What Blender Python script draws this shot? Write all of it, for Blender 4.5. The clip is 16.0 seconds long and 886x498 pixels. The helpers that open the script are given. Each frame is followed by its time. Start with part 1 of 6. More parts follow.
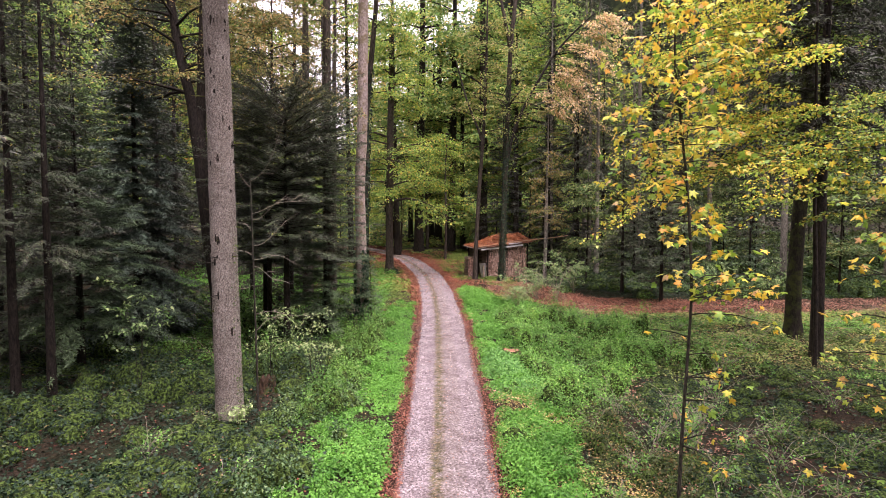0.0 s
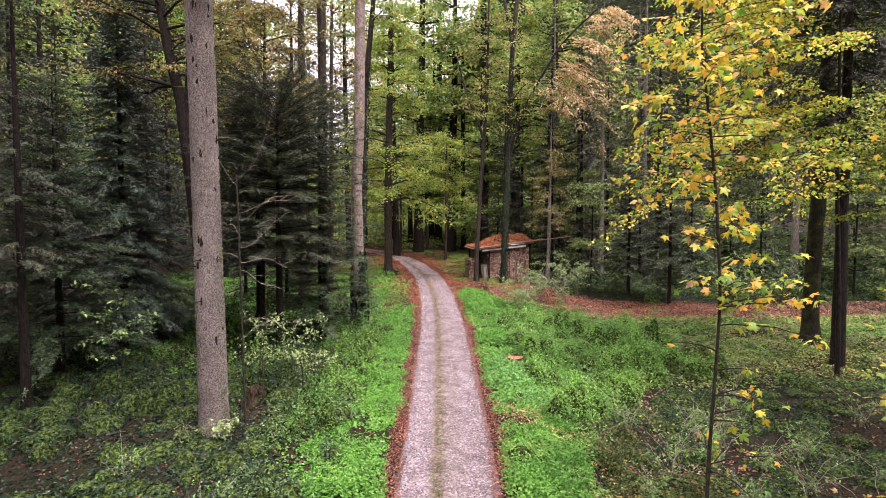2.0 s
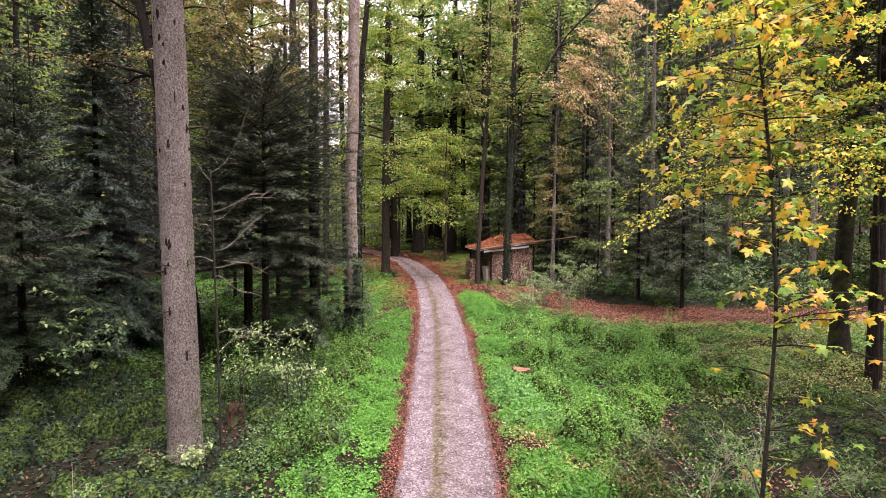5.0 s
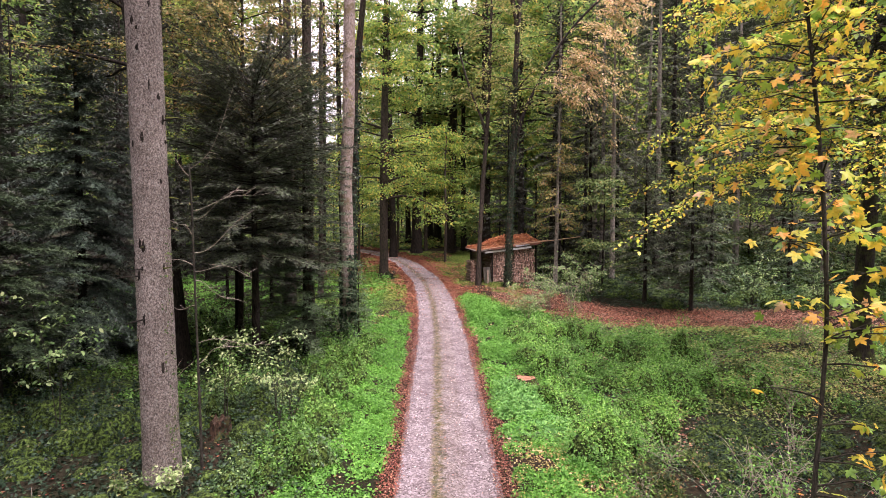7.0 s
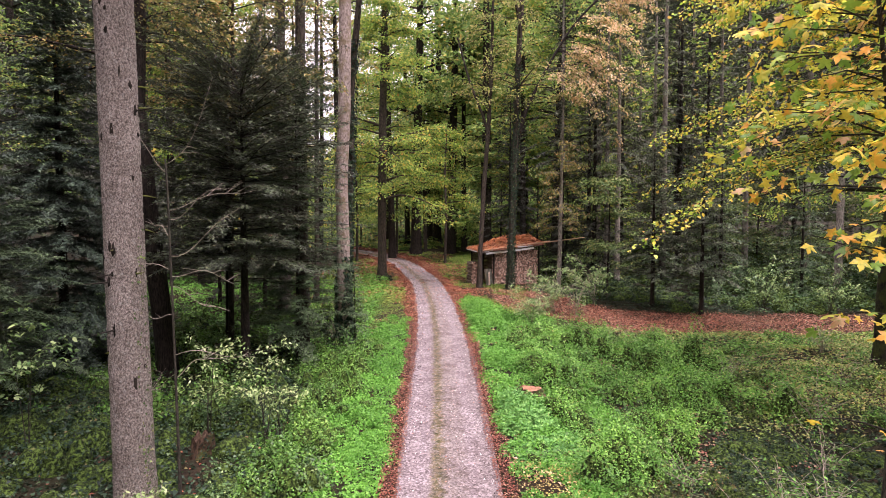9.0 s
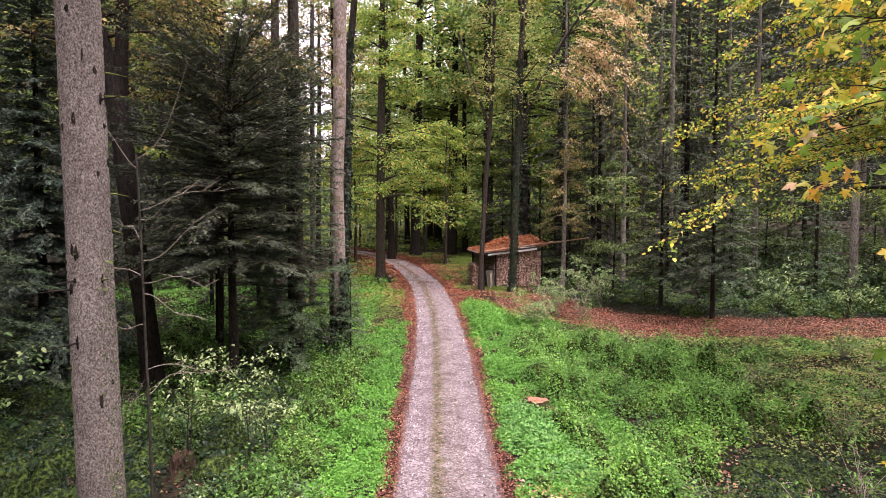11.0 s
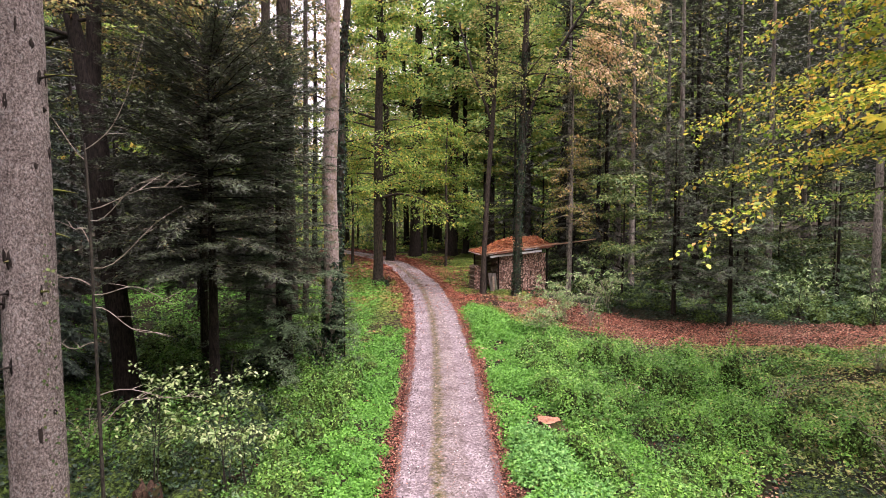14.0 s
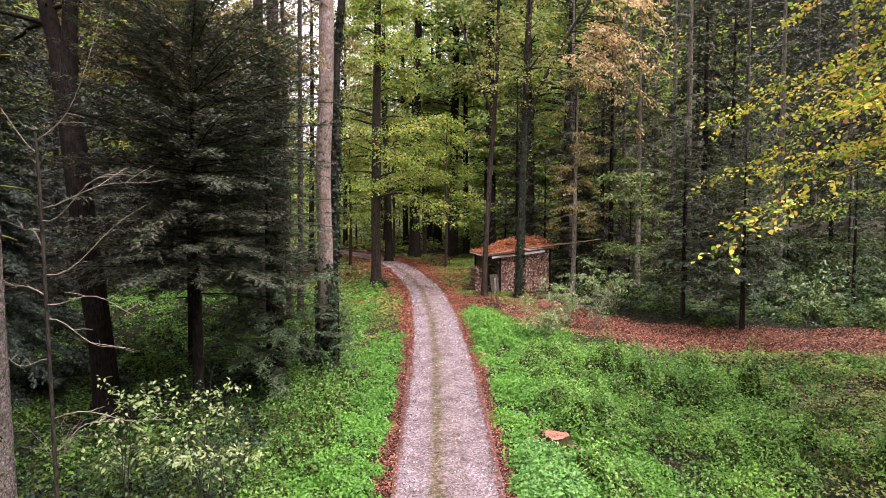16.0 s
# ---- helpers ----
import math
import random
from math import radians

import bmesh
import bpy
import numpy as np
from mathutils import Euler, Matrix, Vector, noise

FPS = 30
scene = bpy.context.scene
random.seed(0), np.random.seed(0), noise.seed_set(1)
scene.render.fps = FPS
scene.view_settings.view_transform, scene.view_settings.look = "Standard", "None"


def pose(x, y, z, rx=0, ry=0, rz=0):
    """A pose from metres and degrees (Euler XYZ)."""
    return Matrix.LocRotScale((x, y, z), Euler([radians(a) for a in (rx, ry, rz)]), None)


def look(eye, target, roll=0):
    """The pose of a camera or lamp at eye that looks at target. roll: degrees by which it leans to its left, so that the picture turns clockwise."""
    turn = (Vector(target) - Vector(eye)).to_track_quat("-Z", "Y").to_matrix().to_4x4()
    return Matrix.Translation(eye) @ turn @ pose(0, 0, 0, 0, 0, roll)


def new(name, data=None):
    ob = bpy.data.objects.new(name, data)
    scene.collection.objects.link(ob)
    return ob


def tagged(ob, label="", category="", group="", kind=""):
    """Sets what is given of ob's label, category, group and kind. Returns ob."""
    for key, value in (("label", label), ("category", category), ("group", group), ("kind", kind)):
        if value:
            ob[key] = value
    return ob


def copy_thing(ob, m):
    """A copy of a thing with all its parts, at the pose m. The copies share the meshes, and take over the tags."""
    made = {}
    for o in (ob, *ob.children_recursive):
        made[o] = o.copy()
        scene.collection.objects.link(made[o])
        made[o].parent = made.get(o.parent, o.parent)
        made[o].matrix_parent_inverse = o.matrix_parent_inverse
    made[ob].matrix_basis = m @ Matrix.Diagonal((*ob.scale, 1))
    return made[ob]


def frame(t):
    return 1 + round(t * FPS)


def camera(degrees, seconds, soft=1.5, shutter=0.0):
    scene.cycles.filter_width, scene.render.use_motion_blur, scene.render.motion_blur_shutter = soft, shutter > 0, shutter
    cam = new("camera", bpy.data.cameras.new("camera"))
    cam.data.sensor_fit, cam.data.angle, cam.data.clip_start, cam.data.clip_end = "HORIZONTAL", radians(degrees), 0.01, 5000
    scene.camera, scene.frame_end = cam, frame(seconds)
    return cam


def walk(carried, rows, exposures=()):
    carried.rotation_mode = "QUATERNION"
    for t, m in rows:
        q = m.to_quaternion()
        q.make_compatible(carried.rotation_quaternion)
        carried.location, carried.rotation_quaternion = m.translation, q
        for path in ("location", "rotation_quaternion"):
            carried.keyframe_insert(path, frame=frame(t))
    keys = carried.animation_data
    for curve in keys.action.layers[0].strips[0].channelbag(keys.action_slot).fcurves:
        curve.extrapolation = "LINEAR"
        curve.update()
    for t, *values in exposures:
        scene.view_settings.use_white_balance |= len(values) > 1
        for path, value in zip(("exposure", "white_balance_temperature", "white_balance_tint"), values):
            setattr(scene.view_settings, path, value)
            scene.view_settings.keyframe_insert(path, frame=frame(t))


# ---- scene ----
cam = camera(74.4, 16.0, soft=0.6)
METRES, EYE, TILT, LEAN, TURN = 9.4, 6.0, -3.0, 0.0, 0.0
ROWS = [
    (0.0, 0.0, 0.0, 0.0, -0.0, 0.0, 0.0),
    (0.5, -0.0004, 0.0322, 0.0014, 0.0, 0.01, -0.0),
    (1.0, -0.001, 0.0645, 0.0034, -0.0, 0.01, -0.01),
    (1.5, -0.0007, 0.097, 0.0051, 0.0, 0.01, -0.0),
    (2.0, -0.0008, 0.1292, 0.007, 0.01, -0.0, 0.01),
    (2.5, -0.0009, 0.1591, 0.0086, 0.02, -0.01, 0.01),
    (3.0, -0.0008, 0.1917, 0.0103, 0.01, -0.02, -0.0),
    (3.5, -0.0008, 0.2246, 0.012, 0.01, -0.03, 0.01),
    (4.0, -0.0005, 0.2574, 0.0136, 0.0, -0.03, 0.01),
    (6.5, -0.0014, 0.4211, 0.0198, -0.04, -0.03, 0.03),
    (7.0, -0.001, 0.4515, 0.0215, -0.05, -0.03, 0.04),
    (7.5, -0.0018, 0.4842, 0.0237, -0.06, -0.04, 0.04),
    (8.0, -0.0024, 0.5165, 0.0254, -0.06, -0.03, 0.02),
    (8.5, -0.0033, 0.5483, 0.0272, -0.08, -0.04, 0.03),
    (9.0, -0.0027, 0.5778, 0.0287, -0.07, -0.03, 0.05),
    (11.5, -0.0002, 0.7328, 0.0371, 0.0, -0.04, 0.08),
    (12.0, -0.0006, 0.7622, 0.0388, -0.0, -0.04, 0.07),
    (12.5, -0.0018, 0.7917, 0.0405, -0.01, -0.03, 0.07),
    (13.0, -0.0022, 0.8207, 0.042, -0.01, -0.02, 0.07),
    (13.5, -0.0026, 0.8503, 0.0437, -0.02, -0.01, 0.07),
    (14.0, -0.0032, 0.8776, 0.0452, -0.02, -0.01, 0.07),
    (14.5, -0.0035, 0.9073, 0.0466, -0.02, -0.01, 0.08),
    (15.0, -0.0035, 0.9374, 0.0477, -0.04, -0.02, 0.07),
    (15.5, -0.0028, 0.9676, 0.0504, -0.02, -0.05, 0.1),
    (16.0, -0.0018, 0.9985, 0.0516, -0.01, -0.06, 0.13),
]
walk(cam, [(t, pose(0, 0, EYE, TILT, LEAN, TURN) @ pose(METRES * x, METRES * y, METRES * z, 90 + pitch, roll, yaw)) for t, x, y, z, yaw, pitch, roll in ROWS], exposures=((0.0, 1.52, 6250, 34), (16.0, 1.52, 6250, 34)))

# ---------------------------------------------------------------- light
world = bpy.data.worlds.new("overcast_sky")
scene.world = world
world.use_nodes = True
wn = world.node_tree
wn.nodes.clear()
sky = wn.nodes.new("ShaderNodeTexSky")
sky.sky_type, sky.sun_disc = "NISHITA", False
sky.sun_elevation, sky.sun_rotation = radians(65), radians(139)
sky.dust_density, sky.air_density, sky.ozone_density = 6.0, 1.0, 0.6
veil = wn.nodes.new("ShaderNodeMixRGB")          # thin even cloud over the clear sky
veil.inputs[0].default_value = 0.85
veil.inputs[2].default_value = (11.0, 10.6, 9.9, 1)
back = wn.nodes.new("ShaderNodeBackground")
back.inputs[1].default_value = 0.13
wout = wn.nodes.new("ShaderNodeOutputWorld")
wn.links.new(sky.outputs[0], veil.inputs[1])
# an overcast sky is about three times as bright overhead as at the horizon
coord = wn.nodes.new("ShaderNodeTexCoord")
split = wn.nodes.new("ShaderNodeSeparateXYZ")
climb = wn.nodes.new("ShaderNodeMapRange")
climb.inputs["From Min"].default_value, climb.inputs["From Max"].default_value = 0.0, 1.0
climb.inputs["To Min"].default_value, climb.inputs["To Max"].default_value = 0.42, 1.26
shade = wn.nodes.new("ShaderNodeMixRGB")
shade.blend_type = "MULTIPLY"
shade.inputs[0].default_value = 1.0
wn.links.new(coord.outputs["Generated"], split.inputs[0])
wn.links.new(split.outputs[2], climb.inputs[0])
wn.links.new(veil.outputs[0], shade.inputs[1])
wn.links.new(climb.outputs[0], shade.inputs[2])
wn.links.new(shade.outputs[0], back.inputs[0])
wn.links.new(back.outputs[0], wout.inputs[0])
sun = new("sun", bpy.data.lights.new("sun", "SUN"))
sun.data.energy, sun.data.angle, sun.data.color = 2.2, radians(30), (1.0, 0.96, 0.9)
sun.matrix_world = look((12, 6, 40), (0, 20, 0))

rng = np.random.default_rng(11)


# ---------------------------------------------------------------- materials
def ramp_of(nt, fac, stops):
    r = nt.nodes.new("ShaderNodeValToRGB")
    while len(r.color_ramp.elements) < len(stops):
        r.color_ramp.elements.new(0.5)
    for e, (p, c) in zip(r.color_ramp.elements, stops):
        e.position, e.color = p, (*c, 1)
    nt.links.new(fac, r.inputs[0])
    return r.outputs[0]


def noise_of(nt, scale, detail=5, rough=0.6, stretch=(1, 1, 1)):
    tc = nt.nodes.new("ShaderNodeTexCoord")
    mp = nt.nodes.new("ShaderNodeMapping")
    mp.inputs["Scale"].default_value = stretch
    n = nt.nodes.new("ShaderNodeTexNoise")
    n.inputs["Scale"].default_value, n.inputs["Detail"].default_value, n.inputs["Roughness"].default_value = scale, detail, rough
    nt.links.new(tc.outputs["Object"], mp.inputs[0])
    nt.links.new(mp.outputs[0], n.inputs[0])
    return n.outputs[0]


def mix_of(nt, fac, a, b, kind="MIX"):
    m = nt.nodes.new("ShaderNodeMixRGB")
    m.blend_type = kind
    for i, v in enumerate((fac, a, b)):
        if hasattr(v, "links"):
            nt.links.new(v, m.inputs[i])
        else:
            m.inputs[i].default_value = v if i == 0 else (*v, 1)
    return m.outputs[0]


def base_material(name, rough=0.8):
    m = bpy.data.materials.new(name)
    m.use_nodes = True
    nt = m.node_tree
    b = nt.nodes["Principled BSDF"]
    b.inputs["Roughness"].default_value = rough
    b.inputs["Specular IOR Level"].default_value = 0.15
    return m, nt, b


def bump_on(nt, b, height, strength, dist):
    u = nt.nodes.new("ShaderNodeBump")
    u.inputs["Strength"].default_value, u.inputs["Distance"].default_value = strength, dist
    nt.links.new(height, u.inputs["Height"])
    nt.links.new(u.outputs[0], b.inputs["Normal"])


def leaf_material(name, stops, rough=0.5, glow=0.35, per_object=0.0, gloss=0.25, patchy=False, mottle=None):
    """Leaves: a colour for each leaf, light passing through the blade."""
    m, nt, b = base_material(name, rough)
    g = nt.nodes.new("ShaderNodeNewGeometry")
    fac = g.outputs["Random Per Island"]
    if per_object:
        oi = nt.nodes.new("ShaderNodeObjectInfo")
        fac = oi.outputs["Random"]
    col = ramp_of(nt, fac, stops)
    if mottle:
        scale, tint = mottle
        f = ramp_of(nt, noise_of(nt, scale, 3, 0.6), [(0.52, (0, 0, 0)), (0.64, (0.6, 0.6, 0.6))])
        col = mix_of(nt, f, col, tint)
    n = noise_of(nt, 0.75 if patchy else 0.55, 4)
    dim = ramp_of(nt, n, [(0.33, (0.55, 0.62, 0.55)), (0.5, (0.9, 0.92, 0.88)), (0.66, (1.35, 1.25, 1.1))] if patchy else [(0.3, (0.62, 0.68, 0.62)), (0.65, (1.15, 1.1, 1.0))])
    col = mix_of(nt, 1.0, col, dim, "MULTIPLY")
    nt.links.new(col, b.inputs["Base Color"])
    b.inputs["Specular IOR Level"].default_value = gloss
    t = nt.nodes.new("ShaderNodeBsdfTranslucent")
    nt.links.new(col, t.inputs[0])
    mx = nt.nodes.new("ShaderNodeMixShader")
    mx.inputs[0].default_value = glow
    nt.links.new(b.outputs[0], mx.inputs[1])
    nt.links.new(t.outputs[0], mx.inputs[2])
    nt.links.new(mx.outputs[0], nt.nodes["Material Output"].inputs[0])
    return m


def bark_material(name, dark, light, moss=None, scale=9.0, stretch=(1, 1, 0.3), bump=0.035, patch=0.45):
    m, nt, b = base_material(name, 0.9)
    fine = noise_of(nt, scale * 2.2, 8, 0.7, stretch)
    col = ramp_of(nt, fine, [(0.38, dark), (0.5, tuple((x + y) / 2 for x, y in zip(dark, light))), (0.62, light)])
    big = noise_of(nt, 1.3, 4, 0.6, (1, 1, 0.5))
    col = mix_of(nt, 0.55, col, ramp_of(nt, big, [(0.3, (0.55, 0.55, 0.55)), (0.7, (1.15, 1.12, 1.1))]), "MULTIPLY")
    if moss:
        spots = noise_of(nt, 2.4, 6, 0.65)
        f = ramp_of(nt, spots, [(patch + 0.1, (0, 0, 0)), (patch + 0.25, (0.8, 0.8, 0.8))])
        col = mix_of(nt, f, col, moss)
    nt.links.new(col, b.inputs["Base Color"])
    bump_on(nt, b, fine, 1.0, bump)
    return m


def scaly_bark(name, dark, light, lichen):
    """Grey plates with dark seams, pale lichen flecks."""
    m, nt, b = base_material(name, 0.92)
    tc = nt.nodes.new("ShaderNodeTexCoord")
    mp = nt.nodes.new("ShaderNodeMapping")
    mp.inputs["Scale"].default_value = (1, 1, 0.8)
    warp = nt.nodes.new("ShaderNodeVectorMath")
    warp.operation = "MULTIPLY_ADD"
    nz = nt.nodes.new("ShaderNodeTexNoise")
    nz.inputs["Scale"].default_value, nz.inputs["Detail"].default_value = 9, 5
    nt.links.new(tc.outputs["Object"], nz.inputs[0])
    nt.links.new(nz.outputs["Color"], warp.inputs[0])
    warp.inputs[1].default_value = (0.22, 0.22, 0.22)
    nt.links.new(tc.outputs["Object"], mp.inputs[0])
    nt.links.new(mp.outputs[0], warp.inputs[2])
    v = nt.nodes.new("ShaderNodeTexVoronoi")
    v.feature = "DISTANCE_TO_EDGE"
    v.inputs["Scale"].default_value = 26
    nt.links.new(warp.outputs[0], v.inputs[0])
    plate = ramp_of(nt, v.outputs["Distance"], [(0.0, tuple(0.45 * c for c in light)), (0.06, tuple(0.75 * c for c in light)), (0.2, light)])
    tone = ramp_of(nt, noise_of(nt, 30, 8, 0.8, (1, 1, 0.75)), [(0.41, (0.22, 0.19, 0.18)), (0.5, (0.85, 0.82, 0.80)), (0.58, (1.75, 1.72, 1.70))])
    col = mix_of(nt, 0.85, plate, tone, "MULTIPLY")
    col = mix_of(nt, 0.6, col, ramp_of(nt, noise_of(nt, 1.6, 6, 0.65, (1, 1, 0.7)), [(0.36, (0.55, 0.51, 0.48)), (0.64, (1.2, 1.18, 1.17))]), "MULTIPLY")
    col = mix_of(nt, ramp_of(nt, noise_of(nt, 17, 8, 0.8, (1, 1, 0.7)), [(0.54, (0, 0, 0)), (0.62, (0.75, 0.75, 0.75))]), col, lichen)
    nt.links.new(col, b.inputs["Base Color"])
    bump_on(nt, b, mix_of(nt, 0.5, plate, tone), 1.0, 0.04)
    return m


def soil_material(name, stops, scale=3.0, bump=0.05, big=None):
    m, nt, b = base_material(name, 0.95)
    col = ramp_of(nt, noise_of(nt, scale, 9, 0.72), stops)
    if big:
        col = mix_of(nt, ramp_of(nt, noise_of(nt, 0.22, 4), [(0.42, (0, 0, 0)), (0.6, (0.85, 0.85, 0.85))]), col, big)
    nt.links.new(col, b.inputs["Base Color"])
    bump_on(nt, b, noise_of(nt, scale * 4, 8, 0.75), 0.9, bump)
    return m


MAT = {}
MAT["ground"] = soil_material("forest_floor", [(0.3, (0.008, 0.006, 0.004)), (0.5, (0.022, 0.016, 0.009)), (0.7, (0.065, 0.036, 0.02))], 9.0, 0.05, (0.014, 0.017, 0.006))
MAT["herb"] = leaf_material("herb_leaf", [(0.0, (0.062, 0.19, 0.028)), (0.4, (0.102, 0.29, 0.041)), (0.75, (0.145, 0.365, 0.057)), (1.0, (0.20, 0.43, 0.082))], 0.5, 0.28, 0.0, 0.25)
MAT["moss"] = leaf_material("short_mossy_grass", [(0.0, (0.07, 0.13, 0.025)), (0.5, (0.15, 0.235, 0.045)), (0.85, (0.24, 0.31, 0.07)), (1.0, (0.34, 0.30, 0.11))], 0.6, 0.2, 0.0, 0.15)
MAT["nettle"] = leaf_material("nettle_leaf", [(0.0, (0.055, 0.17, 0.04)), (0.5, (0.125, 0.33, 0.075)), (1.0, (0.24, 0.46, 0.13))], 0.5, 0.2, 0.0, 0.25)
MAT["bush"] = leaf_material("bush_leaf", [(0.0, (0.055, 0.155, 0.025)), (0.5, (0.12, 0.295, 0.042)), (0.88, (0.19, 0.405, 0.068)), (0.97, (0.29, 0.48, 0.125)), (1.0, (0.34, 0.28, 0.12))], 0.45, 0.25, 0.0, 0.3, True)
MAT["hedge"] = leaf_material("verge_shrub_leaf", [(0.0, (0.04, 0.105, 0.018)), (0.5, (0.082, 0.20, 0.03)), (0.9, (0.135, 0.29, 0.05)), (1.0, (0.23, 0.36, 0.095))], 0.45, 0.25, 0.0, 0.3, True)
# bramble leaf darkened so that its colour carries the shade of the trees
MAT["understorey"] = leaf_material("shade_toned_bramble_leaf", [(0.0, (0.02, 0.05, 0.018)), (0.5, (0.055, 0.115, 0.04)), (0.88, (0.12, 0.20, 0.075)), (1.0, (0.22, 0.30, 0.12))], 0.42, 0.2, 0.0, 0.3, True)
MAT["bramble"] = leaf_material("bramble_leaf", [(0.0, (0.018, 0.032, 0.010)), (0.5, (0.045, 0.066, 0.019)), (0.85, (0.10, 0.11, 0.034)), (0.94, (0.20, 0.14, 0.06)), (1.0, (0.24, 0.11, 0.05))], 0.5, 0.15, 0.0, 0.2)
# dark core of the bushes: inner shade painted as leaf colour
MAT["inner"] = soil_material("inner_shade_core", [(0.42, (0.007, 0.012, 0.004)), (0.5, (0.034, 0.056, 0.011)), (0.58, (0.095, 0.15, 0.03))], 12.0, 0.05)
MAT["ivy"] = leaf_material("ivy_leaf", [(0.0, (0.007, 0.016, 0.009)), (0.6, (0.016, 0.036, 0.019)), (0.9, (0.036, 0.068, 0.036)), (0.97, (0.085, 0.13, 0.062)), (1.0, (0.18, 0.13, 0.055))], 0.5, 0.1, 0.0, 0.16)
MAT["litter"] = leaf_material("fallen_leaf", [(0.0, (0.10, 0.028, 0.020)), (0.4, (0.215, 0.062, 0.042)), (0.75, (0.32, 0.112, 0.068)), (0.93, (0.43, 0.22, 0.13)), (1.0, (0.50, 0.36, 0.22))], 0.6, 0.1)
MAT["litter_dark"] = leaf_material("trodden_fallen_leaf", [(0.0, (0.075, 0.024, 0.019)), (0.4, (0.165, 0.050, 0.037)), (0.75, (0.26, 0.088, 0.060)), (0.93, (0.37, 0.19, 0.13)), (1.0, (0.48, 0.36, 0.26))], 0.6, 0.1)
MAT["roof_leaf"] = leaf_material("heaped_roof_leaf", [(0.0, (0.16, 0.045, 0.02)), (0.4, (0.34, 0.105, 0.042)), (0.8, (0.48, 0.18, 0.075)), (1.0, (0.56, 0.32, 0.16))], 0.6, 0.15)
MAT["litter_yellow"] = leaf_material("yellowed_fallen_leaf", [(0.0, (0.16, 0.12, 0.04)), (0.4, (0.34, 0.25, 0.08)), (0.8, (0.52, 0.40, 0.14)), (1.0, (0.60, 0.48, 0.28))], 0.6, 0.1)
MAT["litter_pale"] = leaf_material("dry_fallen_leaf", [(0.0, (0.14, 0.055, 0.04)), (0.4, (0.27, 0.115, 0.085)), (0.8, (0.40, 0.215, 0.165)), (1.0, (0.54, 0.38, 0.30))], 0.6, 0.1)
MAT["fir"] = leaf_material("fir_needles", [(0.0, (0.034, 0.033, 0.031)), (0.45, (0.060, 0.069, 0.052)), (0.8, (0.104, 0.134, 0.080)), (0.95, (0.17, 0.22, 0.11)), (1.0, (0.16, 0.10, 0.07))], 0.5, 0.12, 0.0, 0.22)
# darker, greyer copy of the fir tones: shade and haze put into the colour
MAT["deep"] = leaf_material("shade_toned_needles", [(0.0, (0.022, 0.020, 0.020)), (0.6, (0.038, 0.041, 0.033)), (0.93, (0.064, 0.078, 0.05)), (1.0, (0.095, 0.115, 0.068))], 0.6, 0.06, 0.0, 0.15)
MAT["spruce"] = leaf_material("spruce_needles", [(0.0, (0.024, 0.036, 0.030)), (0.5, (0.052, 0.080, 0.062)), (0.9, (0.10, 0.148, 0.105)), (1.0, (0.16, 0.22, 0.145))], 0.45, 0.06, 0.0, 0.25)
MAT["young_spruce"] = leaf_material("young_spruce_needles", [(0.0, (0.035, 0.056, 0.03)), (0.6, (0.072, 0.115, 0.06)), (0.92, (0.125, 0.19, 0.095)), (1.0, (0.19, 0.25, 0.135))], 0.5, 0.08)
MAT["beech"] = leaf_material("green_beech_leaf", [(0.0, (0.085, 0.16, 0.035)), (0.5, (0.20, 0.33, 0.06)), (0.82, (0.37, 0.46, 0.095)), (0.94, (0.56, 0.47, 0.09)), (1.0, (0.50, 0.26, 0.07))], 0.45, 0.58)
MAT["lime"] = leaf_material("far_green_leaf", [(0.0, (0.085, 0.17, 0.05)), (0.5, (0.20, 0.325, 0.085)), (0.85, (0.375, 0.45, 0.14)), (1.0, (0.66, 0.48, 0.12))], 0.5, 0.6)
MAT["orange"] = leaf_material("rust_leaf", [(0.0, (0.17, 0.21, 0.06)), (0.25, (0.34, 0.33, 0.12)), (0.45, (0.58, 0.41, 0.20)), (0.72, (0.74, 0.48, 0.29)), (0.9, (0.80, 0.58, 0.40)), (1.0, (0.84, 0.74, 0.58))], 0.5, 0.55)
MAT["olive"] = leaf_material("fading_leaf", [(0.0, (0.07, 0.10, 0.03)), (0.4, (0.17, 0.19, 0.055)), (0.75, (0.33, 0.28, 0.10)), (1.0, (0.46, 0.26, 0.11))], 0.45, 0.4)
# dulled leaf for plants below the canopy, shade mixed into the colour
MAT["shade"] = leaf_material("shade_toned_leaf", [(0.0, (0.04, 0.08, 0.024)), (0.55, (0.11, 0.175, 0.055)), (0.85, (0.23, 0.29, 0.10)), (1.0, (0.30, 0.24, 0.10))], 0.45, 0.3)
MAT["mixed"] = leaf_material("turning_leaf", [(0.0, (0.09, 0.14, 0.035)), (0.5, (0.22, 0.28, 0.07)), (0.75, (0.40, 0.38, 0.13)), (1.0, (0.52, 0.40, 0.20))], 0.45, 0.5)
MAT["yellow"] = leaf_material("yellow_beech_leaf", [(0.0, (0.14, 0.28, 0.035)), (0.42, (0.38, 0.50, 0.065)), (0.6, (0.68, 0.65, 0.085)), (0.9, (0.86, 0.60, 0.08)), (1.0, (0.68, 0.33, 0.11))], 0.38, 0.5, gloss=0.4)
MAT["yellow_green"] = leaf_material("green_yellow_beech_leaf", [(0.0, (0.11, 0.22, 0.04)), (0.55, (0.27, 0.40, 0.07)), (0.8, (0.55, 0.56, 0.09)), (1.0, (0.78, 0.52, 0.08))], 0.38, 0.45, gloss=0.45)
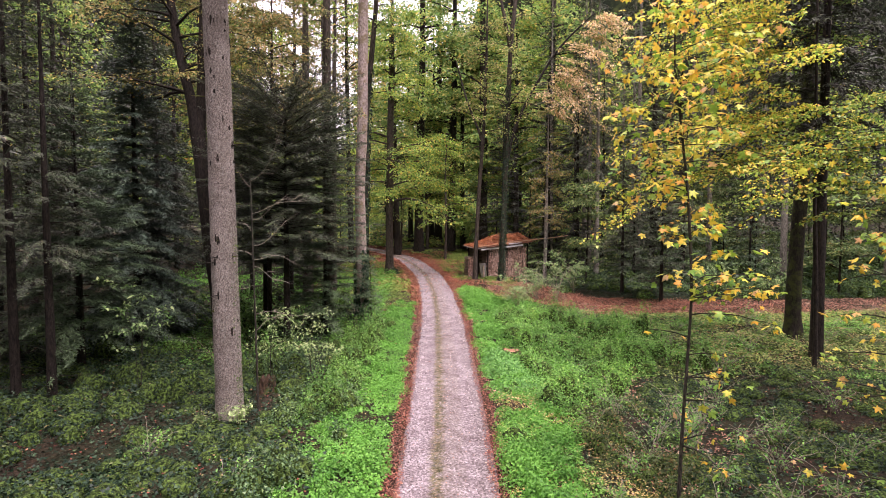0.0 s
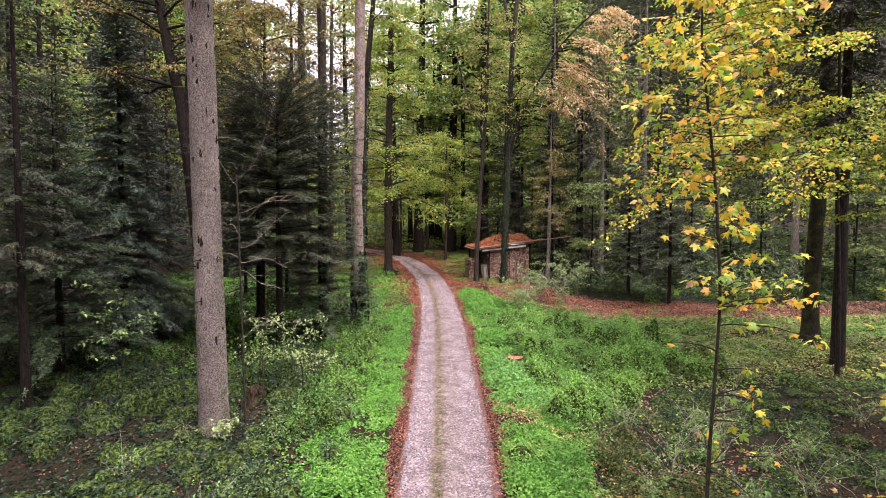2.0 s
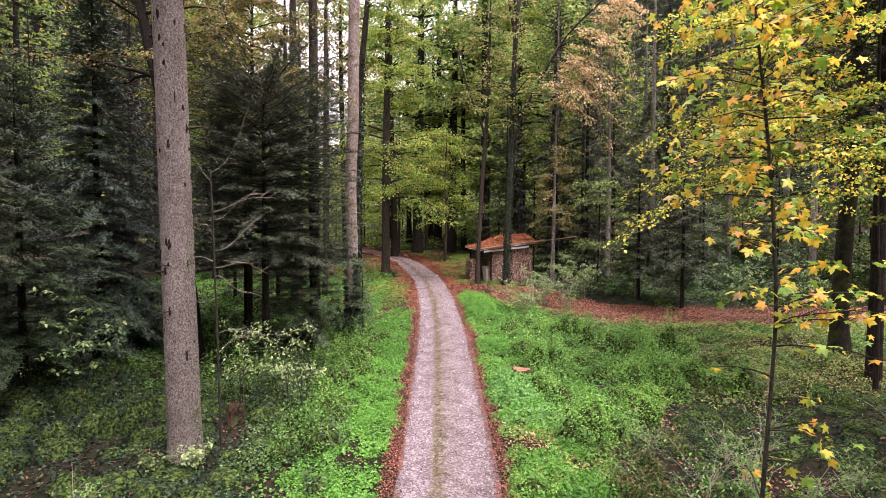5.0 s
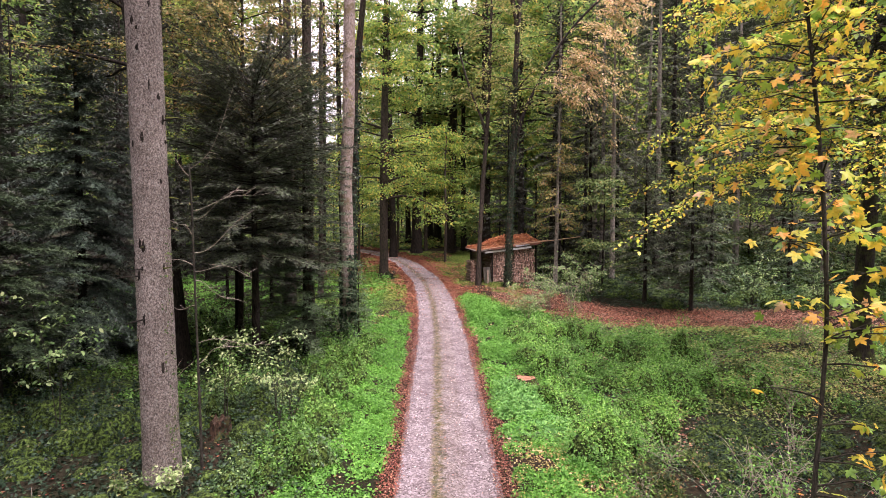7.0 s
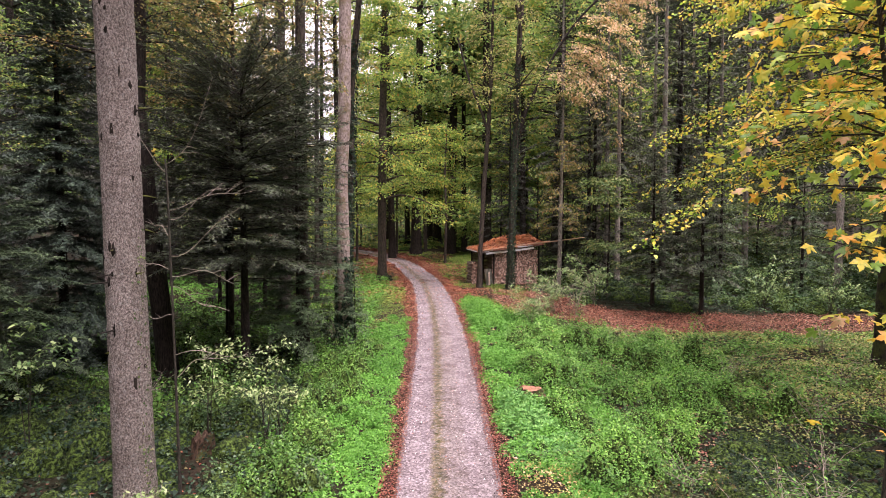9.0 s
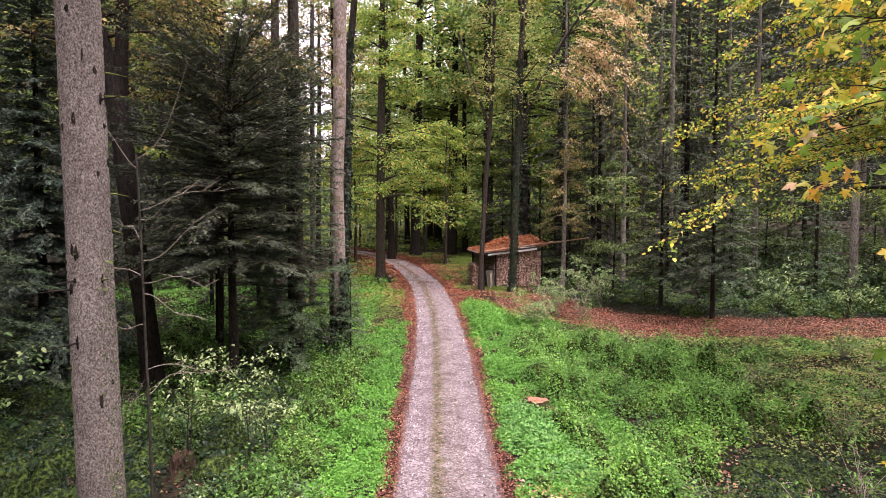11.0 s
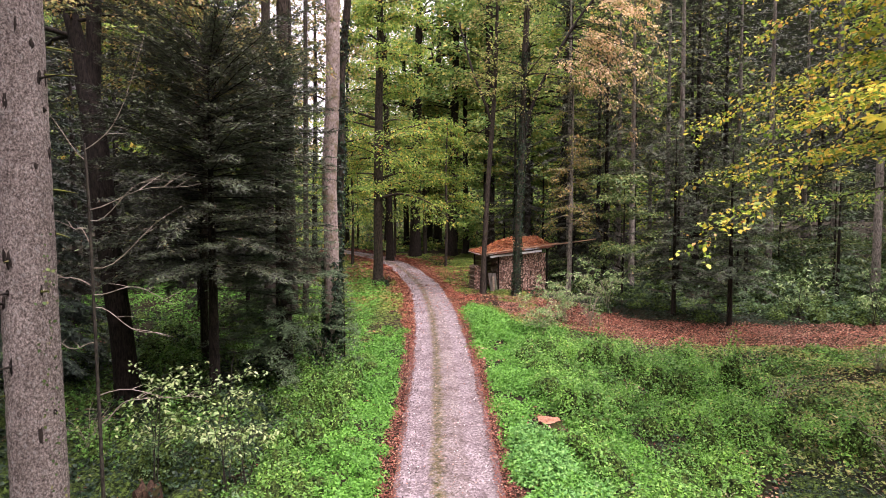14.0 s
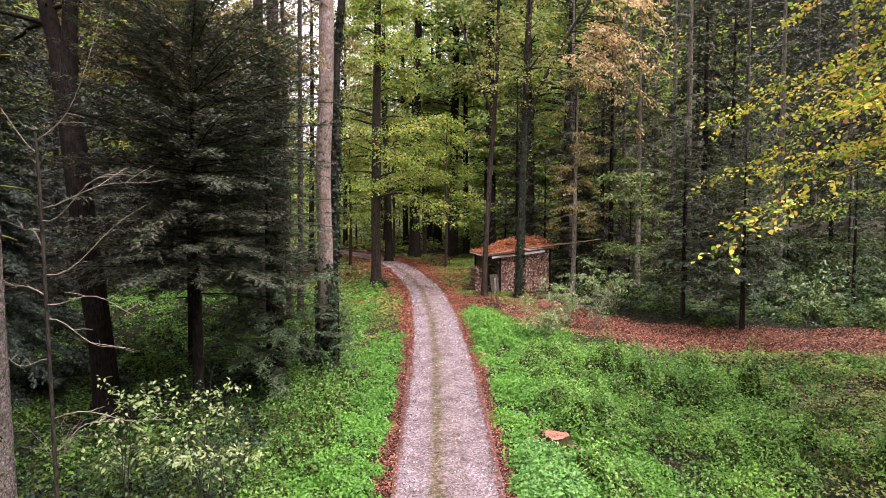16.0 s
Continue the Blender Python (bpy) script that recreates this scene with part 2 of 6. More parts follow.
MAPLE = [(0.0, (0.12, 0.27, 0.04)), (0.3, (0.30, 0.46, 0.06)), (0.45, (0.64, 0.60, 0.08)), (0.8, (0.86, 0.56, 0.06)), (0.94, (0.84, 0.40, 0.07)), (1.0, (0.74, 0.46, 0.28))]
MAT["maple"] = leaf_material("maple_leaf", MAPLE, 0.38, 0.45, gloss=0.4, mottle=(11.0, (0.20, 0.36, 0.04)))
MAT["maple_single"] = leaf_material("single_maple_leaf", MAPLE, 0.38, 0.45, 1.0, 0.4, mottle=(2.2, (0.20, 0.36, 0.04)))
MAT["sapling"] = leaf_material("pale_sapling_leaf", [(0.0, (0.14, 0.24, 0.075)), (0.5, (0.30, 0.41, 0.16)), (1.0, (0.52, 0.57, 0.31))], 0.4, 0.35)
MAT["ash"] = leaf_material("grey_green_leaf", [(0.0, (0.09, 0.18, 0.06)), (0.6, (0.23, 0.35, 0.13)), (1.0, (0.42, 0.51, 0.25))], 0.4, 0.35)
MAT["stone"] = leaf_material("broken_stone", [(0.0, (0.03, 0.024, 0.022)), (0.35, (0.10, 0.08, 0.08)), (0.7, (0.26, 0.22, 0.225)), (1.0, (0.55, 0.50, 0.50))], 0.9, 0.0, 0.0, 0.15)
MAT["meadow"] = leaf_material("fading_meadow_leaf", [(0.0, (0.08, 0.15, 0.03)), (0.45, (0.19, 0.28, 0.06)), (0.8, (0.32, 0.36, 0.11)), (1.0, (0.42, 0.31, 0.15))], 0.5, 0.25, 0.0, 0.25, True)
MAT["dry"] = leaf_material("dry_grass", [(0.0, (0.16, 0.20, 0.05)), (0.5, (0.34, 0.30, 0.12)), (1.0, (0.5, 0.42, 0.22))], 0.6, 0.3)
MAT["bark_spruce"] = scaly_bark("spruce_bark", (0.075, 0.058, 0.052), (0.38, 0.335, 0.30), (0.52, 0.50, 0.46))
MAT["bark_pale"] = bark_material("smooth_pale_bark", (0.12, 0.09, 0.075), (0.37, 0.305, 0.27), (0.13, 0.10, 0.05), 7.0, (1, 1, 0.6), 0.02, 0.38)
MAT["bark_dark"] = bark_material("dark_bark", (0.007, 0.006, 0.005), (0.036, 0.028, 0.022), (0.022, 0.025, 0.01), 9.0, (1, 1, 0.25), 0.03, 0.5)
MAT["bark_wood"] = bark_material("dull_grey_bark", (0.016, 0.013, 0.010), (0.075, 0.060, 0.046), (0.04, 0.042, 0.018), 9.0, (1, 1, 0.25), 0.03, 0.45)
MAT["bark_moss"] = bark_material("mossy_bark", (0.008, 0.006, 0.005), (0.03, 0.024, 0.018), (0.045, 0.055, 0.012), 9.0, (1, 1, 0.25), 0.03, 0.36)
MAT["stub_moss"] = bark_material("mossy_branch_stub", (0.03, 0.026, 0.014), (0.10, 0.10, 0.035), (0.13, 0.15, 0.03), 12.0, (1, 1, 1), 0.006, 0.3)
MAT["bark_grey"] = bark_material("grey_lichen_bark", (0.07, 0.06, 0.05), (0.30, 0.27, 0.23), (0.11, 0.13, 0.08), 7.0, (1, 1, 0.4), 0.02, 0.45)
MAT["bark_sapling"] = bark_material("grey_green_sapling_bark", (0.012, 0.011, 0.008), (0.06, 0.052, 0.04), (0.04, 0.045, 0.02), 12.0, (1, 1, 0.3), 0.006, 0.45)
MAT["twig"] = bark_material("bare_twig", (0.16, 0.13, 0.10), (0.38, 0.33, 0.27), None, 12.0, (1, 1, 0.3), 0.004)


# ---------------------------------------------------------------- mesh tools
def mesh_of(name, V, F, mat, smooth=False):
    """A mesh from an array of corners and a list of arrays of faces (each array: faces of one size)."""
    V = np.asarray(V, dtype=np.float32)
    F = [np.asarray(f, dtype=np.int32) for f in (F if isinstance(F, list) else [F]) if len(f)]
    me = bpy.data.meshes.new(name)
    me.vertices.add(len(V))
    me.vertices.foreach_set("co", V.ravel())
    loops = np.concatenate([f.ravel() for f in F])
    sizes = np.concatenate([np.full(len(f), f.shape[1], dtype=np.int32) for f in F])
    me.loops.add(len(loops))
    me.loops.foreach_set("vertex_index", loops)
    me.polygons.add(len(sizes))
    me.polygons.foreach_set("loop_start", np.concatenate([[0], np.cumsum(sizes)[:-1]]).astype(np.int32))
    if smooth:
        me.polygons.foreach_set("use_smooth", np.ones(len(sizes), dtype=bool))
    me.update(calc_edges=True)
    me.validate()
    me.materials.append(mat)
    return me


def part(name, me, parent, label=""):
    ob = new(name, me)
    ob.parent = parent
    return tagged(ob, label)


def thing(name, at, label, category, group="", kind=""):
    ob = new(name)
    ob.matrix_world = pose(*at)
    ob.empty_display_size = 0.1
    return tagged(ob, label, category, group, kind)


def unit(v):
    return v / np.maximum(np.linalg.norm(v, axis=-1, keepdims=True), 1e-9)


def blades(P, D, N, L, W, fold=0.18, small=False, oval=False):
    """Leaf blades: base points, directions, normals, lengths, widths. Four corners each, creased along the rib; small ones have three."""
    D = unit(D)
    S = unit(np.cross(D, N))
    N = np.cross(S, D)
    L, W = np.asarray(L)[:, None], np.asarray(W)[:, None]
    if small:
        V = np.stack([P + S * W * 0.55, P + D * L - N * L * 0.08, P - S * W * 0.55 + D * L * 0.12], axis=1)
        return V.reshape(-1, 3), np.arange(len(P) * 3).reshape(-1, 3)
    if oval:
        a, c = P + D * L * 0.28 + N * W * fold, P + D * L * 0.68 + N * W * fold * 0.8
        V = np.stack([P, a + S * W * 0.45, c + S * W * 0.42, P + D * L - N * L * 0.06, c - S * W * 0.42, a - S * W * 0.45], axis=1)
        return V.reshape(-1, 3), np.arange(len(P) * 6).reshape(-1, 6)
    mid = P + D * L * 0.45 + N * W * fold
    V = np.stack([P, mid + S * W * 0.5, P + D * L - N * L * 0.08, mid - S * W * 0.5], axis=1)
    F = np.arange(len(P) * 4).reshape(-1, 4)
    return V.reshape(-1, 3), F


def loose_leaves(P, size, flat=0.5, rs=rng, aspect=0.62, droop=0.25, small=False):
    """Blades in every compass direction, with normals spread about upright."""
    n = len(P)
    a = rs.uniform(0, 2 * np.pi, n)
    D = np.stack([np.cos(a), np.sin(a), rs.normal(-droop, 0.3, n)], 1)
    N = np.stack([rs.normal(0, flat, n), rs.normal(0, flat, n), np.ones(n)], 1)
    L = size * rs.uniform(0.65, 1.35, n)
    return blades(P, D, N, L, L * aspect * rs.uniform(0.8, 1.2, n), small=small)


class Soup:
    """Corners and faces gathered from many pieces into one mesh."""

    def __init__(self):
        self.V, self.F, self.n = [], {}, 0

    def add(self, V, F):
        V = np.asarray(V, float)
        for f in (F if isinstance(F, list) else [F]):
            f = np.asarray(f)
            self.F.setdefault(f.shape[1], []).append(f + self.n)
        self.V.append(V)
        self.n += len(V)
        return self

    def mesh(self, name, mat, smooth=False):
        return mesh_of(name, np.concatenate(self.V), [np.concatenate(f) for f in self.F.values()], mat, smooth)


def tube(P, R, sides=8, cap=False):
    """A tube along the points P with the radii R."""
    P, R = np.asarray(P, float), np.asarray(R, float)
    T = unit(np.gradient(P, axis=0))
    ref = np.array([0.0, 0.0, 1.0]) if abs(T[0][2]) < 0.9 else np.array([1.0, 0.0, 0.0])
    A = unit(np.cross(T, ref))
    B = np.cross(T, A)
    a = np.linspace(0, 2 * np.pi, sides, endpoint=False)
    if R.ndim == 1:
        R = R[:, None]
    V = P[:, None] + (A[:, None] * np.cos(a)[None, :, None] + B[:, None] * np.sin(a)[None, :, None]) * (R * np.ones((1, sides)))[:, :, None]
    k = np.arange(len(P) - 1)[:, None] * sides
    i = np.arange(sides)[None]
    j = (i + 1) % sides
    F = np.stack([k + i, k + j, k + sides + j, k + sides + i], -1).reshape(-1, 4)
    out = [F]
    V = V.reshape(-1, 3)
    if cap:
        m = len(V)
        V = np.concatenate([V, P[-1:]])
        e = m - sides
        out.append(np.stack([e + i[0], e + j[0], np.full(sides, m)], 1))
    return V, out


def value_noise(x, y, scale, seed=0):
    g = np.random.default_rng(1000 + seed).random((64, 64))
    x, y = np.asarray(x) / scale, np.asarray(y) / scale
    i, j = np.floor(x).astype(int), np.floor(y).astype(int)
    u, v = x - i, y - j
    u, v = u * u * (3 - 2 * u), v * v * (3 - 2 * v)
    a, b = i % 64, (i + 1) % 64
    c, d = j % 64, (j + 1) % 64
    return (g[a, c] * (1 - u) + g[b, c] * u) * (1 - v) + (g[a, d] * (1 - u) + g[b, d] * u) * v


def step01(x, a, b):
    t = np.clip((np.asarray(x, float) - a) / (b - a), 0, 1)
    return t * t * (3 - 2 * t)


# ---------------------------------------------------------------- lie of the land
LINE = np.array([(0.1, -60), (0.1, 0), (0.1, 12), (0.12, 18.5), (0.04, 26), (-0.06, 31), (-0.33, 37), (-0.78, 42), (-1.2, 45.6), (-1.85, 48.6),
                 (-2.7, 52.6), (-3.85, 56.6), (-5.3, 60), (-7.6, 63.8), (-12, 68.5), (-20, 74), (-40, 82)], float)
SIDE = np.array([(-0.4, 42.5), (2.5, 41), (5.5, 38.6), (8.3, 35.6), (10.2, 34.0), (13, 32.7), (16, 32.6), (20, 32.3), (30, 31), (60, 26)], float)


def smooth_line(C, step):
    """A rounded line through C at even steps."""
    s = np.concatenate([[0], np.cumsum(np.linalg.norm(np.diff(C, axis=0), axis=1))])
    q = np.arange(0, s[-1], step)
    L = np.stack([np.interp(q, s, C[:, k]) for k in range(2)], 1)
    w = max(3, int(3.0 / step)) | 1
    pad = np.concatenate([np.repeat(L[:1], w // 2, 0), L, np.repeat(L[-1:], w // 2, 0)])
    ker = np.ones(w) / w
    return np.stack([np.convolve(pad[:, k], ker, "valid") for k in range(2)], 1)


TRACK, SPUR = smooth_line(LINE, 0.5), smooth_line(SIDE, 0.5)


def away(x, y, line):
    """Signed distance to a line: plus to its right."""
    x, y = np.asarray(x, float).ravel(), np.asarray(y, float).ravel()
    best, sign = np.full(len(x), 1e9), np.ones(len(x))
    for (ax, ay), (bx, by) in zip(line[:-1:2], line[2::2]):
        dx, dy = bx - ax, by - ay
        t = np.clip(((x - ax) * dx + (y - ay) * dy) / (dx * dx + dy * dy), 0, 1)
        ex, ey = x - ax - t * dx, y - ay - t * dy
        d = np.hypot(ex, ey)
        m = d < best
        best = np.where(m, d, best)
        sign = np.where(m, np.sign(ex * dy - ey * dx), sign)
    return best * sign


def land(x, y):
    """Height of the ground: a gentle rise ahead, the track on a low bank."""
    x, y = np.asarray(x, float), np.asarray(y, float)
    z = 0.05 * (np.clip(y, 4, 75) - 12.5) + 0.012 * np.clip(y - 75, 0, 200)
    near = step01(y, 6, 16) * (1 - step01(y, 33, 42))
    cx = np.interp(y, TRACK[:, 1], TRACK[:, 0])
    u = x - cx
    z = z - near * (0.42 * step01(u, 1.8, 4.5) * (1 - step01(u, 9, 14)) + (0.35 + 0.35 * step01(y, 20, 30)) * step01(-u, 2.2, 4.8))
    z = z + 0.9 * step01(-u, 12, 30) + 1.2 * step01(u, 16, 40)
    keep = step01(np.abs(u), 1.3, 2.4)
    return z + keep * (0.22 * (value_noise(x, y, 3.1, 1) - 0.5) + 0.1 * (value_noise(x, y, 0.9, 2) - 0.5))


def land1(x, y):
    return float(land(np.array([x]), np.array([y]))[0])


def axis_steps(lo, hi, fine_lo, fine_hi, fine):
    a = [fine_lo]
    while a[-1] > lo:
        a.append(a[-1] - max(fine, (fine_lo - a[-1]) * 0.25))
    b = [fine_hi]
    while b[-1] < hi:
        b.append(b[-1] + max(fine, (b[-1] - fine_hi) * 0.25))
    return np.array(a[:0:-1] + list(np.arange(fine_lo, fine_hi, fine)) + b)


gx, gy = axis_steps(-900, 900, -22, 22, 0.36), axis_steps(-300, 1500, -2, 60, 0.4)
GX, GY = np.meshgrid(gx, gy)
gz = land(GX.ravel(), GY.ravel())
gd = np.abs(away(GX, GY, TRACK))
gz = gz - 0.10 * (1 - step01(gd, 1.0, 1.35))
k = np.arange(len(gy) - 1)[:, None] * len(gx) + np.arange(len(gx) - 1)[None]
gF = np.stack([k, k + 1, k + 1 + len(gx), k + len(gx)], -1).reshape(-1, 4)
ground = new("ground", mesh_of("ground", np.stack([GX.ravel(), GY.ravel(), gz], 1), gF, MAT["ground"], True))
tagged(ground, "dark brown forest floor of soil and rotting leaves", "ground", kind="structure")


def track_material():
    """Crushed stone: pale wheel ruts, a mossy strip of finer dirt between them."""
    m, nt, b = base_material("gravel", 0.9)
    uv = nt.nodes.new("ShaderNodeUVMap")
    sep = nt.nodes.new("ShaderNodeSeparateXYZ")
    nt.links.new(uv.outputs[0], sep.inputs[0])
    wob = nt.nodes.new("ShaderNodeMath")
    wob.operation = "MULTIPLY_ADD"
    nt.links.new(noise_of(nt, 3.2, 8, 0.8), wob.inputs[0])
    wob.inputs[1].default_value = 0.30
    nt.links.new(sep.outputs[0], wob.inputs[2])
    stone = nt.nodes.new("ShaderNodeTexVoronoi")
    stone.inputs["Scale"].default_value = 24
    tc = nt.nodes.new("ShaderNodeTexCoord")
    nt.links.new(tc.outputs["Object"], stone.inputs[0])
    grain = ramp_of(nt, stone.outputs["Color"], [(0.15, (0.075, 0.062, 0.060)), (0.5, (0.17, 0.144, 0.142)), (0.85, (0.36, 0.32, 0.315))])
    fine = ramp_of(nt, noise_of(nt, 15, 9, 0.8), [(0.41, (0.06, 0.046, 0.044)), (0.5, (0.185, 0.152, 0.152)), (0.59, (0.42, 0.37, 0.37))])
    ruts = mix_of(nt, 0.36, grain, fine)
    mid = ramp_of(nt, noise_of(nt, 9, 8, 0.75), [(0.4, (0.035, 0.04, 0.012)), (0.5, (0.095, 0.085, 0.035)), (0.6, (0.21, 0.16, 0.10))])
    zone = ramp_of(nt, wob.outputs[0], [(0.0, (1, 1, 1)), (0.15, (0.8, 0.8, 0.8)), (0.22, (0, 0, 0)), (0.47, (0, 0, 0)), (0.53, (1, 1, 1)), (0.58, (1, 1, 1)), (0.66, (0.3, 0.3, 0.3)), (0.80, (0.25, 0.25, 0.25)), (0.88, (0.0, 0.0, 0.0)), (1.0, (0.1, 0.1, 0.1))])
    mid = mix_of(nt, ramp_of(nt, noise_of(nt, 5, 8, 0.75), [(0.42, (0, 0, 0)), (0.58, (1, 1, 1))]), mid, mix_of(nt, 0.8, grain, mid))
    blot = ramp_of(nt, noise_of(nt, 1.6, 8, 0.75), [(0.36, (0.55, 0.50, 0.50)), (0.5, (0.79, 0.76, 0.77)), (0.64, (1.03, 1.02, 1.05))])
    zone = mix_of(nt, 1.0, zone, ramp_of(nt, noise_of(nt, 7, 6, 0.7), [(0.36, (0.4, 0.4, 0.4)), (0.50, (1, 1, 1))]), "MULTIPLY")
    nt.links.new(mix_of(nt, 1.0, mix_of(nt, zone, ruts, mid), blot, "MULTIPLY"), b.inputs["Base Color"])
    bump_on(nt, b, stone.outputs["Distance"], 0.7, 0.02)
    return m


def track_mesh(line, half, mat, crown=0.05):
    T = unit(np.gradient(line, axis=0))
    S = np.stack([T[:, 1], -T[:, 0]], 1)
    us = np.linspace(-1, 1, 29)
    prof = 0.045 * np.exp(-(us / 0.22) ** 2) - 0.04 * (np.exp(-((us - 0.58) / 0.2) ** 2) + np.exp(-((us + 0.58) / 0.2) ** 2)) - 0.05 * np.abs(us) ** 6
    edge = half + 0.12 * (value_noise(line[:, 0] + 50, line[:, 1], 1.1, 5) - 0.5)
    XY = line[:, None] + S[:, None] * (us[None, :, None] * edge[:, None, None])
    z = land(XY[..., 0].ravel(), XY[..., 1].ravel()).reshape(XY.shape[:2]) + prof[None] + 0.02 * (value_noise(XY[..., 0].ravel(), XY[..., 1].ravel(), 0.35, 6).reshape(XY.shape[:2]) - 0.5)
    V = np.concatenate([XY, z[..., None]], -1).reshape(-1, 3)
    n = len(us)
    kk = np.arange(len(line) - 1)[:, None] * n + np.arange(n - 1)[None]
    me = mesh_of("track", V, np.stack([kk, kk + 1, kk + 1 + n, kk + n], -1).reshape(-1, 4), mat, True)
    lay = me.uv_layers.new(name="across")
    uv = np.stack([np.tile((us + 1) / 2, len(line)), np.repeat(np.arange(len(line)) * 0.1, n)], 1)
    idx = np.zeros(len(me.loops), dtype=np.int32)
    me.loops.foreach_get("vertex_index", idx)
    lay.data.foreach_set("uv", uv[idx].astype(np.float32).ravel())
    return me


fine_line = smooth_line(np.concatenate([[(0.1, -22)], LINE[1:]]), 0.16)
road = new("road", track_mesh(fine_line + np.array([-0.03, 0.0]), 1.2, track_material()))
tagged(road, "narrow gravel forest track with two pale wheel ruts and a mossy middle strip", "forest track", kind="structure")


def backdrop():
    """Backdrop wall added far behind all: an uneven dark ring that closes the gaps between the trees."""
    m, nt, bs = base_material("backdrop_dark", 1.0)
    # near-black forest tones: shade put into the colour of the wall
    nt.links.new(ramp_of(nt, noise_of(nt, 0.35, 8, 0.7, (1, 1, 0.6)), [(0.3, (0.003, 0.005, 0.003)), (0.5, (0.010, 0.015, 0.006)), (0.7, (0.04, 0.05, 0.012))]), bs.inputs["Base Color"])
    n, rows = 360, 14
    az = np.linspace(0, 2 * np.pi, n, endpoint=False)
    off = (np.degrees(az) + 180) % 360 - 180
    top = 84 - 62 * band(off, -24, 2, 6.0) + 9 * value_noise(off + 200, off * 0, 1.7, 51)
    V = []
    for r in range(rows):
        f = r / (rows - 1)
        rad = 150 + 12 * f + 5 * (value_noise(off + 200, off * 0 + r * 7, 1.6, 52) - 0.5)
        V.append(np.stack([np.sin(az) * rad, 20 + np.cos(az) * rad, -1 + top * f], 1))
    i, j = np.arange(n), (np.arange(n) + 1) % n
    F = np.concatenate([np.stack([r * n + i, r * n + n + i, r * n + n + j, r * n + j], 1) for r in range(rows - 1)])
    tagged(new("backdrop", mesh_of("backdrop", np.concatenate(V), F, m)), "dark uneven backdrop ring closing the view far behind the trees", "forest", kind="structure")


def band(v, a, b, soft=0.4):
    return step01(v, a - soft, a + soft) * (1 - step01(v, b - soft, b + soft))


backdrop()


# ---------------------------------------------------------------- trees
def stem(ctrl, step=0.25):
    """A trunk's middle line and radii from rows of (height, x, y, radius), rounded."""
    C = np.array(ctrl, float)
    z = np.arange(C[0, 0], C[-1, 0] + 1e-6, step)
    cols = []
    for k in (1, 2, 3):
        v = np.interp(z, C[:, 0], C[:, k])
        if k < 3 and len(z) > 12:
            w = 9
            v = np.convolve(np.concatenate([np.full(w // 2, v[0]), v, v[-1] + (v[-1] - v[-2]) * np.arange(1, w // 2 + 1)]), np.ones(w) / w, "valid")
        cols.append(v)
    return np.stack([cols[0], cols[1], z], 1), cols[2]


def trunk_tube(P, R, sides, flare, rs, lump=0.05):
    a = np.linspace(0, 2 * np.pi, sides, endpoint=False)
    h = P[:, 2] - P[0, 2]
    ph = rs.uniform(0, 6.3, 5)
    lobes = 0.5 + 0.5 * np.cos(a * 5 + ph[0] + 0.8 * np.sin(2 * a + ph[1]))
    k = 1 + flare * np.exp(-h / 0.35)[:, None] * (0.35 + 0.65 * lobes[None])
    k = k + lump * np.sin(a * 3 + ph[2])[None] * np.sin(h * 0.9 + ph[3])[:, None] + lump * 0.6 * np.cos(2 * a + ph[4] + h[:, None] * 0.7)
    k = k + rs.normal(0, 0.012, (len(P), sides))
    return tube(P, R[:, None] * k, sides, True)


def sticks(A, B, ra, rb):
    """Three-sided twigs from points A to points B."""
    n = len(A)
    T = unit(B - A)
    S = unit(np.cross(T, np.array([0.31, 0.17, 0.93])))
    U = np.cross(T, S)
    V = []
    for Q, r in ((A, ra), (B, rb)):
        for k in range(3):
            V.append(Q + (S * math.cos(k * 2.094) + U * math.sin(k * 2.094)) * np.broadcast_to(np.asarray(r, float), (n,))[:, None])
    V = np.stack(V, 1).reshape(-1, 3)
    b = np.arange(n)[:, None] * 6
    F = np.concatenate([b + np.array([[k, (k + 1) % 3, 3 + (k + 1) % 3, 3 + k]]) for k in range(3)])
    return V, F


def limb_line(p0, az, L, rise, droop, rs, n=8, wander=0.05):
    s = np.linspace(0, 1, n)
    bend = rs.normal(0, 0.25)
    ang = az + bend * s
    step = L / (n - 1)
    x = np.concatenate([[0], np.cumsum(np.cos(ang[1:]) * step)])
    y = np.concatenate([[0], np.cumsum(np.sin(ang[1:]) * step)])
    z = L * (rise * s - droop * s * s)
    P = np.stack([x, y, z], 1) + np.asarray(p0)
    P[1:] += rs.normal(0, wander * L * 0.12, (n - 1, 3))
    return P


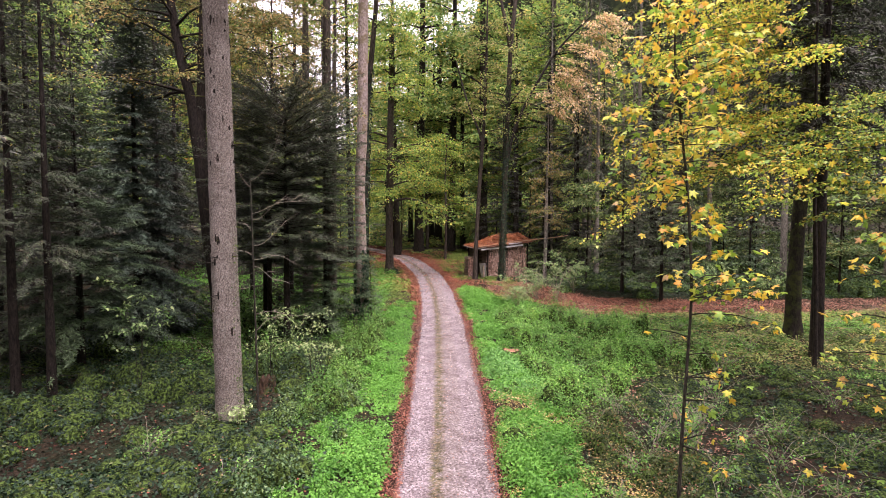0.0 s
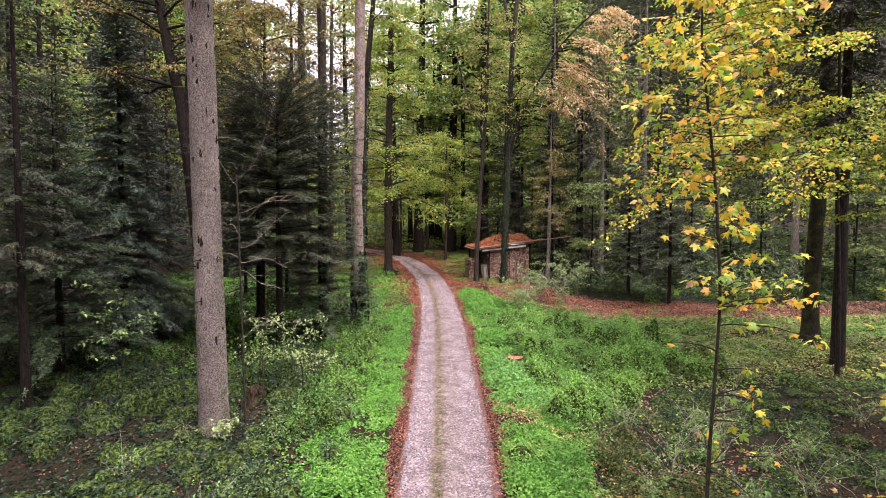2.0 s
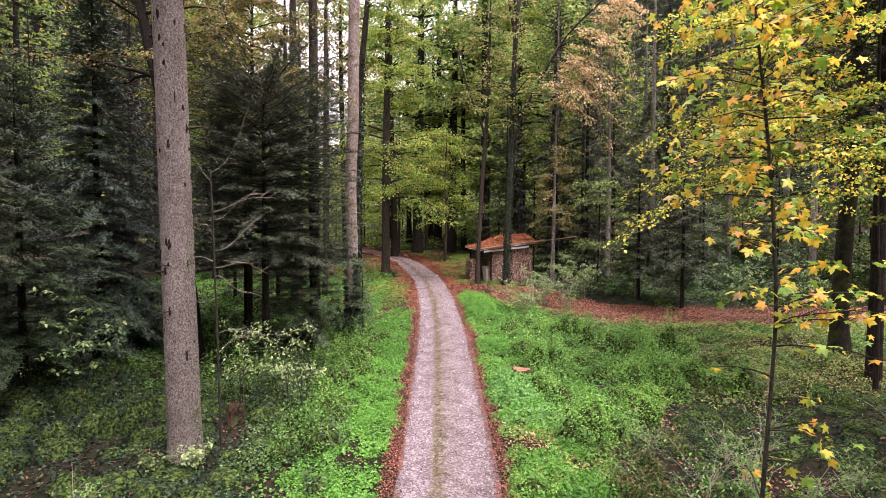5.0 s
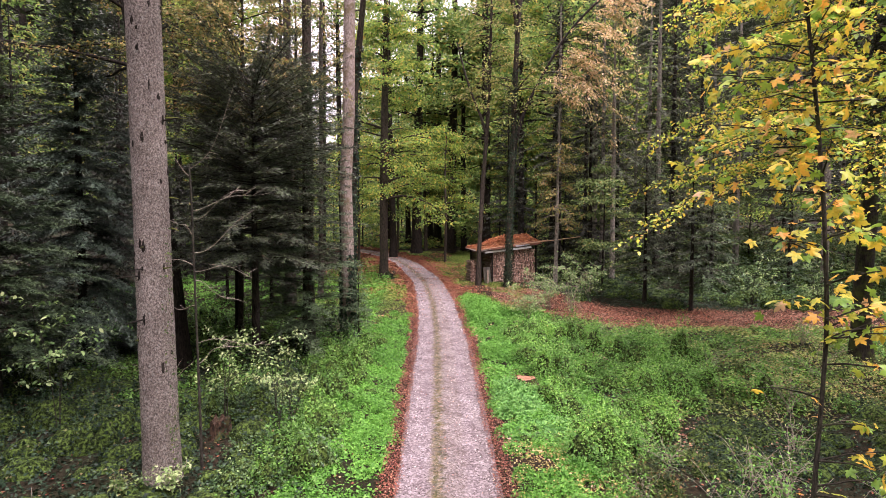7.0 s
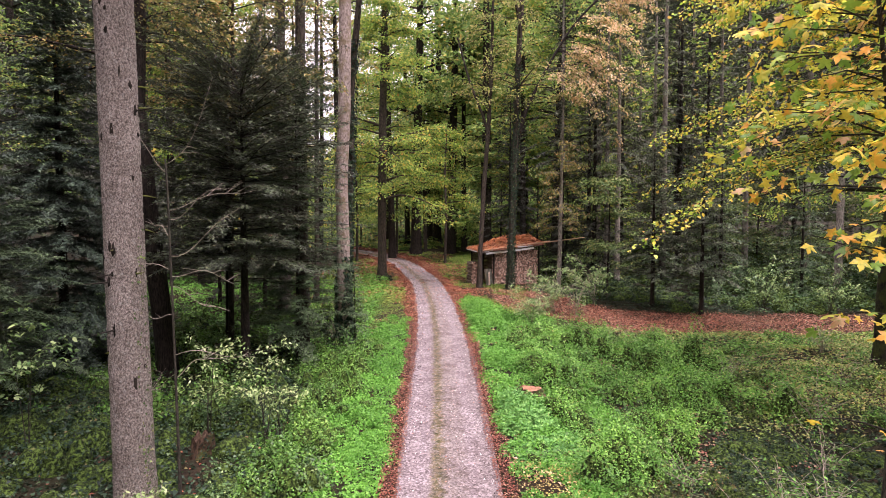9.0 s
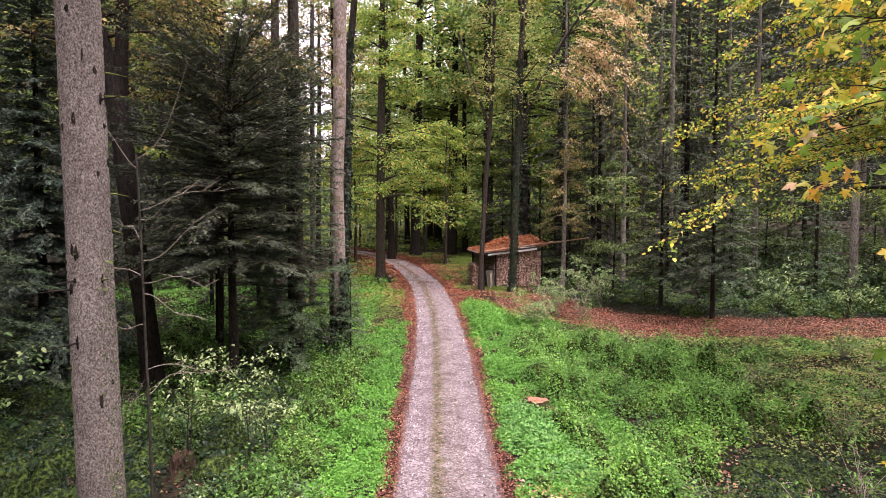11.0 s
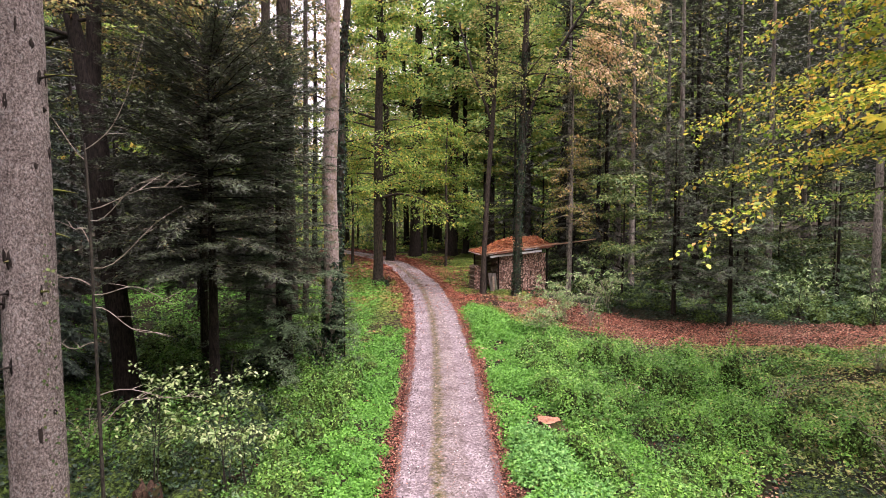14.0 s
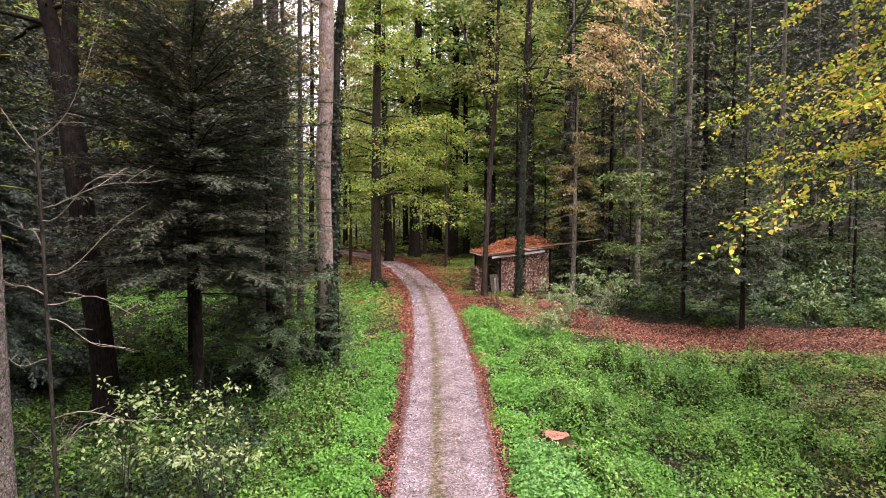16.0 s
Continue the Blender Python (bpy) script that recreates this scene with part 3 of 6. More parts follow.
def leafy(name, at, ctrl, bark, leaf, label, category="tree", group="", limbs=26, h0=3.0, h1=14.0, reach=3.0, top_reach=0.5, rise=0.5, droop=0.35,
          twigs=12, per_twig=26, size=0.1, spread=0.16, sides=12, flare=0.5, seed=1, toward=None, arc=math.pi, fork=None, flat=0.45, aspect=0.62, limb_r=0.3, twig_len=0.42, ivy=None, lump=0.05, far=False, oval=False, tw=0.12, thin=0.5):
    """A broadleaved tree: trunk, limbs, twigs and a crown of single leaves in layers."""
    rs = np.random.default_rng(seed)
    tree = thing(name, at, label, category, group)
    P, R = stem(ctrl, 1.0 if far else 0.25)
    wood = Soup()
    wood.add(*trunk_tube(P, R, sides, flare, rs, lump))
    for f in fork or ():
        Pf, Rf = stem(f)
        wood.add(*trunk_tube(Pf, Rf, max(7, sides - 4), 0.0, rs, lump))
    lines, radii = [], []
    hs = np.sort(rs.uniform(0, 1, limbs)) * (h1 - h0) + h0
    for h in hs:
        f = (h - h0) / max(0.1, h1 - h0)
        L = (reach * (1 - f) + top_reach * f) * rs.uniform(0.55, 1.15)
        az = rs.uniform(0, 2 * np.pi) if toward is None else toward + rs.uniform(-arc, arc)
        i = min(len(P) - 1, int(np.searchsorted(P[:, 2], h)))
        line = limb_line(P[i], az, L, rise * rs.uniform(0.5, 1.5), droop * rs.uniform(0.6, 1.4), rs)
        lines.append(line)
        r0 = min(R[i] * thin, 0.012 + 0.012 * L * (1 + limb_r))
        radii.append(r0)
    A, D, LL = [], [], []
    for line in lines:
        L = np.linalg.norm(line[-1] - line[0])
        s = np.sort(rs.uniform(0.18, 1.0, twigs)) * (len(line) - 1)
        i = np.minimum(s.astype(int), len(line) - 2)
        q = line[i] + (line[i + 1] - line[i]) * (s - i)[:, None]
        T = unit(line[i + 1] - line[i])
        sgn = np.where(np.arange(twigs) % 2 == 0, 1, -1) * rs.uniform(0.5, 1.3, twigs)
        side = np.stack([-T[:, 1], T[:, 0], np.zeros(twigs)], 1)
        d = unit(T * 0.8 + side * sgn[:, None] + np.array([0, 0, -0.15]) + rs.normal(0, tw, (twigs, 3)))
        A.append(q), D.append(d), LL.append((0.15 + twig_len * L * (1 - 0.6 * s / (len(line) - 1))) * rs.uniform(0.5, 1.2, twigs))
    A, D, LL = np.concatenate(A), np.concatenate(D), np.concatenate(LL)
    part("trunk", wood.mesh("trunk", bark, True), tree)
    if far:
        boughs = Soup()
        for line, r0 in zip(lines, radii):
            boughs.add(*tube(line[::2], np.linspace(r0, 0.01, len(line[::2])), 3))
        tagged(part("branchwork", boughs.mesh("branchwork", bark, True), tree), kind="stuff")
    else:
        for q, (line, r0) in enumerate(zip(lines, radii)):
            b = Soup().add(*tube(line, np.linspace(r0, 0.006, len(line)), 5))
            k = slice(q * twigs, q * twigs + twigs)
            b.add(*sticks(A[k], A[k] + D[k] * LL[k][:, None], 0.008, 0.003))
            part("branch", b.mesh("branch", bark, True), tree)
    n = len(A) * per_twig
    t = rs.uniform(0.05, 1.1, (len(A), per_twig))
    Q = (A[:, None] + D[:, None] * (LL[:, None] * t)[..., None]).reshape(-1, 3)
    Q = Q + rs.normal(0, 1, (n, 3)) * np.array([spread, spread, spread * 0.45])
    DD = np.repeat(D, per_twig, 0) + rs.normal(0, 1.1 if oval else 0.6, (n, 3)) * np.array([1, 1, 0.7]) + np.array([0, 0, -0.25])
    N = np.array([0, 0, 1.0]) + rs.normal(0, flat, (n, 3))
    ls = size * rs.uniform(0.6, 1.35, n)
    part("crown", mesh_of("crown", *blades(Q, DD, N, ls, ls * aspect, small=far, oval=oval), leaf), tree)
    if ivy:
        ivy_on(tree, P, R, *ivy, rs)
    return tree


def ivy_on(tree, P, R, low, high, count, size, rs, mat=None, bulge=0.05):
    h = low + (high - low) * rs.uniform(0, 1, count) ** 1.15
    a = rs.uniform(0, 2 * np.pi, count)
    i = np.clip(np.searchsorted(P[:, 2], h), 0, len(P) - 1)
    keep = value_noise(a * 1.2 + 9, h, 0.7, 31) > 0.36 * step01(h, low, high) + 0.1
    a, h, i = a[keep], h[keep], i[keep]
    out = np.stack([np.cos(a), np.sin(a), np.zeros(len(a))], 1)
    Q = P[i].copy()
    Q[:, 2] = h
    Q += out * (R[i] + np.abs(rs.normal(0.02, bulge, len(a))))[:, None]
    D = np.array([0, 0, -0.8]) + rs.normal(0, 0.45, (len(a), 3)) + out * 0.35
    ls = size * rs.uniform(0.6, 1.3, len(a))
    part("ivy", mesh_of("ivy", *blades(Q, D, out + rs.normal(0, 0.35, (len(a), 3)), ls, ls * 0.85), mat or MAT["ivy"]), tree, "dark green climbing ivy")


def conifer(name, at, height, label, bark, leaf, group="", crown=1.0, reach=2.6, radius=0.16, whorl=0.34, per=6, droop=0.35, rise=0.1, grain=1.0, seed=1,
            lean=(0, 0), fill=1.0, low_sparse=0.0, flare=0.35, hang=0.25, sides=10, shape=0.8, bare=0, dense=1.0):
    """A fir or spruce: trunk, whorls of drooping boughs, twigs of needle sprays."""
    rs = np.random.default_rng(seed)
    tree = thing(name, at, label, "conifer", group)
    P, R = stem([(-0.3, 0, 0, radius * 1.05), (height * 0.5, lean[0] * 0.5, lean[1] * 0.5, radius * 0.62), (height, lean[0], lean[1], 0.015)], 0.4)
    wood = Soup()
    wood.add(*trunk_tube(P, R, sides, flare, rs, 0.03))
    z = []
    h = crown
    while h < height - 0.1:
        f = (h - crown) / (height - crown)
        for k in range(per):
            if rs.uniform() < fill * (1 - low_sparse * (1 - f) ** 2):
                z.append((h + rs.uniform(-0.12, 0.12), k / per * 6.283 + h * 2.4 + rs.normal(0, 0.25)))
        h += 1.35 * whorl * rs.uniform(0.75, 1.25) * (1.15 - 0.5 * f)
    Z, AZ = np.array(z).T
    f = np.clip((Z - crown) / (height - crown), 0, 1)
    L = reach * (1 - f) ** shape * rs.uniform(0.62, 1.12, len(Z)) + 0.12
    base = np.stack([np.interp(Z, P[:, 2], P[:, 0]), np.interp(Z, P[:, 2], P[:, 1]), Z], 1)
    ri, dr = rise + 0.55 * f ** 2 + rs.normal(0, 0.08, len(Z)), droop * (1 - 0.5 * f) + rs.normal(0, 0.06, len(Z))
    out = np.stack([np.cos(AZ), np.sin(AZ), np.zeros(len(Z))], 1)

    def along(i, s):
        q = base[i] + out[i] * (L[i] * s)[:, None]
        q[:, 2] += L[i] * (ri[i] * s - dr[i] * s * s)
        return q

    idx = np.arange(len(Z))
    boughs = Soup()
    for s0, s1 in ((0, 0.5), (0.5, 1.0)):
        r = 0.004 + 0.005 * L
        boughs.add(*sticks(along(idx, np.full(len(Z), s0)), along(idx, np.full(len(Z), s1)), r * (1 - 0.75 * s0), r * (1 - 0.75 * s1)))
    if bare:
        a = rs.uniform(0, 6.283, bare)
        hh = rs.uniform(0.8, max(1.0, crown), bare)
        ln = rs.uniform(0.3, 1.5, bare)
        st = np.stack([np.interp(hh, P[:, 2], P[:, 0]), np.interp(hh, P[:, 2], P[:, 1]), hh], 1)
        boughs.add(*sticks(st, st + np.stack([np.cos(a) * ln, np.sin(a) * ln, rs.normal(-0.1, 0.12, bare) * ln], 1), 0.014, 0.004))
    part("trunk", wood.mesh("trunk", bark, True), tree)
    tagged(part("branchwork", boughs.mesh("branchwork", bark, True), tree), kind="stuff")
    m = np.maximum(3, (dense * L / (0.11 * grain)).astype(int))
    i = np.repeat(idx, m * 2)
    n = len(i)
    s = rs.uniform(0.15, 1.0, n)
    q = along(i, s)
    T = out[i] + np.stack([np.zeros(n), np.zeros(n), ri[i] - 2 * dr[i] * s], 1)
    side = np.stack([-out[i][:, 1], out[i][:, 0], np.zeros(n)], 1) * np.where(np.arange(n) % 2 == 0, 1, -1)[:, None]
    d = unit(T * 0.8 + side * rs.uniform(0.45, 1.0, n)[:, None] + np.array([0, 0, -hang]) + rs.normal(0, 0.16, (n, 3)))
    lt = np.minimum(0.6, (0.14 + 0.30 * L[i] * (1 - s))) * rs.uniform(0.6, 1.15, n)
    mm = np.maximum(2, (lt / (0.038 * grain)).astype(int))
    j = np.repeat(np.arange(n), mm)
    w = rs.uniform(0, 1, len(j))
    Q = q[j] + d[j] * (lt[j] * w)[:, None] + np.array([0, 0, -hang * 0.5]) * (lt[j] * w * w)[:, None]
    s2 = np.cross(d[j], np.array([0, 0, 1.0])) * rs.choice([-1, 1], len(j))[:, None]
    Q = Q + rs.normal(0, 0.025 * grain, (len(j), 3))
    D = unit(d[j] * 0.75 + s2 * rs.uniform(0.25, 1.0, len(j))[:, None] + rs.normal(0, 0.3, (len(j), 3)))
    N = np.array([0, 0, 1.0]) + rs.normal(0, 0.32, (len(j), 3))
    bl = 0.115 * grain * rs.uniform(0.5, 1.3, len(j)) * (1.1 - 0.4 * w)
    ax = 0.06 * grain + lt * 0.55
    Q, D, N = np.concatenate([Q, q]), np.concatenate([D, d]), np.concatenate([N, np.tile([0, 0, 1.0], (n, 1)) + rs.normal(0, 0.12, (n, 3))])
    bl, bw = np.concatenate([bl, ax]), np.concatenate([bl * 0.33 * dense ** 0.5, np.full(n, 0.028 * grain)])
    part("crown", mesh_of("crown", *blades(Q, D, N, bl, bw, 0.1, True), leaf), tree)
    return tree


def stand(x, y, sink=0.05):
    return (x, y, land1(x, y) - sink)


# --- the large spruce trunk beside the track, with dead snags of branches
def big_spruce():
    x, y = -6.45, 17.4
    rs = np.random.default_rng(5)
    tree = thing("spruce_tree", stand(x, y, 0.1), "tall spruce with straight grey-brown scaly trunk and broken branch stubs", "tree")
    P, R = stem([(-0.2, 0, 0, 0.43), (1.0, -0.02, 0, 0.395), (4, -0.07, 0, 0.38), (9, -0.14, 0, 0.365), (13, -0.22, 0, 0.35), (20, -0.3, 0, 0.25), (29, -0.3, 0, 0.03)], 0.08)
    part("trunk", Soup().add(*trunk_tube(P, R, 40, 0.16, rs, 0.012)).mesh("trunk", MAT["bark_spruce"], True), tree)
    for k in range(74):
        h = rs.uniform(2.0, 13.5)
        a = rs.uniform(0, 6.283)
        i = int(np.searchsorted(P[:, 2], h))
        o, t = np.array([math.cos(a), math.sin(a), 0]), np.array([-math.sin(a), math.cos(a), 0])
        c = P[i] + o * R[i]
        # a dark scar, taller than wide, with an uneven rim
        q = np.linspace(0, 6.283, 11, endpoint=False)
        w, tall = rs.uniform(0.02, 0.055), rs.uniform(0.06, 0.19)
        rim = np.cos(q)[:, None] * t * w * rs.uniform(0.6, 1.3, 11)[:, None] + np.sin(q)[:, None] * np.array([0, 0, 1.0]) * tall * rs.uniform(0.55, 1.25, 11)[:, None]
        V = np.concatenate([c + rim - o * 0.02, c + rim * 0.6 + o * 0.014, [c + o * 0.004]])
        e, f = np.arange(11), (np.arange(11) + 1) % 11
        part("knot", mesh_of("knot", V, [np.stack([e, f, 11 + f, 11 + e], 1), np.stack([11 + e, 11 + f, np.full(11, 22)], 1)], MAT["bark_dark"]), tree)
        if k % 3 == 0:
            ln = rs.uniform(0.2, 0.75) if rs.uniform() < 0.6 else rs.uniform(0.06, 0.14)
            up = rs.uniform(-0.35, 0.15)
            p0 = c - o * 0.03
            line = np.array([p0, p0 + o * 0.06 + [0, 0, -0.01], p0 + o * ln * 0.55 + [0, 0, up * ln * 0.4], p0 + o * ln + [0, 0, up * ln]])
            part("branch_stub", Soup().add(*tube(line, [0.026, 0.018, 0.013, 0.006], 7, True)).mesh("branch_stub", MAT["stub_moss"] if k % 6 == 0 else MAT["bark_dark"], True), tree)
    n = 190
    h = 0.3 + 5.6 * rs.uniform(0, 1, n) ** 1.3
    a = rs.normal(-0.35, 0.22, n)
    i = np.searchsorted(P[:, 2], h)
    o = np.stack([np.cos(a), np.sin(a), np.zeros(n)], 1)
    Q = P[i] + o * (R[i] + 0.02)[:, None]
    ls = rs.uniform(0.03, 0.07, n)
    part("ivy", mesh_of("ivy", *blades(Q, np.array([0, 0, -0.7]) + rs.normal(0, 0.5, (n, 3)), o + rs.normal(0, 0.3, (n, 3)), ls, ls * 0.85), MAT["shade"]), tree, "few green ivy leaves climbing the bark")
    hh = rs.uniform(15, 28, 5200)
    rr = 3.4 * (29 - hh) / 14 * rs.uniform(0.2, 1, 5200)
    aa = rs.uniform(0, 6.283, 5200)
    Q = np.stack([np.cos(aa) * rr - 0.25, np.sin(aa) * rr, hh - rr * 0.3], 1)
    part("crown", mesh_of("crown", *loose_leaves(Q, 0.5, 0.4, rs, 0.3), MAT["spruce"]), tree)


big_spruce()

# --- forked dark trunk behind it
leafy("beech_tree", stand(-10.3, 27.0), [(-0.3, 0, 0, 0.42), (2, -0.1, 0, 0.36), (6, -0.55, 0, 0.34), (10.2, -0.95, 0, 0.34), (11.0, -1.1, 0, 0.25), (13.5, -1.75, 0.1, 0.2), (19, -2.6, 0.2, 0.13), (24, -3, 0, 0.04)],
      MAT["bark_dark"], MAT["olive"], "dark forked beech with yellow-green and rusty leaves", limbs=46, h0=10.8, h1=22, reach=4.6, top_reach=1.8, rise=0.35, droop=0.3, twigs=12, per_twig=18, size=0.13, spread=0.16, seed=21, sides=16,
      fork=[[(9.6, -0.9, 0, 0.26), (11.5, -0.72, 0, 0.22), (14, -0.62, 0, 0.2), (22, -0.3, 0, 0.1)]])

leafy("beech_tree", stand(-9.0, 30.0), [(-0.3, 0, 0, 0.13), (6, 0.1, 0, 0.11), (12, 0.3, 0, 0.08), (19, 0.4, 0, 0.02)],
      MAT["bark_wood"], MAT["olive"], "beech with olive and rusty boughs above the dark firs", limbs=72, h0=10.0, h1=17.5, reach=4.8, top_reach=2.0, rise=0.22, droop=0.28, twigs=14, per_twig=20, size=0.13, spread=0.13, seed=235, twig_len=0.32)

# --- pale straight trunk at the track, its companion hung with ivy
leafy("ash_tree", stand(-4.3, 30.6), [(-0.3, 0, 0, 0.38), (1.2, 0.02, 0, 0.30), (5, 0.0, 0, 0.275), (7.6, -0.06, 0, 0.27), (10, 0.1, 0, 0.265), (13.6, 0.16, 0, 0.26), (17.5, 0.22, 0, 0.25), (23, 0.3, 0, 0.2), (29, 0.3, 0, 0.04)],
      MAT["bark_pale"], MAT["lime"], "tall straight tree with smooth pale pinkish trunk, ivy round its foot", limbs=20, h0=18.5, h1=28, reach=4, top_reach=1.2, twigs=8, per_twig=20, size=0.2, spread=0.35, seed=22, sides=24, flare=0.25,
      ivy=(0.1, 4.2, 4200, 0.11), lump=0.02)
leafy("oak_tree", stand(-4.25, 33.4), [(-0.3, -0.5, 0, 0.2), (3, -0.35, 0, 0.17), (8, -0.15, 0, 0.16), (12, -0.05, 0, 0.15), (14, 0.15, 0, 0.15), (18, 0.55, 0, 0.12), (23, 0.9, 0, 0.04)],
      MAT["bark_wood"], MAT["lime"], "slim dark leaning trunk wrapped in ivy", limbs=14, h0=14, h1=22, reach=3, top_reach=1, twigs=8, per_twig=16, size=0.18, spread=0.3, seed=23, ivy=(0.5, 14, 3600, 0.12))

# --- tall dark trunks against the open sky
for x, y, r, k, bend in ((-5.95, 29.9, 0.25, 231, 0.1), (-8.57, 37.0, 0.27, 232, 0.0), (-7.6, 38.0, 0.13, 233, -0.1), (-7.35, 39.2, 0.14, 234, 0.2)):
    leafy("oak_tree", stand(x, y), [(-0.3, 0, 0, r * 1.3), (3, bend * 0.3, 0, r), (9, bend * 0.6, 0, r * 0.92), (16, bend, 0, r * 0.75), (25, bend * 2, 0, 0.04)], MAT["bark_wood"], MAT["beech"],
          "tall straight dark trunk with sparse leaves high up", group="tall dark trunks", limbs=10, h0=15.5, h1=24, reach=2.6, top_reach=1.4, twigs=8, per_twig=10, size=0.16, spread=0.2, seed=k, sides=14)

# --- the beech in the bend with layered green boughs
leafy("beech_tree", stand(-4.25, 46.0), [(-0.3, 0, 0, 0.40), (1.2, 0.02, 0, 0.31), (5, 0.05, 0, 0.29), (10, 0.12, 0, 0.27), (16, 0.25, 0, 0.22), (26, 0.4, 0, 0.04)],
      MAT["bark_wood"], MAT["beech"], "beech with dark trunk and layered light green boughs at the bend", limbs=50, h0=5.6, h1=21.5, reach=6.0, top_reach=2.0, rise=0.35, droop=0.42, twigs=15, per_twig=30, size=0.17, spread=0.26, seed=24, sides=16, flare=0.7)
leafy("hornbeam_tree", stand(-1.7, 64.0), [(-0.3, 0, 0, 0.2), (5, -0.1, 0, 0.16), (12, -0.1, 0, 0.12), (17, 0.0, 0, 0.03)],
      MAT["bark_wood"], MAT["beech"], "hornbeam with drooping light green branches", limbs=46, h0=5.0, h1=16.5, reach=4.6, top_reach=1.2, rise=0.3, droop=0.5, twigs=13, per_twig=24, size=0.17, spread=0.3, seed=25)
for x, y, top, n in ((-7.6, 57.0, 13.0, 1), (0.2, 55.0, 12.0, 2), (-4.4, 61.0, 14.0, 3)):
    leafy("beech_tree", stand(x, y), [(-0.3, 0, 0, 0.12), (4, 0.1, 0, 0.1), (8, 0.0, 0, 0.08), (top, 0.2, 0, 0.02)],
          MAT["bark_wood"], MAT["beech"], "young understorey beech with light green layered leaves", limbs=32, h0=3.6, h1=top - 0.5, reach=3.8, top_reach=1.2, rise=0.25, droop=0.4, twigs=12, per_twig=18, size=0.17, spread=0.2, seed=240 + n, group="understorey beeches")

# --- slim trunks beside the shed
leafy("hornbeam_tree", stand(2.34, 42.8), [(-0.3, 0, 0, 0.19), (2, 0.05, 0, 0.145), (7, 0.33, 0, 0.135), (10, 0.55, 0, 0.13), (13.5, 0.75, 0, 0.12), (22, 0.9, 0, 0.03)],
      MAT["bark_wood"], MAT["mixed"], "slender dark hornbeam beside the wood shed", limbs=22, h0=9.5, h1=18.5, reach=3.0, top_reach=1.6, twigs=9, per_twig=12, size=0.15, spread=0.18, seed=26, tw=0.2, fork=[[(10.2, 0.55, 0, 0.09), (13, -0.6, 0.2, 0.07), (16, -1.4, 0.3, 0.04)]])
leafy("alder_tree", stand(4.22, 42.1), [(-0.3, 0, 0, 0.24), (2, 0.05, 0, 0.18), (7.0, 0.24, 0, 0.17), (13.3, 0.42, 0, 0.165), (17, 0.6, 0, 0.155), (20, 0.9, 0, 0.14), (25, 1.4, 0, 0.04)],
      MAT["bark_wood"], MAT["mixed"], "dark forked trunk thickly wrapped in ivy before the shed", limbs=22, h0=10.5, h1=19.5, reach=3.0, top_reach=1.6, twigs=9, per_twig=11, size=0.15, spread=0.18, seed=27, tw=0.2,
      fork=[[(16.8, 0.55, 0, 0.13), (18.6, 0.15, 0, 0.12), (21, -0.3, 0, 0.08), (24, -0.5, 0, 0.03)]], ivy=(0.1, 14.0, 5600, 0.085))
leafy("cherry_tree", stand(4.43, 44.0), [(-0.3, 0, 0, 0.14), (7, 0.25, 0, 0.11), (10.0, 0.55, 0, 0.11), (12.0, 1.2, 0, 0.1), (14.5, 2.5, -0.2, 0.085), (17, 4.0, -0.4, 0.07), (18.6, 5.7, -0.6, 0.07), (19.6, 6.8, -0.7, 0.03)],
      MAT["bark_dark"], MAT["orange"], "cherry with one curved dark limb and rusty orange leaves", limbs=38, h0=12.6, h1=19.3, reach=6.0, top_reach=2.8, rise=0.12, droop=0.6, toward=-0.25, arc=0.9, twigs=14, per_twig=14, size=0.16, spread=0.09, seed=28, thin=0.25, flat=0.35, tw=0.07, twig_len=0.3)
leafy("beech_tree", stand(7.6, 43.5), [(-0.3, 0, 0, 0.15), (6, 0.1, 0, 0.11), (13, 0.2, 0, 0.03)],
      MAT["bark_grey"], MAT["olive"], "thin pale understorey beech with fading leaves", limbs=34, h0=3.5, h1=12.5, reach=2.6, top_reach=0.9, twigs=10, per_twig=13, size=0.13, spread=0.12, seed=29, rise=0.2, droop=0.45, twig_len=0.3)

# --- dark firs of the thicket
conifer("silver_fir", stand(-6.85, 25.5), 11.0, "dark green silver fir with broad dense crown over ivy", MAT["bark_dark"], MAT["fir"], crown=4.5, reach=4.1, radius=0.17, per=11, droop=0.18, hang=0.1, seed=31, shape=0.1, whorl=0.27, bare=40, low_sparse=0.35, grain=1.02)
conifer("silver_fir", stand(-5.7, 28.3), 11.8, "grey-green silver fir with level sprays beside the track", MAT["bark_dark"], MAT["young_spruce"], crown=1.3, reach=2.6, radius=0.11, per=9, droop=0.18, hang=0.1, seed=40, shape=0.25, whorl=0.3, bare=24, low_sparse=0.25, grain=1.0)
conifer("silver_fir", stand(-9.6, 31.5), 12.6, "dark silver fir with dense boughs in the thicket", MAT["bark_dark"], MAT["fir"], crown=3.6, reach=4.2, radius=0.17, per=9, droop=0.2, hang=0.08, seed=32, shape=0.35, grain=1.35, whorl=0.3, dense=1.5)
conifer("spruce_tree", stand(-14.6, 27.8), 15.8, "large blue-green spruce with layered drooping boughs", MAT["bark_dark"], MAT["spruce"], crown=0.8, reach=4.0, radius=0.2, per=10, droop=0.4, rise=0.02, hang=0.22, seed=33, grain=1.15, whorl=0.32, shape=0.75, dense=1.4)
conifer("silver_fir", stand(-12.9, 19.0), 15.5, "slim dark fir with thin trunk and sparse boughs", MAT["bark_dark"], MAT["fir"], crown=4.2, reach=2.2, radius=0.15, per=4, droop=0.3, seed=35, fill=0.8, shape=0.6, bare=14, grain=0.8)
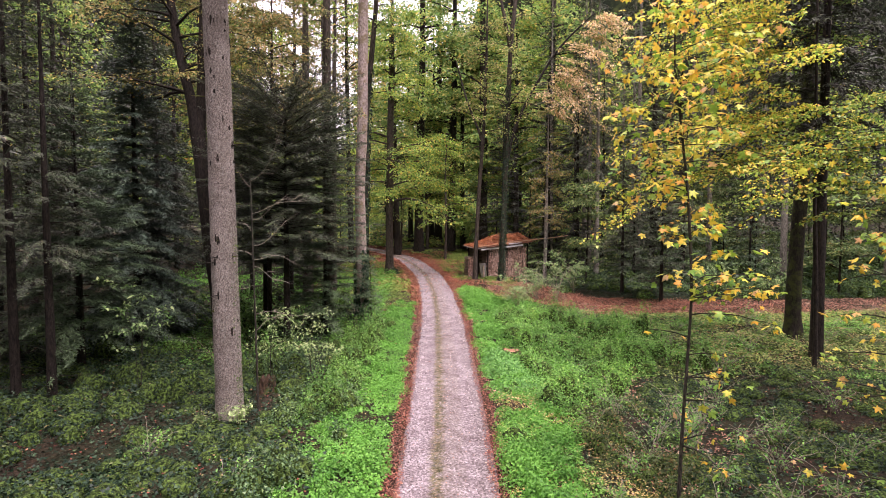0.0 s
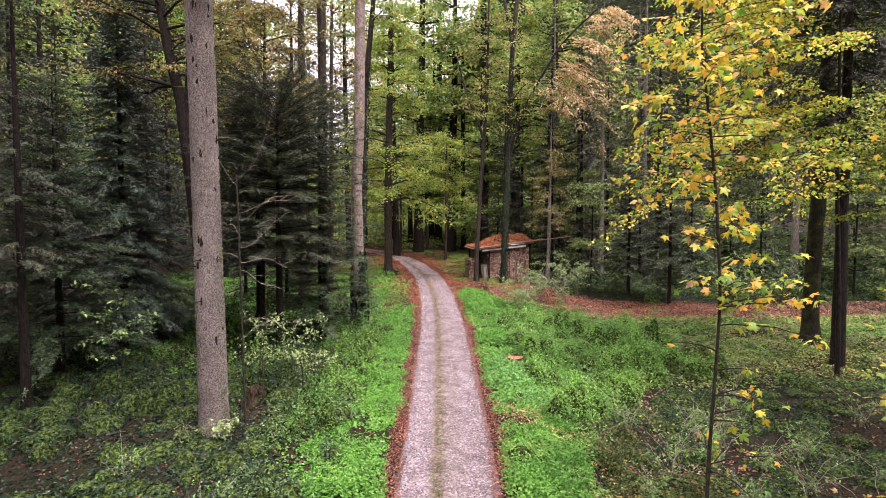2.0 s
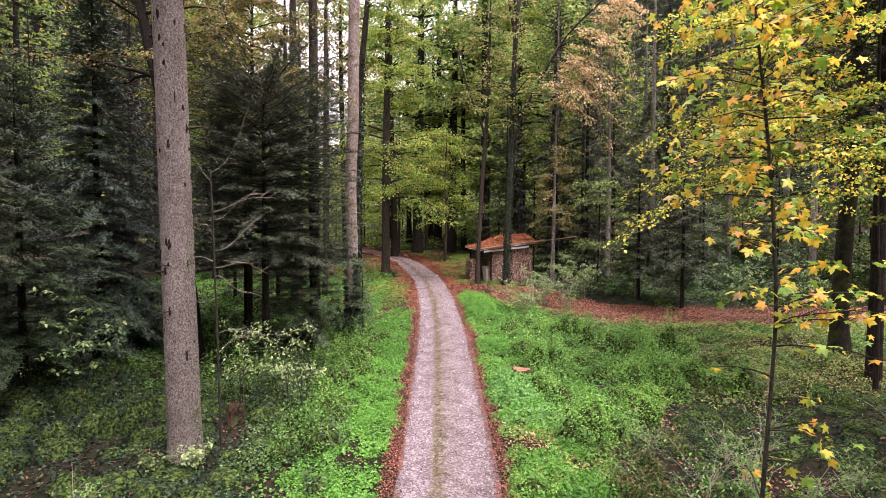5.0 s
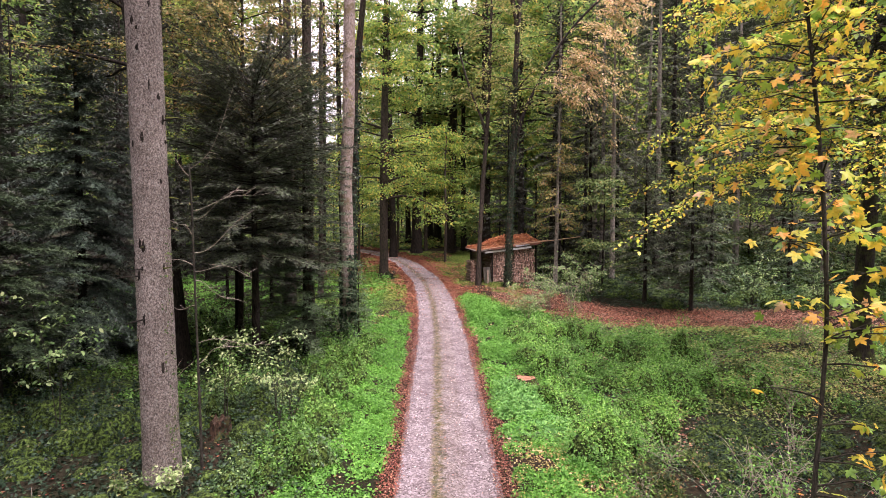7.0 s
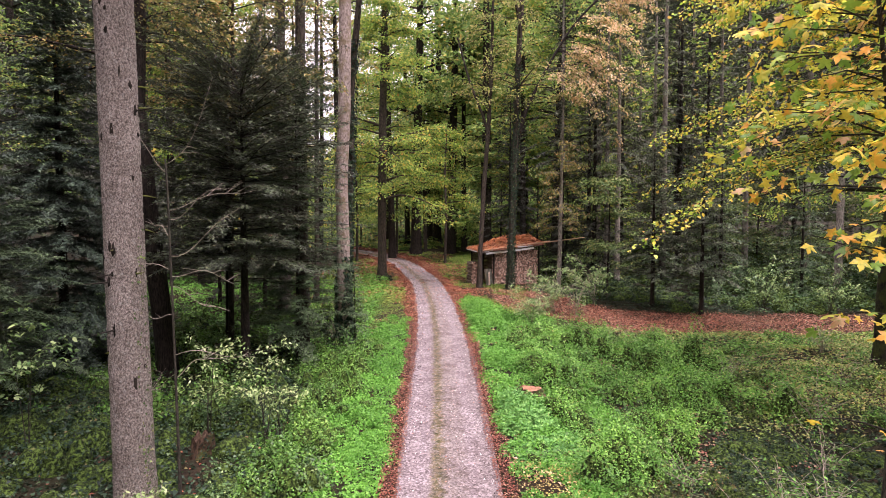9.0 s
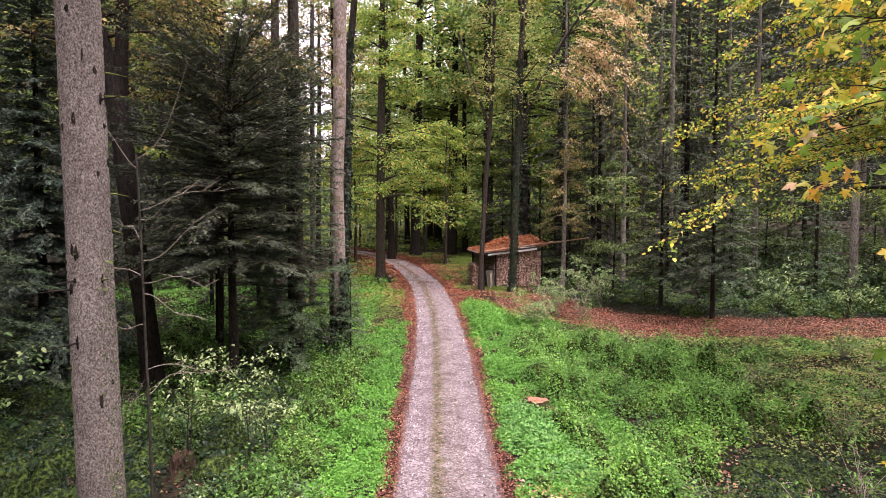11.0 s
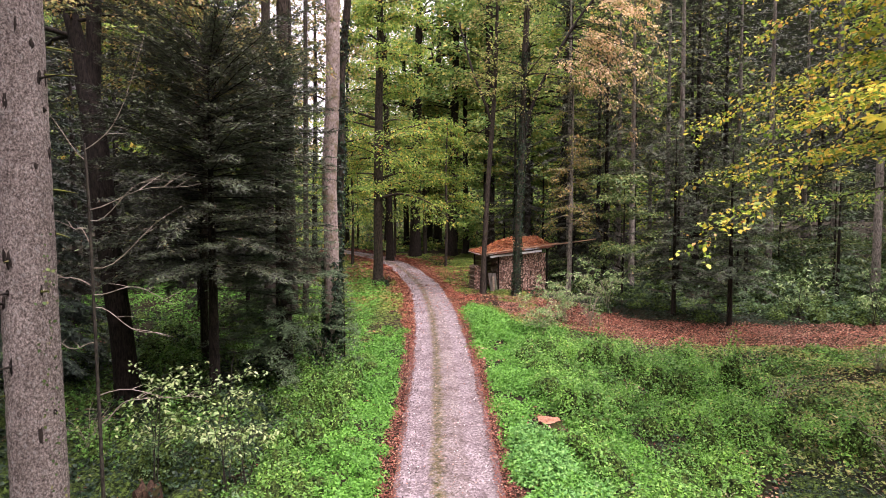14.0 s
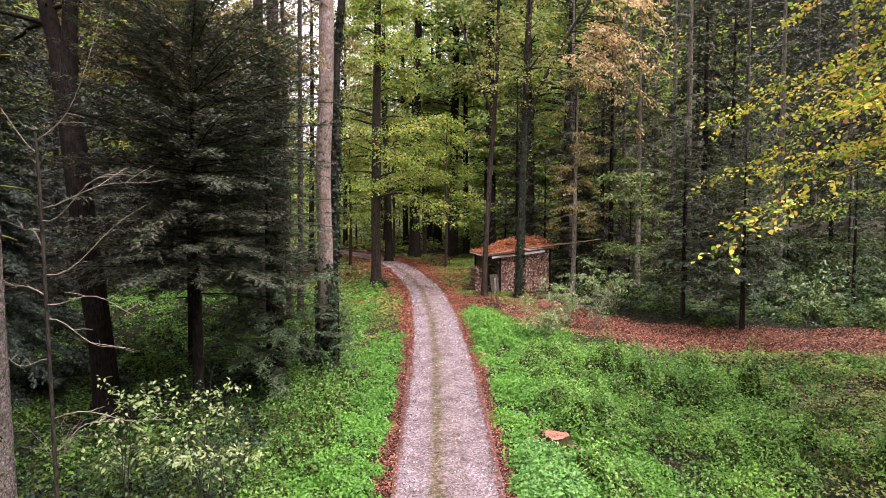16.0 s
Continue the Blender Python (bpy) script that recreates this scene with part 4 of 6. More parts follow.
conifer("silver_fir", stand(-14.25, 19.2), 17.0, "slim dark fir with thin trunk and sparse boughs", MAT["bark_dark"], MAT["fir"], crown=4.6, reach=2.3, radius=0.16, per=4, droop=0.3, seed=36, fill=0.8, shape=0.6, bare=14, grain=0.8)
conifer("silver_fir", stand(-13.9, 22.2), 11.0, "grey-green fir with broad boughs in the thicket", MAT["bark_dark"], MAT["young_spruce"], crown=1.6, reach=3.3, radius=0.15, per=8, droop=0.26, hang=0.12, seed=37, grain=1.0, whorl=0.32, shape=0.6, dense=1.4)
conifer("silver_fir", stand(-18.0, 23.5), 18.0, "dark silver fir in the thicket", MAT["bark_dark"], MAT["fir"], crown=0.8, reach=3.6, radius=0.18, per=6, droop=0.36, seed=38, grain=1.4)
conifer("silver_fir", stand(-9.8, 41.5), 8.5, "young dark fir behind the track's edge", MAT["bark_dark"], MAT["fir"], crown=0.8, reach=2.4, radius=0.12, per=5, droop=0.3, seed=39, grain=1.2)
# firs beyond the leaf-strewn spur
conifer("silver_fir", stand(11.4, 37.0), 9.0, "young fir with thin dark trunk behind the leaf-strewn spur", MAT["bark_dark"], MAT["fir"], crown=1.9, reach=2.6, radius=0.12, per=8, droop=0.26, hang=0.12, seed=41, grain=1.2, shape=0.6, low_sparse=0.25, bare=16, whorl=0.28)
conifer("silver_fir", stand(13.0, 34.6), 8.2, "young fir with thin dark trunk behind the leaf-strewn spur", MAT["bark_dark"], MAT["fir"], crown=1.9, reach=2.5, radius=0.12, per=8, droop=0.26, hang=0.12, seed=42, grain=1.2, shape=0.6, low_sparse=0.25, bare=16, whorl=0.28)
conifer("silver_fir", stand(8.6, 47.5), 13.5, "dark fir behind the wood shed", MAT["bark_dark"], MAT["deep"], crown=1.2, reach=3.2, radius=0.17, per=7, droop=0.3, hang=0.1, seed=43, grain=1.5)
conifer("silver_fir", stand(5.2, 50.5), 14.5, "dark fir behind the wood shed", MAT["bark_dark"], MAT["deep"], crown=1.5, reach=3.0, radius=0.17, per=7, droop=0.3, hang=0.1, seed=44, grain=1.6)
conifer("spruce_tree", stand(16.5, 40.0), 9.5, "young spruce at the forest edge", MAT["bark_dark"], MAT["young_spruce"], crown=0.8, reach=2.6, radius=0.13, per=5, droop=0.3, seed=45, grain=1.4)

conifer("spruce_tree", stand(19.5, 37.0), 7.5, "young spruce at the forest edge", MAT["bark_dark"], MAT["young_spruce"], crown=0.5, reach=2.2, radius=0.1, per=5, droop=0.3, seed=46, grain=1.4)
conifer("spruce_tree", stand(14.6, 44.5), 9.0, "young spruce in the shade of tall trunks", MAT["bark_dark"], MAT["young_spruce"], crown=0.5, reach=2.6, radius=0.12, per=5, droop=0.3, seed=47, grain=1.6)
conifer("spruce_tree", stand(-3.7, 29.8), 3.4, "small young spruce beside the pale trunk", MAT["bark_dark"], MAT["young_spruce"], crown=0.4, reach=0.75, radius=0.035, per=5, droop=0.25, seed=48, grain=0.9, whorl=0.2)
# --- mossy trunks on the open side, a spruce and a beech above them
leafy("beech_tree", stand(15.6, 25.8), [(-0.3, 0, 0, 0.42), (1, -0.05, 0, 0.33), (5, 0.1, 0, 0.29), (10, 0.3, 0, 0.26), (16, 0.4, 0, 0.2), (24, 0.4, 0, 0.04)],
      MAT["bark_moss"], MAT["beech"], "dark beech trunk with green moss at its foot", limbs=34, h0=6.0, h1=22, reach=5.5, top_reach=2, rise=0.25, droop=0.4, twigs=14, per_twig=30, size=0.13, spread=0.22, seed=51, flare=0.55, sides=20)
conifer("spruce_tree", stand(14.6, 22.6), 24.0, "tall dark spruce with drooping boughs above bare trunk", MAT["bark_dark"], MAT["deep"], crown=9.0, reach=4.4, radius=0.24, per=6, droop=0.45, hang=0.35, seed=52, grain=1.5, bare=10)
leafy("beech_tree", stand(13.8, 21.4), [(-0.3, 0, 0, 0.085), (3, -0.05, 0, 0.075), (7, -0.25, 0, 0.065), (11, -0.3, 0, 0.05), (16, -0.4, 0, 0.015)],
      MAT["bark_dark"], MAT["yellow"], "young beech with long drooping branches of yellow and green leaves", limbs=44, h0=7.3, h1=15.5, reach=7.2, top_reach=5.8, rise=0.14, droop=0.29, toward=math.pi, arc=0.85, twigs=36, per_twig=15, size=0.098, aspect=0.8, spread=0.07, seed=53, thin=0.3, flat=0.42, oval=True, tw=0.12, twig_len=0.26)
leafy("beech_tree", stand(14.6, 18.4), [(-0.3, 0, 0, 0.09), (4, 0.05, 0, 0.075), (9, -0.2, 0, 0.05), (15, -0.3, 0, 0.015)],
      MAT["bark_dark"], MAT["yellow_green"], "young beech with level branches of green and yellow leaves", aspect=0.78, limbs=18, h0=5.7, h1=9.8, reach=4.6, top_reach=3.4, rise=0.2, droop=0.28, toward=3.3, arc=1.6, twigs=22, per_twig=12, size=0.105, spread=0.075, seed=54, thin=0.25, flat=0.42, oval=True, tw=0.12, twig_len=0.28)
# --- far forest: a few trees, many times
far_a = leafy("beech_tree", stand(-1.5, 74), [(-0.5, 0, 0, 0.42), (2, 0, 0, 0.34), (9, 0.2, 0, 0.3), (18, 0.4, 0, 0.2), (27, 0.3, 0, 0.04)], MAT["bark_dark"], MAT["lime"], "tall forest beech with bright yellow-green leaves",
              group="distant beeches", limbs=46, h0=4.5, h1=26, reach=6.0, top_reach=2.4, rise=0.4, droop=0.35, twigs=10, per_twig=13, size=0.27, spread=0.42, seed=61, far=True, sides=8)
far_b = leafy("beech_tree", stand(-3.9, 71), [(-0.5, 0, 0, 0.38), (2, 0, 0, 0.3), (9, -0.2, 0, 0.26), (18, -0.2, 0, 0.2), (25, -0.3, 0, 0.04)], MAT["bark_dark"], MAT["beech"], "tall forest beech with green leaves",
              group="distant beeches", limbs=50, h0=6.5, h1=24.5, reach=5.4, top_reach=2.4, rise=0.4, droop=0.35, twigs=10, per_twig=13, size=0.29, spread=0.42, seed=62, far=True, sides=8)
far_c = leafy("young_beech", stand(6.0, 66), [(-0.3, 0, 0, 0.09), (4, 0.1, 0, 0.07), (9, 0.1, 0, 0.02)], MAT["bark_dark"], MAT["lime"], "young understorey beech with bright leaves",
              group="distant young beeches", limbs=30, h0=0.8, h1=8.5, reach=3.0, top_reach=1.0, rise=0.4, droop=0.3, twigs=9, per_twig=14, size=0.24, spread=0.34, seed=63, far=True, sides=8)
far_d = conifer("spruce_tree", stand(22, 52), 27.0, "tall forest spruce with bare grey lower trunk", MAT["bark_grey"], MAT["fir"], group="distant spruces", crown=8.5, reach=3.6, radius=0.22, per=5, droop=0.4, seed=64, grain=2.0, whorl=0.6, bare=40)
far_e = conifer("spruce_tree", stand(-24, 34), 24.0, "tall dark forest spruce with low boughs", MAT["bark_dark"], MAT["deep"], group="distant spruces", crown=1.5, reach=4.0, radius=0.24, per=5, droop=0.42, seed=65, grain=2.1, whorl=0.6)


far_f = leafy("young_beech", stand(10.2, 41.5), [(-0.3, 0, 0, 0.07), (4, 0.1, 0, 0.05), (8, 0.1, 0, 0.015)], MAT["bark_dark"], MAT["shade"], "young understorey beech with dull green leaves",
              group="shaded young beeches", limbs=34, h0=0.6, h1=7.8, reach=2.6, top_reach=1.0, rise=0.4, droop=0.3, twigs=10, per_twig=18, size=0.15, spread=0.24, seed=66, far=True, sides=8)


def again(ob, spots, rs, lo=0.85, hi=1.15):
    for x, y in spots:
        k = rs.uniform(lo, hi)
        copy_thing(ob, pose(*stand(x, y, 0.1), 0, 0, rs.uniform(0, 360)) @ Matrix.Diagonal((k, k, k, 1)))


rs = np.random.default_rng(71)
again(far_a, [(-4.6, 59), (-29, 46), (0.6, 80), (4.6, 70), (9, 78), (-8, 84), (15, 84), (-22, 92), (2, 95)], rs)
again(far_b, [(2.2, 64), (7.5, 60), (-6.5, 76), (12.5, 70), (-2, 88), (6, 88), (18, 74), (-27, 70)], rs)
again(far_c, [(1.5, 70), (-2, 79), (3.6, 60), (9.5, 64), (-9, 70), (-13, 74), (0, 86), (5, 80), (12, 62), (-6, 90), (-19, 82), (16, 66)], rs, 0.7, 1.25)
again(far_d, [(12.5, 50), (15.5, 46.5), (17.5, 54), (20.5, 45), (10.5, 57), (14.5, 60), (24, 44), (27, 52), (19, 62), (30, 46), (24, 62), (34, 54), (22.5, 38.5), (27.5, 36), (32, 38), (38, 46), (11.8, 44.8), (36, 30)], rs)
again(far_e, [(-20, 41), (-16, 44), (-18, 54), (-24, 18), (-21, 46), (21, 58), (9, 68)], rs)
again(far_f, [(27, 43), (30, 40), (33, 48), (24, 50), (28.5, 34), (33, 35), (37, 40), (26, 57), (17.8, 43.5), (22, 41), (25, 38), (23.5, 34.5), (20, 48.5)], rs, 0.7, 1.1)
again(far_e, [(10.8, 47), (13.8, 50.5), (17.2, 48), (21, 52), (12.4, 55), (25, 47)], rs, 0.6, 1.0)
again(far_e, [(-12.5, 38), (-11.5, 44.5), (-9.5, 36.5), (-14, 51)], rs, 0.42, 0.52)
again(far_b, [(-20, 57), (-17.5, 52)], rs, 0.95, 1.1)
far_g = leafy("beech_tree", stand(-11.0, 58), [(-0.5, 0, 0, 0.3), (2, 0, 0, 0.24), (9, 0.2, 0, 0.2), (18, 0.3, 0, 0.14), (27, 0.3, 0, 0.03)], MAT["bark_dark"], MAT["olive"], "tall forest beech with thin crown against the sky",
              group="thin-crowned beeches", limbs=44, h0=7.0, h1=26, reach=4.4, top_reach=2.0, rise=0.5, droop=0.3, twigs=10, per_twig=11, size=0.24, spread=0.3, seed=67, far=True, sides=8)
again(far_g, [(-15.5, 66), (-10.5, 72), (-16, 60), (-19, 78), (-8.4, 53.5), (-13, 52)], rs, 0.9, 1.2)
again(far_a, [(-24, 36), (-31, 38)], rs, 0.75, 0.9)
again(far_e, [(-17.5, 36), (-19.5, 31)], rs, 0.6, 0.7)
again(far_b, [(-19.5, 48), (-30, 33)], rs, 0.9, 1.0)
# next three rows: unseen trees added around the camera to shade the near floor
again(far_b, [(-9, -6), (10, -9)], rs)
again(far_e, [(-13.5, 6.5), (-13.6, 11.2), (-17.2, 14.6), (-21, 19.5), (-17.5, 10.5), (14.5, 6.5), (18.8, 11.5), (21, 16.5), (-16, 0), (16, -1)], rs, 0.9, 1.05)
again(far_d, [(-10.2, 9.0), (-9.6, 3.5), (12.6, 8.2), (10.8, 3.6), (-11.6, 7.6), (15.5, 12.0)], rs, 0.9, 1.05)
again(far_a, [(0.8, 63), (-2.6, 62), (4.2, 61), (8.2, 66), (-0.6, 72), (10.8, 61)], rs, 1.3, 1.45)


# ---------------------------------------------------------------- far woods that close the view
def far_wood(label, mat, n, xs, ys, top, size, seed, hole=None):
    rs = np.random.default_rng(seed)
    x, y = rs.uniform(*xs, n), rs.uniform(*ys, n)
    clump = value_noise(x, y, 6.0, seed)
    h = rs.uniform(0, 1, n) ** 0.9 * top * (0.65 + 0.5 * clump)
    keep = value_noise(x + h * 0.7, y + h * 0.4, 2.2, seed + 1) > 0.3
    if hole:
        az = x / np.maximum(y, 1)
        keep &= ~((az > hole[0]) & (az < hole[1]) & (h > hole[2]))
    x, y, h = x[keep], y[keep], h[keep]
    P = np.stack([x, y, land(x, y) + h], 1)
    V, F = loose_leaves(P, size, 0.6, rs, 0.7, small=True)
    tagged(new("far_foliage", mesh_of("far_foliage", V, F, mat)), label, "forest", kind="stuff")


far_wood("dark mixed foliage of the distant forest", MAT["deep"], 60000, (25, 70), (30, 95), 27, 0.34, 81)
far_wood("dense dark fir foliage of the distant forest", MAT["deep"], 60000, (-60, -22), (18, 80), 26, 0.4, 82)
far_wood("bright yellow-green foliage of the distant forest", MAT["lime"], 50000, (-40, 26), (88, 135), 32, 0.6, 83, (-0.30, -0.15, 14))
far_wood("mixed green foliage of the distant forest", MAT["beech"], 16000, (13, 30), (58, 90), 22, 0.45, 84)


# ---------------------------------------------------------------- undergrowth
def sown(n, xs, ys, rs, chance):
    """Random spots in a rectangle, kept by a chance that depends on x, y, the track's and the spur's distance."""
    x, y = rs.uniform(*xs, n), rs.uniform(*ys, n)
    u, w = away(x, y, TRACK), np.abs(away(x, y, SPUR))
    m = rs.uniform(0, 1, n) < chance(x, y, u, w)
    return x[m], y[m]


def cover(name, label, mat, n, xs, ys, chance, height, size, seed, flat=0.4, category="undergrowth", low=0.0, aspect=0.62, mound=1.3, fade=0.0):
    """Leafy plants over the ground, in mounds."""
    rs = np.random.default_rng(seed)
    x, y = sown(n, xs, ys, rs, chance)
    m = value_noise(x, y, mound, seed) * 0.65 + value_noise(x, y, mound * 0.36, seed + 3) * 0.35
    top = height * (0.12 + 1.9 * np.clip(m - 0.22, 0, 1) ** 1.35)
    t = rs.uniform(0, 1, len(x)) ** 0.55
    P = np.stack([x, y, land(x, y) + low + top * t], 1)
    sz = size * (1 + fade * np.clip(y - 20, 0, 60) / 20)
    V, F = loose_leaves(P, sz, flat, rs, aspect * 1.2, small=True)
    return tagged(new(name, mesh_of(name, V, F, mat)), label, category, kind="stuff")


def domes(name, label, mat, n, xs, ys, chance, radius, tall, per_m2, size, seed, category="undergrowth", aspect=0.62, flat=0.45, fade=0.0, sink=0.25, core=True):
    """Single bushy plants side by side: leaves on uneven domes that face outwards, dark shade-coloured cores between
    them.
    """
    rs = np.random.default_rng(seed)
    x, y = sown(n, xs, ys, rs, chance)
    r = rs.uniform(*radius, len(x))
    h = rs.uniform(*tall, len(x)) * (0.3 + 1.5 * value_noise(x, y, 1.9, seed) ** 1.5)
    k = np.maximum(6, (per_m2 * r * (r + h) * 3.0 / (1 + fade * np.clip(y - 18, 0, 60) / 12) ** 1.6).astype(int))
    i = np.repeat(np.arange(len(x)), k)
    a = rs.uniform(0, 6.283, len(i))
    e = np.arcsin(rs.uniform(0.02, 1.0, len(i)))
    O = np.stack([np.cos(a) * np.cos(e), np.sin(a) * np.cos(e), np.sin(e)], 1)
    lob = 1 + 0.22 * np.sin(a * 3 + x[i] * 9) * np.cos(e) + 0.16 * np.sin(a * 5 + e * 7 + y[i] * 5)
    shell = lob * rs.uniform(0.62, 1.06, len(i)) ** 0.6
    P = np.stack([x[i], y[i], land(x, y)[i] - sink * h[i]], 1) + O * np.stack([r[i], r[i], h[i]], 1) * shell[:, None]
    D = O * np.array([1, 1, 0.2]) + rs.normal(0, 0.55, (len(i), 3)) + np.array([0, 0, -0.25])
    N = O + np.array([0, 0, 0.55]) + rs.normal(0, flat, (len(i), 3))
    L = size * rs.uniform(0.6, 1.4, len(i)) * (1 + fade * np.clip(y[i] - 18, 0, 60) / 12)
    V, F = blades(P, D, N, L, L * aspect * 1.25, small=True)
    if not core:
        return tagged(new(name, mesh_of(name, V, F, mat)), label, category, kind="stuff")
    # opaque core in each plant, the shade between its leaves put into the colour
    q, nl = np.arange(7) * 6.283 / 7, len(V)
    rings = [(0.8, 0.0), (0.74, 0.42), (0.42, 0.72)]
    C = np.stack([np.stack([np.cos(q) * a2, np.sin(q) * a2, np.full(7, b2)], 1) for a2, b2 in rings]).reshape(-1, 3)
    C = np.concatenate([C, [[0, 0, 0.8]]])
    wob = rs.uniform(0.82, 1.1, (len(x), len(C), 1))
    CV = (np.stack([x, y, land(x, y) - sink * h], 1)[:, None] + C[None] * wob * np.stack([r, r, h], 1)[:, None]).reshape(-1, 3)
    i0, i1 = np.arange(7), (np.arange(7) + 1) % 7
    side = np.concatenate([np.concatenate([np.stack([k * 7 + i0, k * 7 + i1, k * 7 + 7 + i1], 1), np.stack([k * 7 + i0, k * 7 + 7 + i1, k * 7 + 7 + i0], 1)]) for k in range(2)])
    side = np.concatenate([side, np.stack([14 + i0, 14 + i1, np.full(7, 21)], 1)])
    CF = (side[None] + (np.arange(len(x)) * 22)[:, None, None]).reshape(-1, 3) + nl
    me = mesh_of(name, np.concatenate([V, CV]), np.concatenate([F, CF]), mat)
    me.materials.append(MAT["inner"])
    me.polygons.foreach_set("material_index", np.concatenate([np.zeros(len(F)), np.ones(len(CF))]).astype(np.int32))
    return tagged(new(name, me), label, category, kind="stuff")


def edge_left(y):
    return 3.15 + 1.0 * value_noise(y * 0 + 3, y, 2.6, 41)


herb_l = lambda x, y, u, w: band(-u, 1.52, edge_left(y), 0.12) * (1 - step01(y + 1.5 * value_noise(x, y, 1.6, 8), 32, 35)) * (np.hypot(x + 4.2, y - 29.2) > 1.0)
herb_r = lambda x, y, u, w: (np.hypot(x - 2.78, y - 23.4) > 0.62) * band(u, 1.52, 2.9 + (0.9 + 2.6 * value_noise(x * 0 + 8, y, 3.5, 42)) * step01(y, 13, 20), 0.15) * step01(value_noise(x, y, 1.1, 9), 0.12 + 0.22 * (y < 18), 0.3 + 0.3 * (y < 18)) * (w > 2.4)
domes("herb_carpet", "bright green low herbs with soft small leaves along the track", MAT["herb"], 1900, (-5.5, -0.9), (8, 46), herb_l, (0.16, 0.34), (0.16, 0.4), 600, 0.052, 101, aspect=0.75, fade=0.22, core=False)
domes("herb_carpet", "bright green low nettles with soft small leaves along the track", MAT["herb"], 2500, (0.8, 6.8), (10, 40), herb_r, (0.18, 0.4), (0.2, 0.55), 480, 0.056, 102, aspect=0.7, fade=0.22, core=False)
cover("herb_carpet", "low green plants beside the herbs", MAT["hedge"], 14000, (-7, -2.6), (12, 40), lambda x, y, u, w: band(-u, 2.9, 5.2, 0.5) * 0.9, 0.3, 0.085, 143, 0.45)
cover("herb_carpet", "bright green seedlings between the herbs", MAT["herb"], 40000, (-5.5, 6.5), (8, 44), lambda x, y, u, w: np.where(u < 0, herb_l(x, y, u, w), herb_r(x, y, u, w)), 0.16, 0.07, 114, 0.4, fade=0.3)
bush_r = lambda x, y, u, w: (np.hypot(x - 2.78, y - 23.2) > 1.0) * band(u, 3.2, 9.6, 0.9) * step01(y - 0.9 * np.clip(u - 3.5, 0, 5), 16.5, 18.5) * (1 - step01(y - 0.7 * np.clip(u - 4, 0, 5), 30, 34)) * (w > 4.0) * (0.35 + 0.65 * step01(value_noise(x, y, 2.2, 10), 0.3, 0.5))
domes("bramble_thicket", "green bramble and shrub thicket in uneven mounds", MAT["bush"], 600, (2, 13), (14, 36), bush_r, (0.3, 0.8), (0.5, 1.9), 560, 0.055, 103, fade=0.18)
cover("bramble_thicket", "low green plants between the brambles", MAT["hedge"], 26000, (2, 13), (14, 36), lambda x, y, u, w: (np.hypot(x - 2.78, y - 23.4) > 0.7) * np.maximum(bush_r(x, y, u, w), 0.55 * (u > 3) * (w > 2.3) * (y - 0.9 * np.clip(u - 3.5, 0, 5) > 18)), 0.5, 0.075, 115, 0.5)
domes("nettle_patch", "pale green nettles in a dense bed beside the track", MAT["nettle"], 220, (1.5, 4.6), (18.4, 23.2), lambda x, y, u, w: band(u, 1.6, 3.5 + 0.6 * value_noise(x * 0, y, 1.3, 44), 0.15) * band(y, 18.9, 22.6, 0.4), (0.2, 0.36), (0.35, 0.6), 420, 0.075, 145, aspect=0.55, flat=0.25, core=False)
bush_l = lambda x, y, u, w: (np.hypot(x + 6.35, y - 16.9) > 1.0) * (np.hypot(x + 5.9, y - 19.3) > 0.9) * (np.hypot(x + 4.3, y - 29.3) > 1.3) * band(-u, 2.9, 7.0, 0.8) * band(y, 8, 31, 2.0) * np.maximum(0.25 + 0.75 * step01(value_noise(x, y, 1.9, 12), 0.3, 0.5), 0.9 * (-u < 4.4)) * (1 - 0.85 * step01(-u, 4.2, 6.5))
domes("bramble_thicket", "green brambles and low shrubs beside the herbs", MAT["hedge"], 300, (-6, -2), (15, 33), lambda x, y, u, w: bush_l(x, y, u, w) * (1 - step01(-u, 3.6, 4.8)) * step01(y, 15, 20), (0.25, 0.55), (0.4, 1.2), 380, 0.058, 140, fade=0.18)
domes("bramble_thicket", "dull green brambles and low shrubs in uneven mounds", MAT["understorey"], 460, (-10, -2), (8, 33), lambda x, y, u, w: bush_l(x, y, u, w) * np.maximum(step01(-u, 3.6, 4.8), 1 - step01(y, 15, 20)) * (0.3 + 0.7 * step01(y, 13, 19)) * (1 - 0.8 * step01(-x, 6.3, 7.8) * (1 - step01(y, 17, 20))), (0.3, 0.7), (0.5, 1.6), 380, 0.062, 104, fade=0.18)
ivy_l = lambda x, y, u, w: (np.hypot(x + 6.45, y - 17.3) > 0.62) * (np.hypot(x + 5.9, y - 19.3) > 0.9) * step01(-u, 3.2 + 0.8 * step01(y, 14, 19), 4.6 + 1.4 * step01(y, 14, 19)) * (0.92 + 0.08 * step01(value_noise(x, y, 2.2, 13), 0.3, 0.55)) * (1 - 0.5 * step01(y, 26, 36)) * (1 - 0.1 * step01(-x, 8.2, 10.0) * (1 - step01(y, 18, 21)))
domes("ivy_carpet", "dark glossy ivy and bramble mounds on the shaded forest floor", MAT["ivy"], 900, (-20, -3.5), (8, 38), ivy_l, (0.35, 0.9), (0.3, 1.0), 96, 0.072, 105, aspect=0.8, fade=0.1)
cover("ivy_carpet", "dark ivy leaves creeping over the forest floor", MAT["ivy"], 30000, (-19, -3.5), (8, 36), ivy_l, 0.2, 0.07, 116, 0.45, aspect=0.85)
